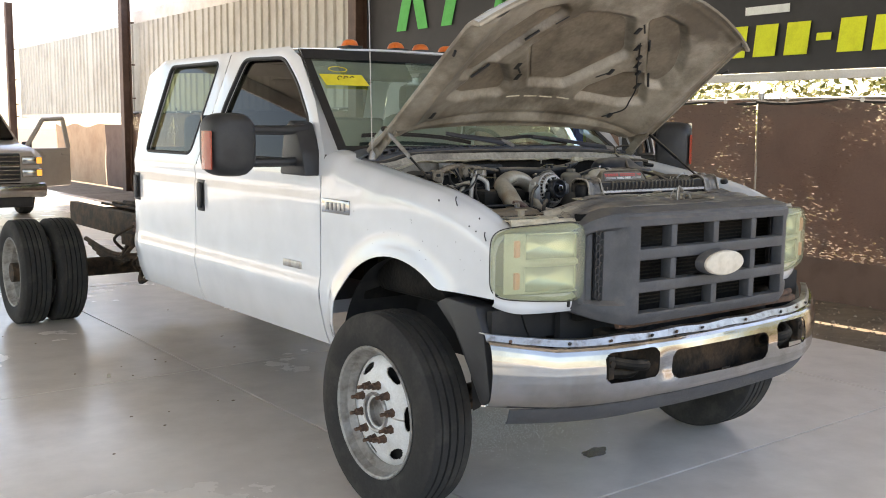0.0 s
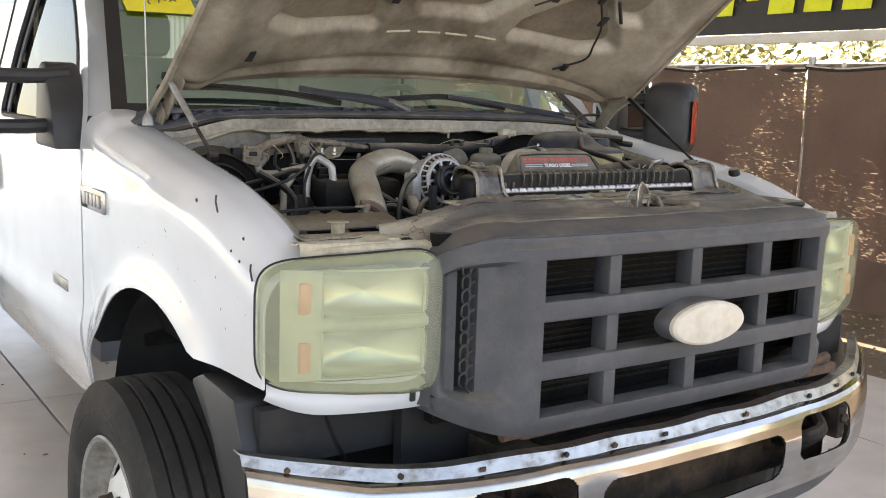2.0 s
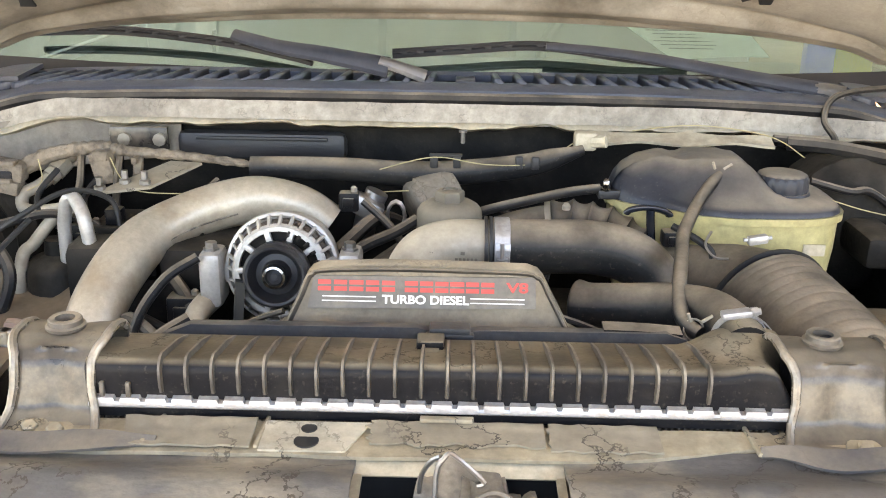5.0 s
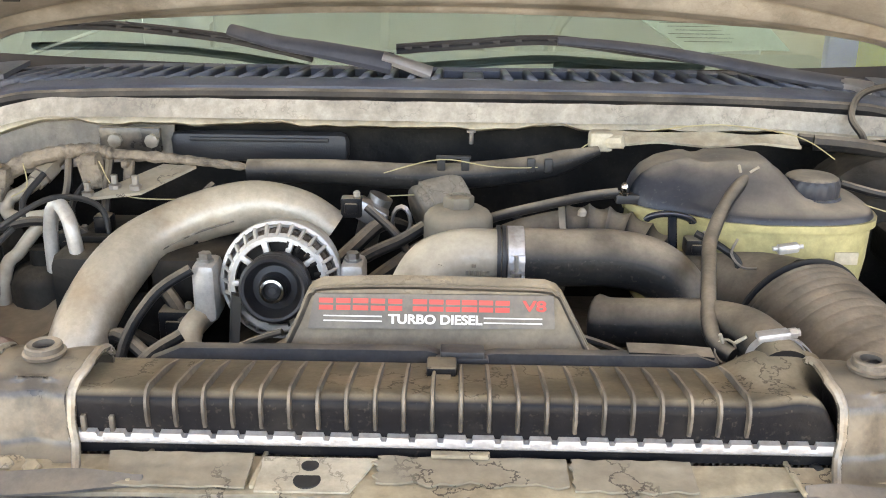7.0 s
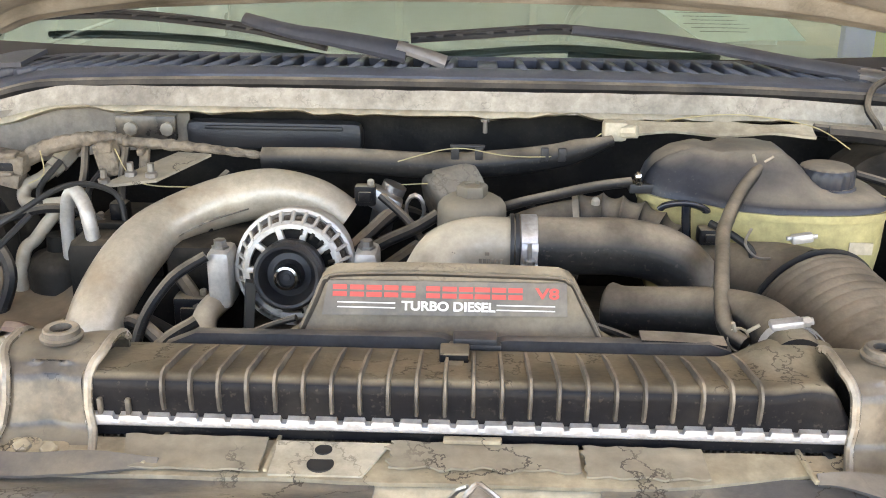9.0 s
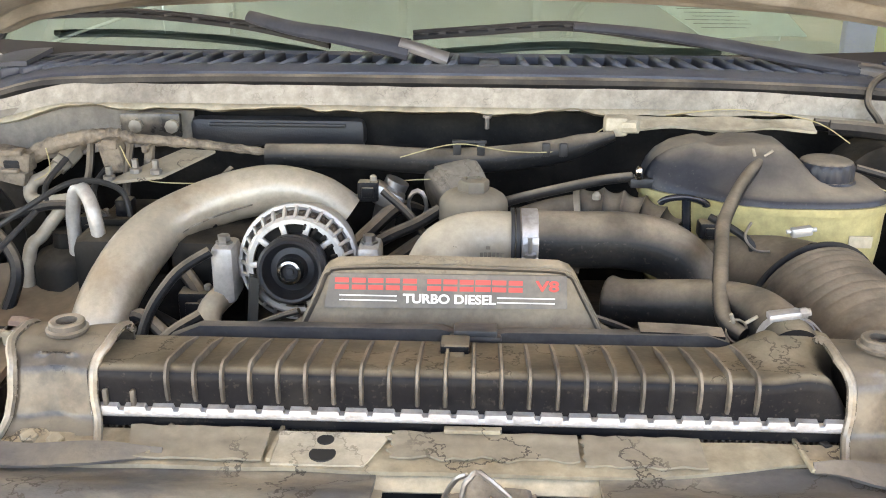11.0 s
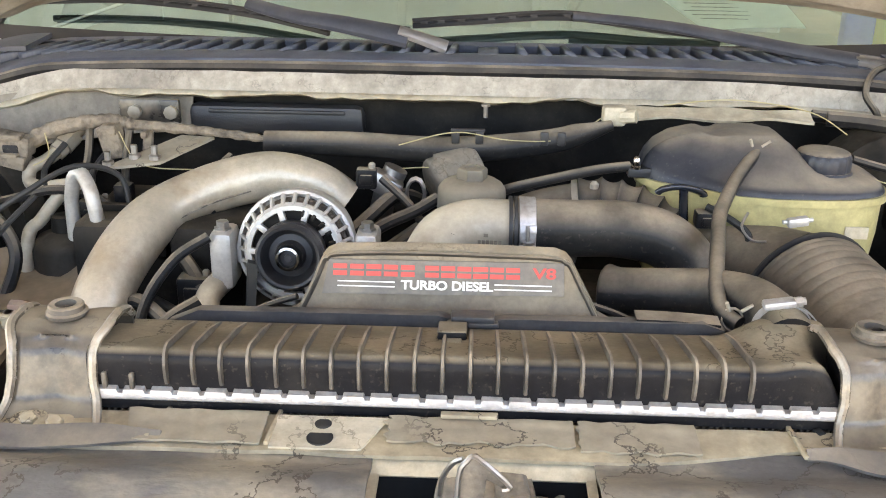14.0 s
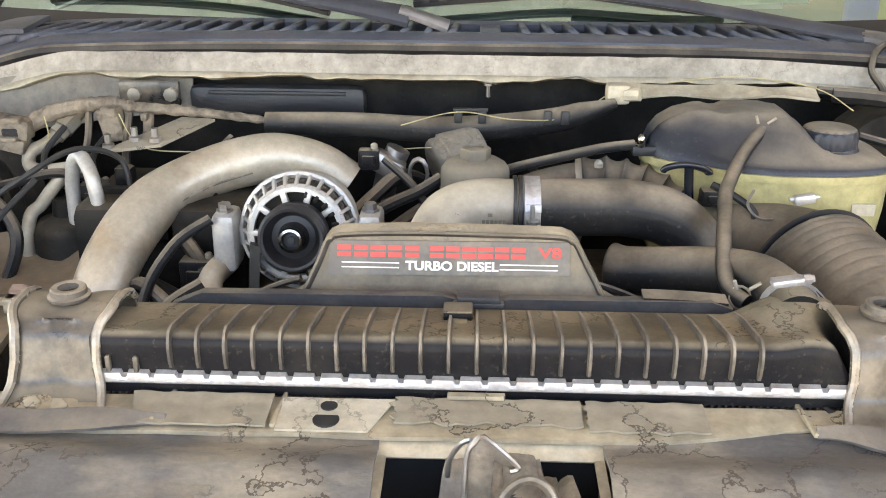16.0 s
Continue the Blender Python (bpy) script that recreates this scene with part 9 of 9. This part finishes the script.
for k in range(5200):
    r = rng.gauss(0, 1)
    x, y, s = -0.02 + 0.26 * rng.gauss(0, 1), 1.45 + 0.17 * rng.gauss(0, 1), rng.uniform(0.0015, 0.004)
    i, a = len(vs), rng.uniform(0, 6.28)
    c, d = math.cos(a) * s, math.sin(a) * s
    vs += [(x - c, y - d, 0.0004), (x + d, y - c, 0.0004), (x + c, y + d, 0.0004), (x - d, y + c, 0.0004), (x, y, s * 1.1)]
    fs += [(i, i + 1, i + 4), (i + 1, i + 2, i + 4), (i + 2, i + 3, i + 4), (i + 3, i, i + 4)]
me = bpy.data.meshes.new("granules")
me.from_pydata(vs, [], fs)
me.materials.append(mat("pale_granule", (0.7, 0.68, 0.64), (0.5, 0.47, 0.42), 0.9, scale=90))
tagged(new("absorbent_granules", me), "pale absorbent granules spilled on the slab", "granules", kind="stuff")
bm = B()
pts = []
for k in range(26):
    a = 2 * math.pi * k / 26
    r = 0.055 * (1 + 0.45 * noise.noise(Vector((math.cos(a) * 1.7, math.sin(a) * 1.7, 3))))
    pts.append((0.17 + 1.5 * r * math.cos(a) + 0.5 * r * math.sin(a), 0.84 + 0.8 * r * math.sin(a)))
add_prism(bm, pts, 0.0015, Matrix.Translation((0, 0, 0.0006)))
tagged(part("oil_spot", bm, mat("wet_oil", (0.02, 0.02, 0.03), rough=0.25)), "small dark oily spot on the slab", "stain")
bm = B()
add_tube(bm, [(-1.267, 3.513, 0.012), (-1.262, 3.52, 0.035)], 0.012, 8, smooth=False)
tagged(part("cork_stub", bm, "cream"), "small pale stub lying on the slab", "debris")
for k in range(24):
    bm = B()
    x, y = rng.uniform(-2.6, 0.4), rng.uniform(0.2, 5.5)
    add_lathe(bm, [(0.007, 0), (0.006, 0.004), (0.0, 0.007)], Matrix.Translation((x, y, 0.0003)) @ Matrix.Diagonal((rng.uniform(0.6, 1.8), 1, 0.7, 1)), 6)
    tagged(part("pebble", bm, "dirt"), "tiny dark pebble on the slab", "pebble", group="pebbles on the slab")

rng = random.Random(8)
for k in range(16):
    s = -1 if k % 3 else 1
    bm = B()
    c = (s * rng.uniform(0.42, 0.56), rng.uniform(3.95, 5.2), rng.uniform(0.62, 0.86))
    add_box(bm, c, (rng.uniform(0.06, 0.16), rng.uniform(0.08, 0.22), rng.uniform(0.05, 0.14)), 0.01, Matrix.Rotation(rng.uniform(-0.3, 0.3), 4, "Z"))
    part("frame_bracket", bm, "rust" if k % 2 else "frame", T, "rusty bracket on the bare chassis frame")
for k in range(6):
    y = 4.0 + 0.22 * k
    bm = B()
    add_tube(bm, [(-0.44, y, 0.74), (-0.2, y + 0.06, 0.78 + 0.05 * math.sin(k)), (0.1, y + 0.02, 0.72), (0.43, y + 0.08, 0.76)], 0.014 + 0.01 * (k % 2), 8)
    part("frame_pipe", bm, "rust" if k % 2 else "drubber", T, "grimy pipe across the chassis frame")
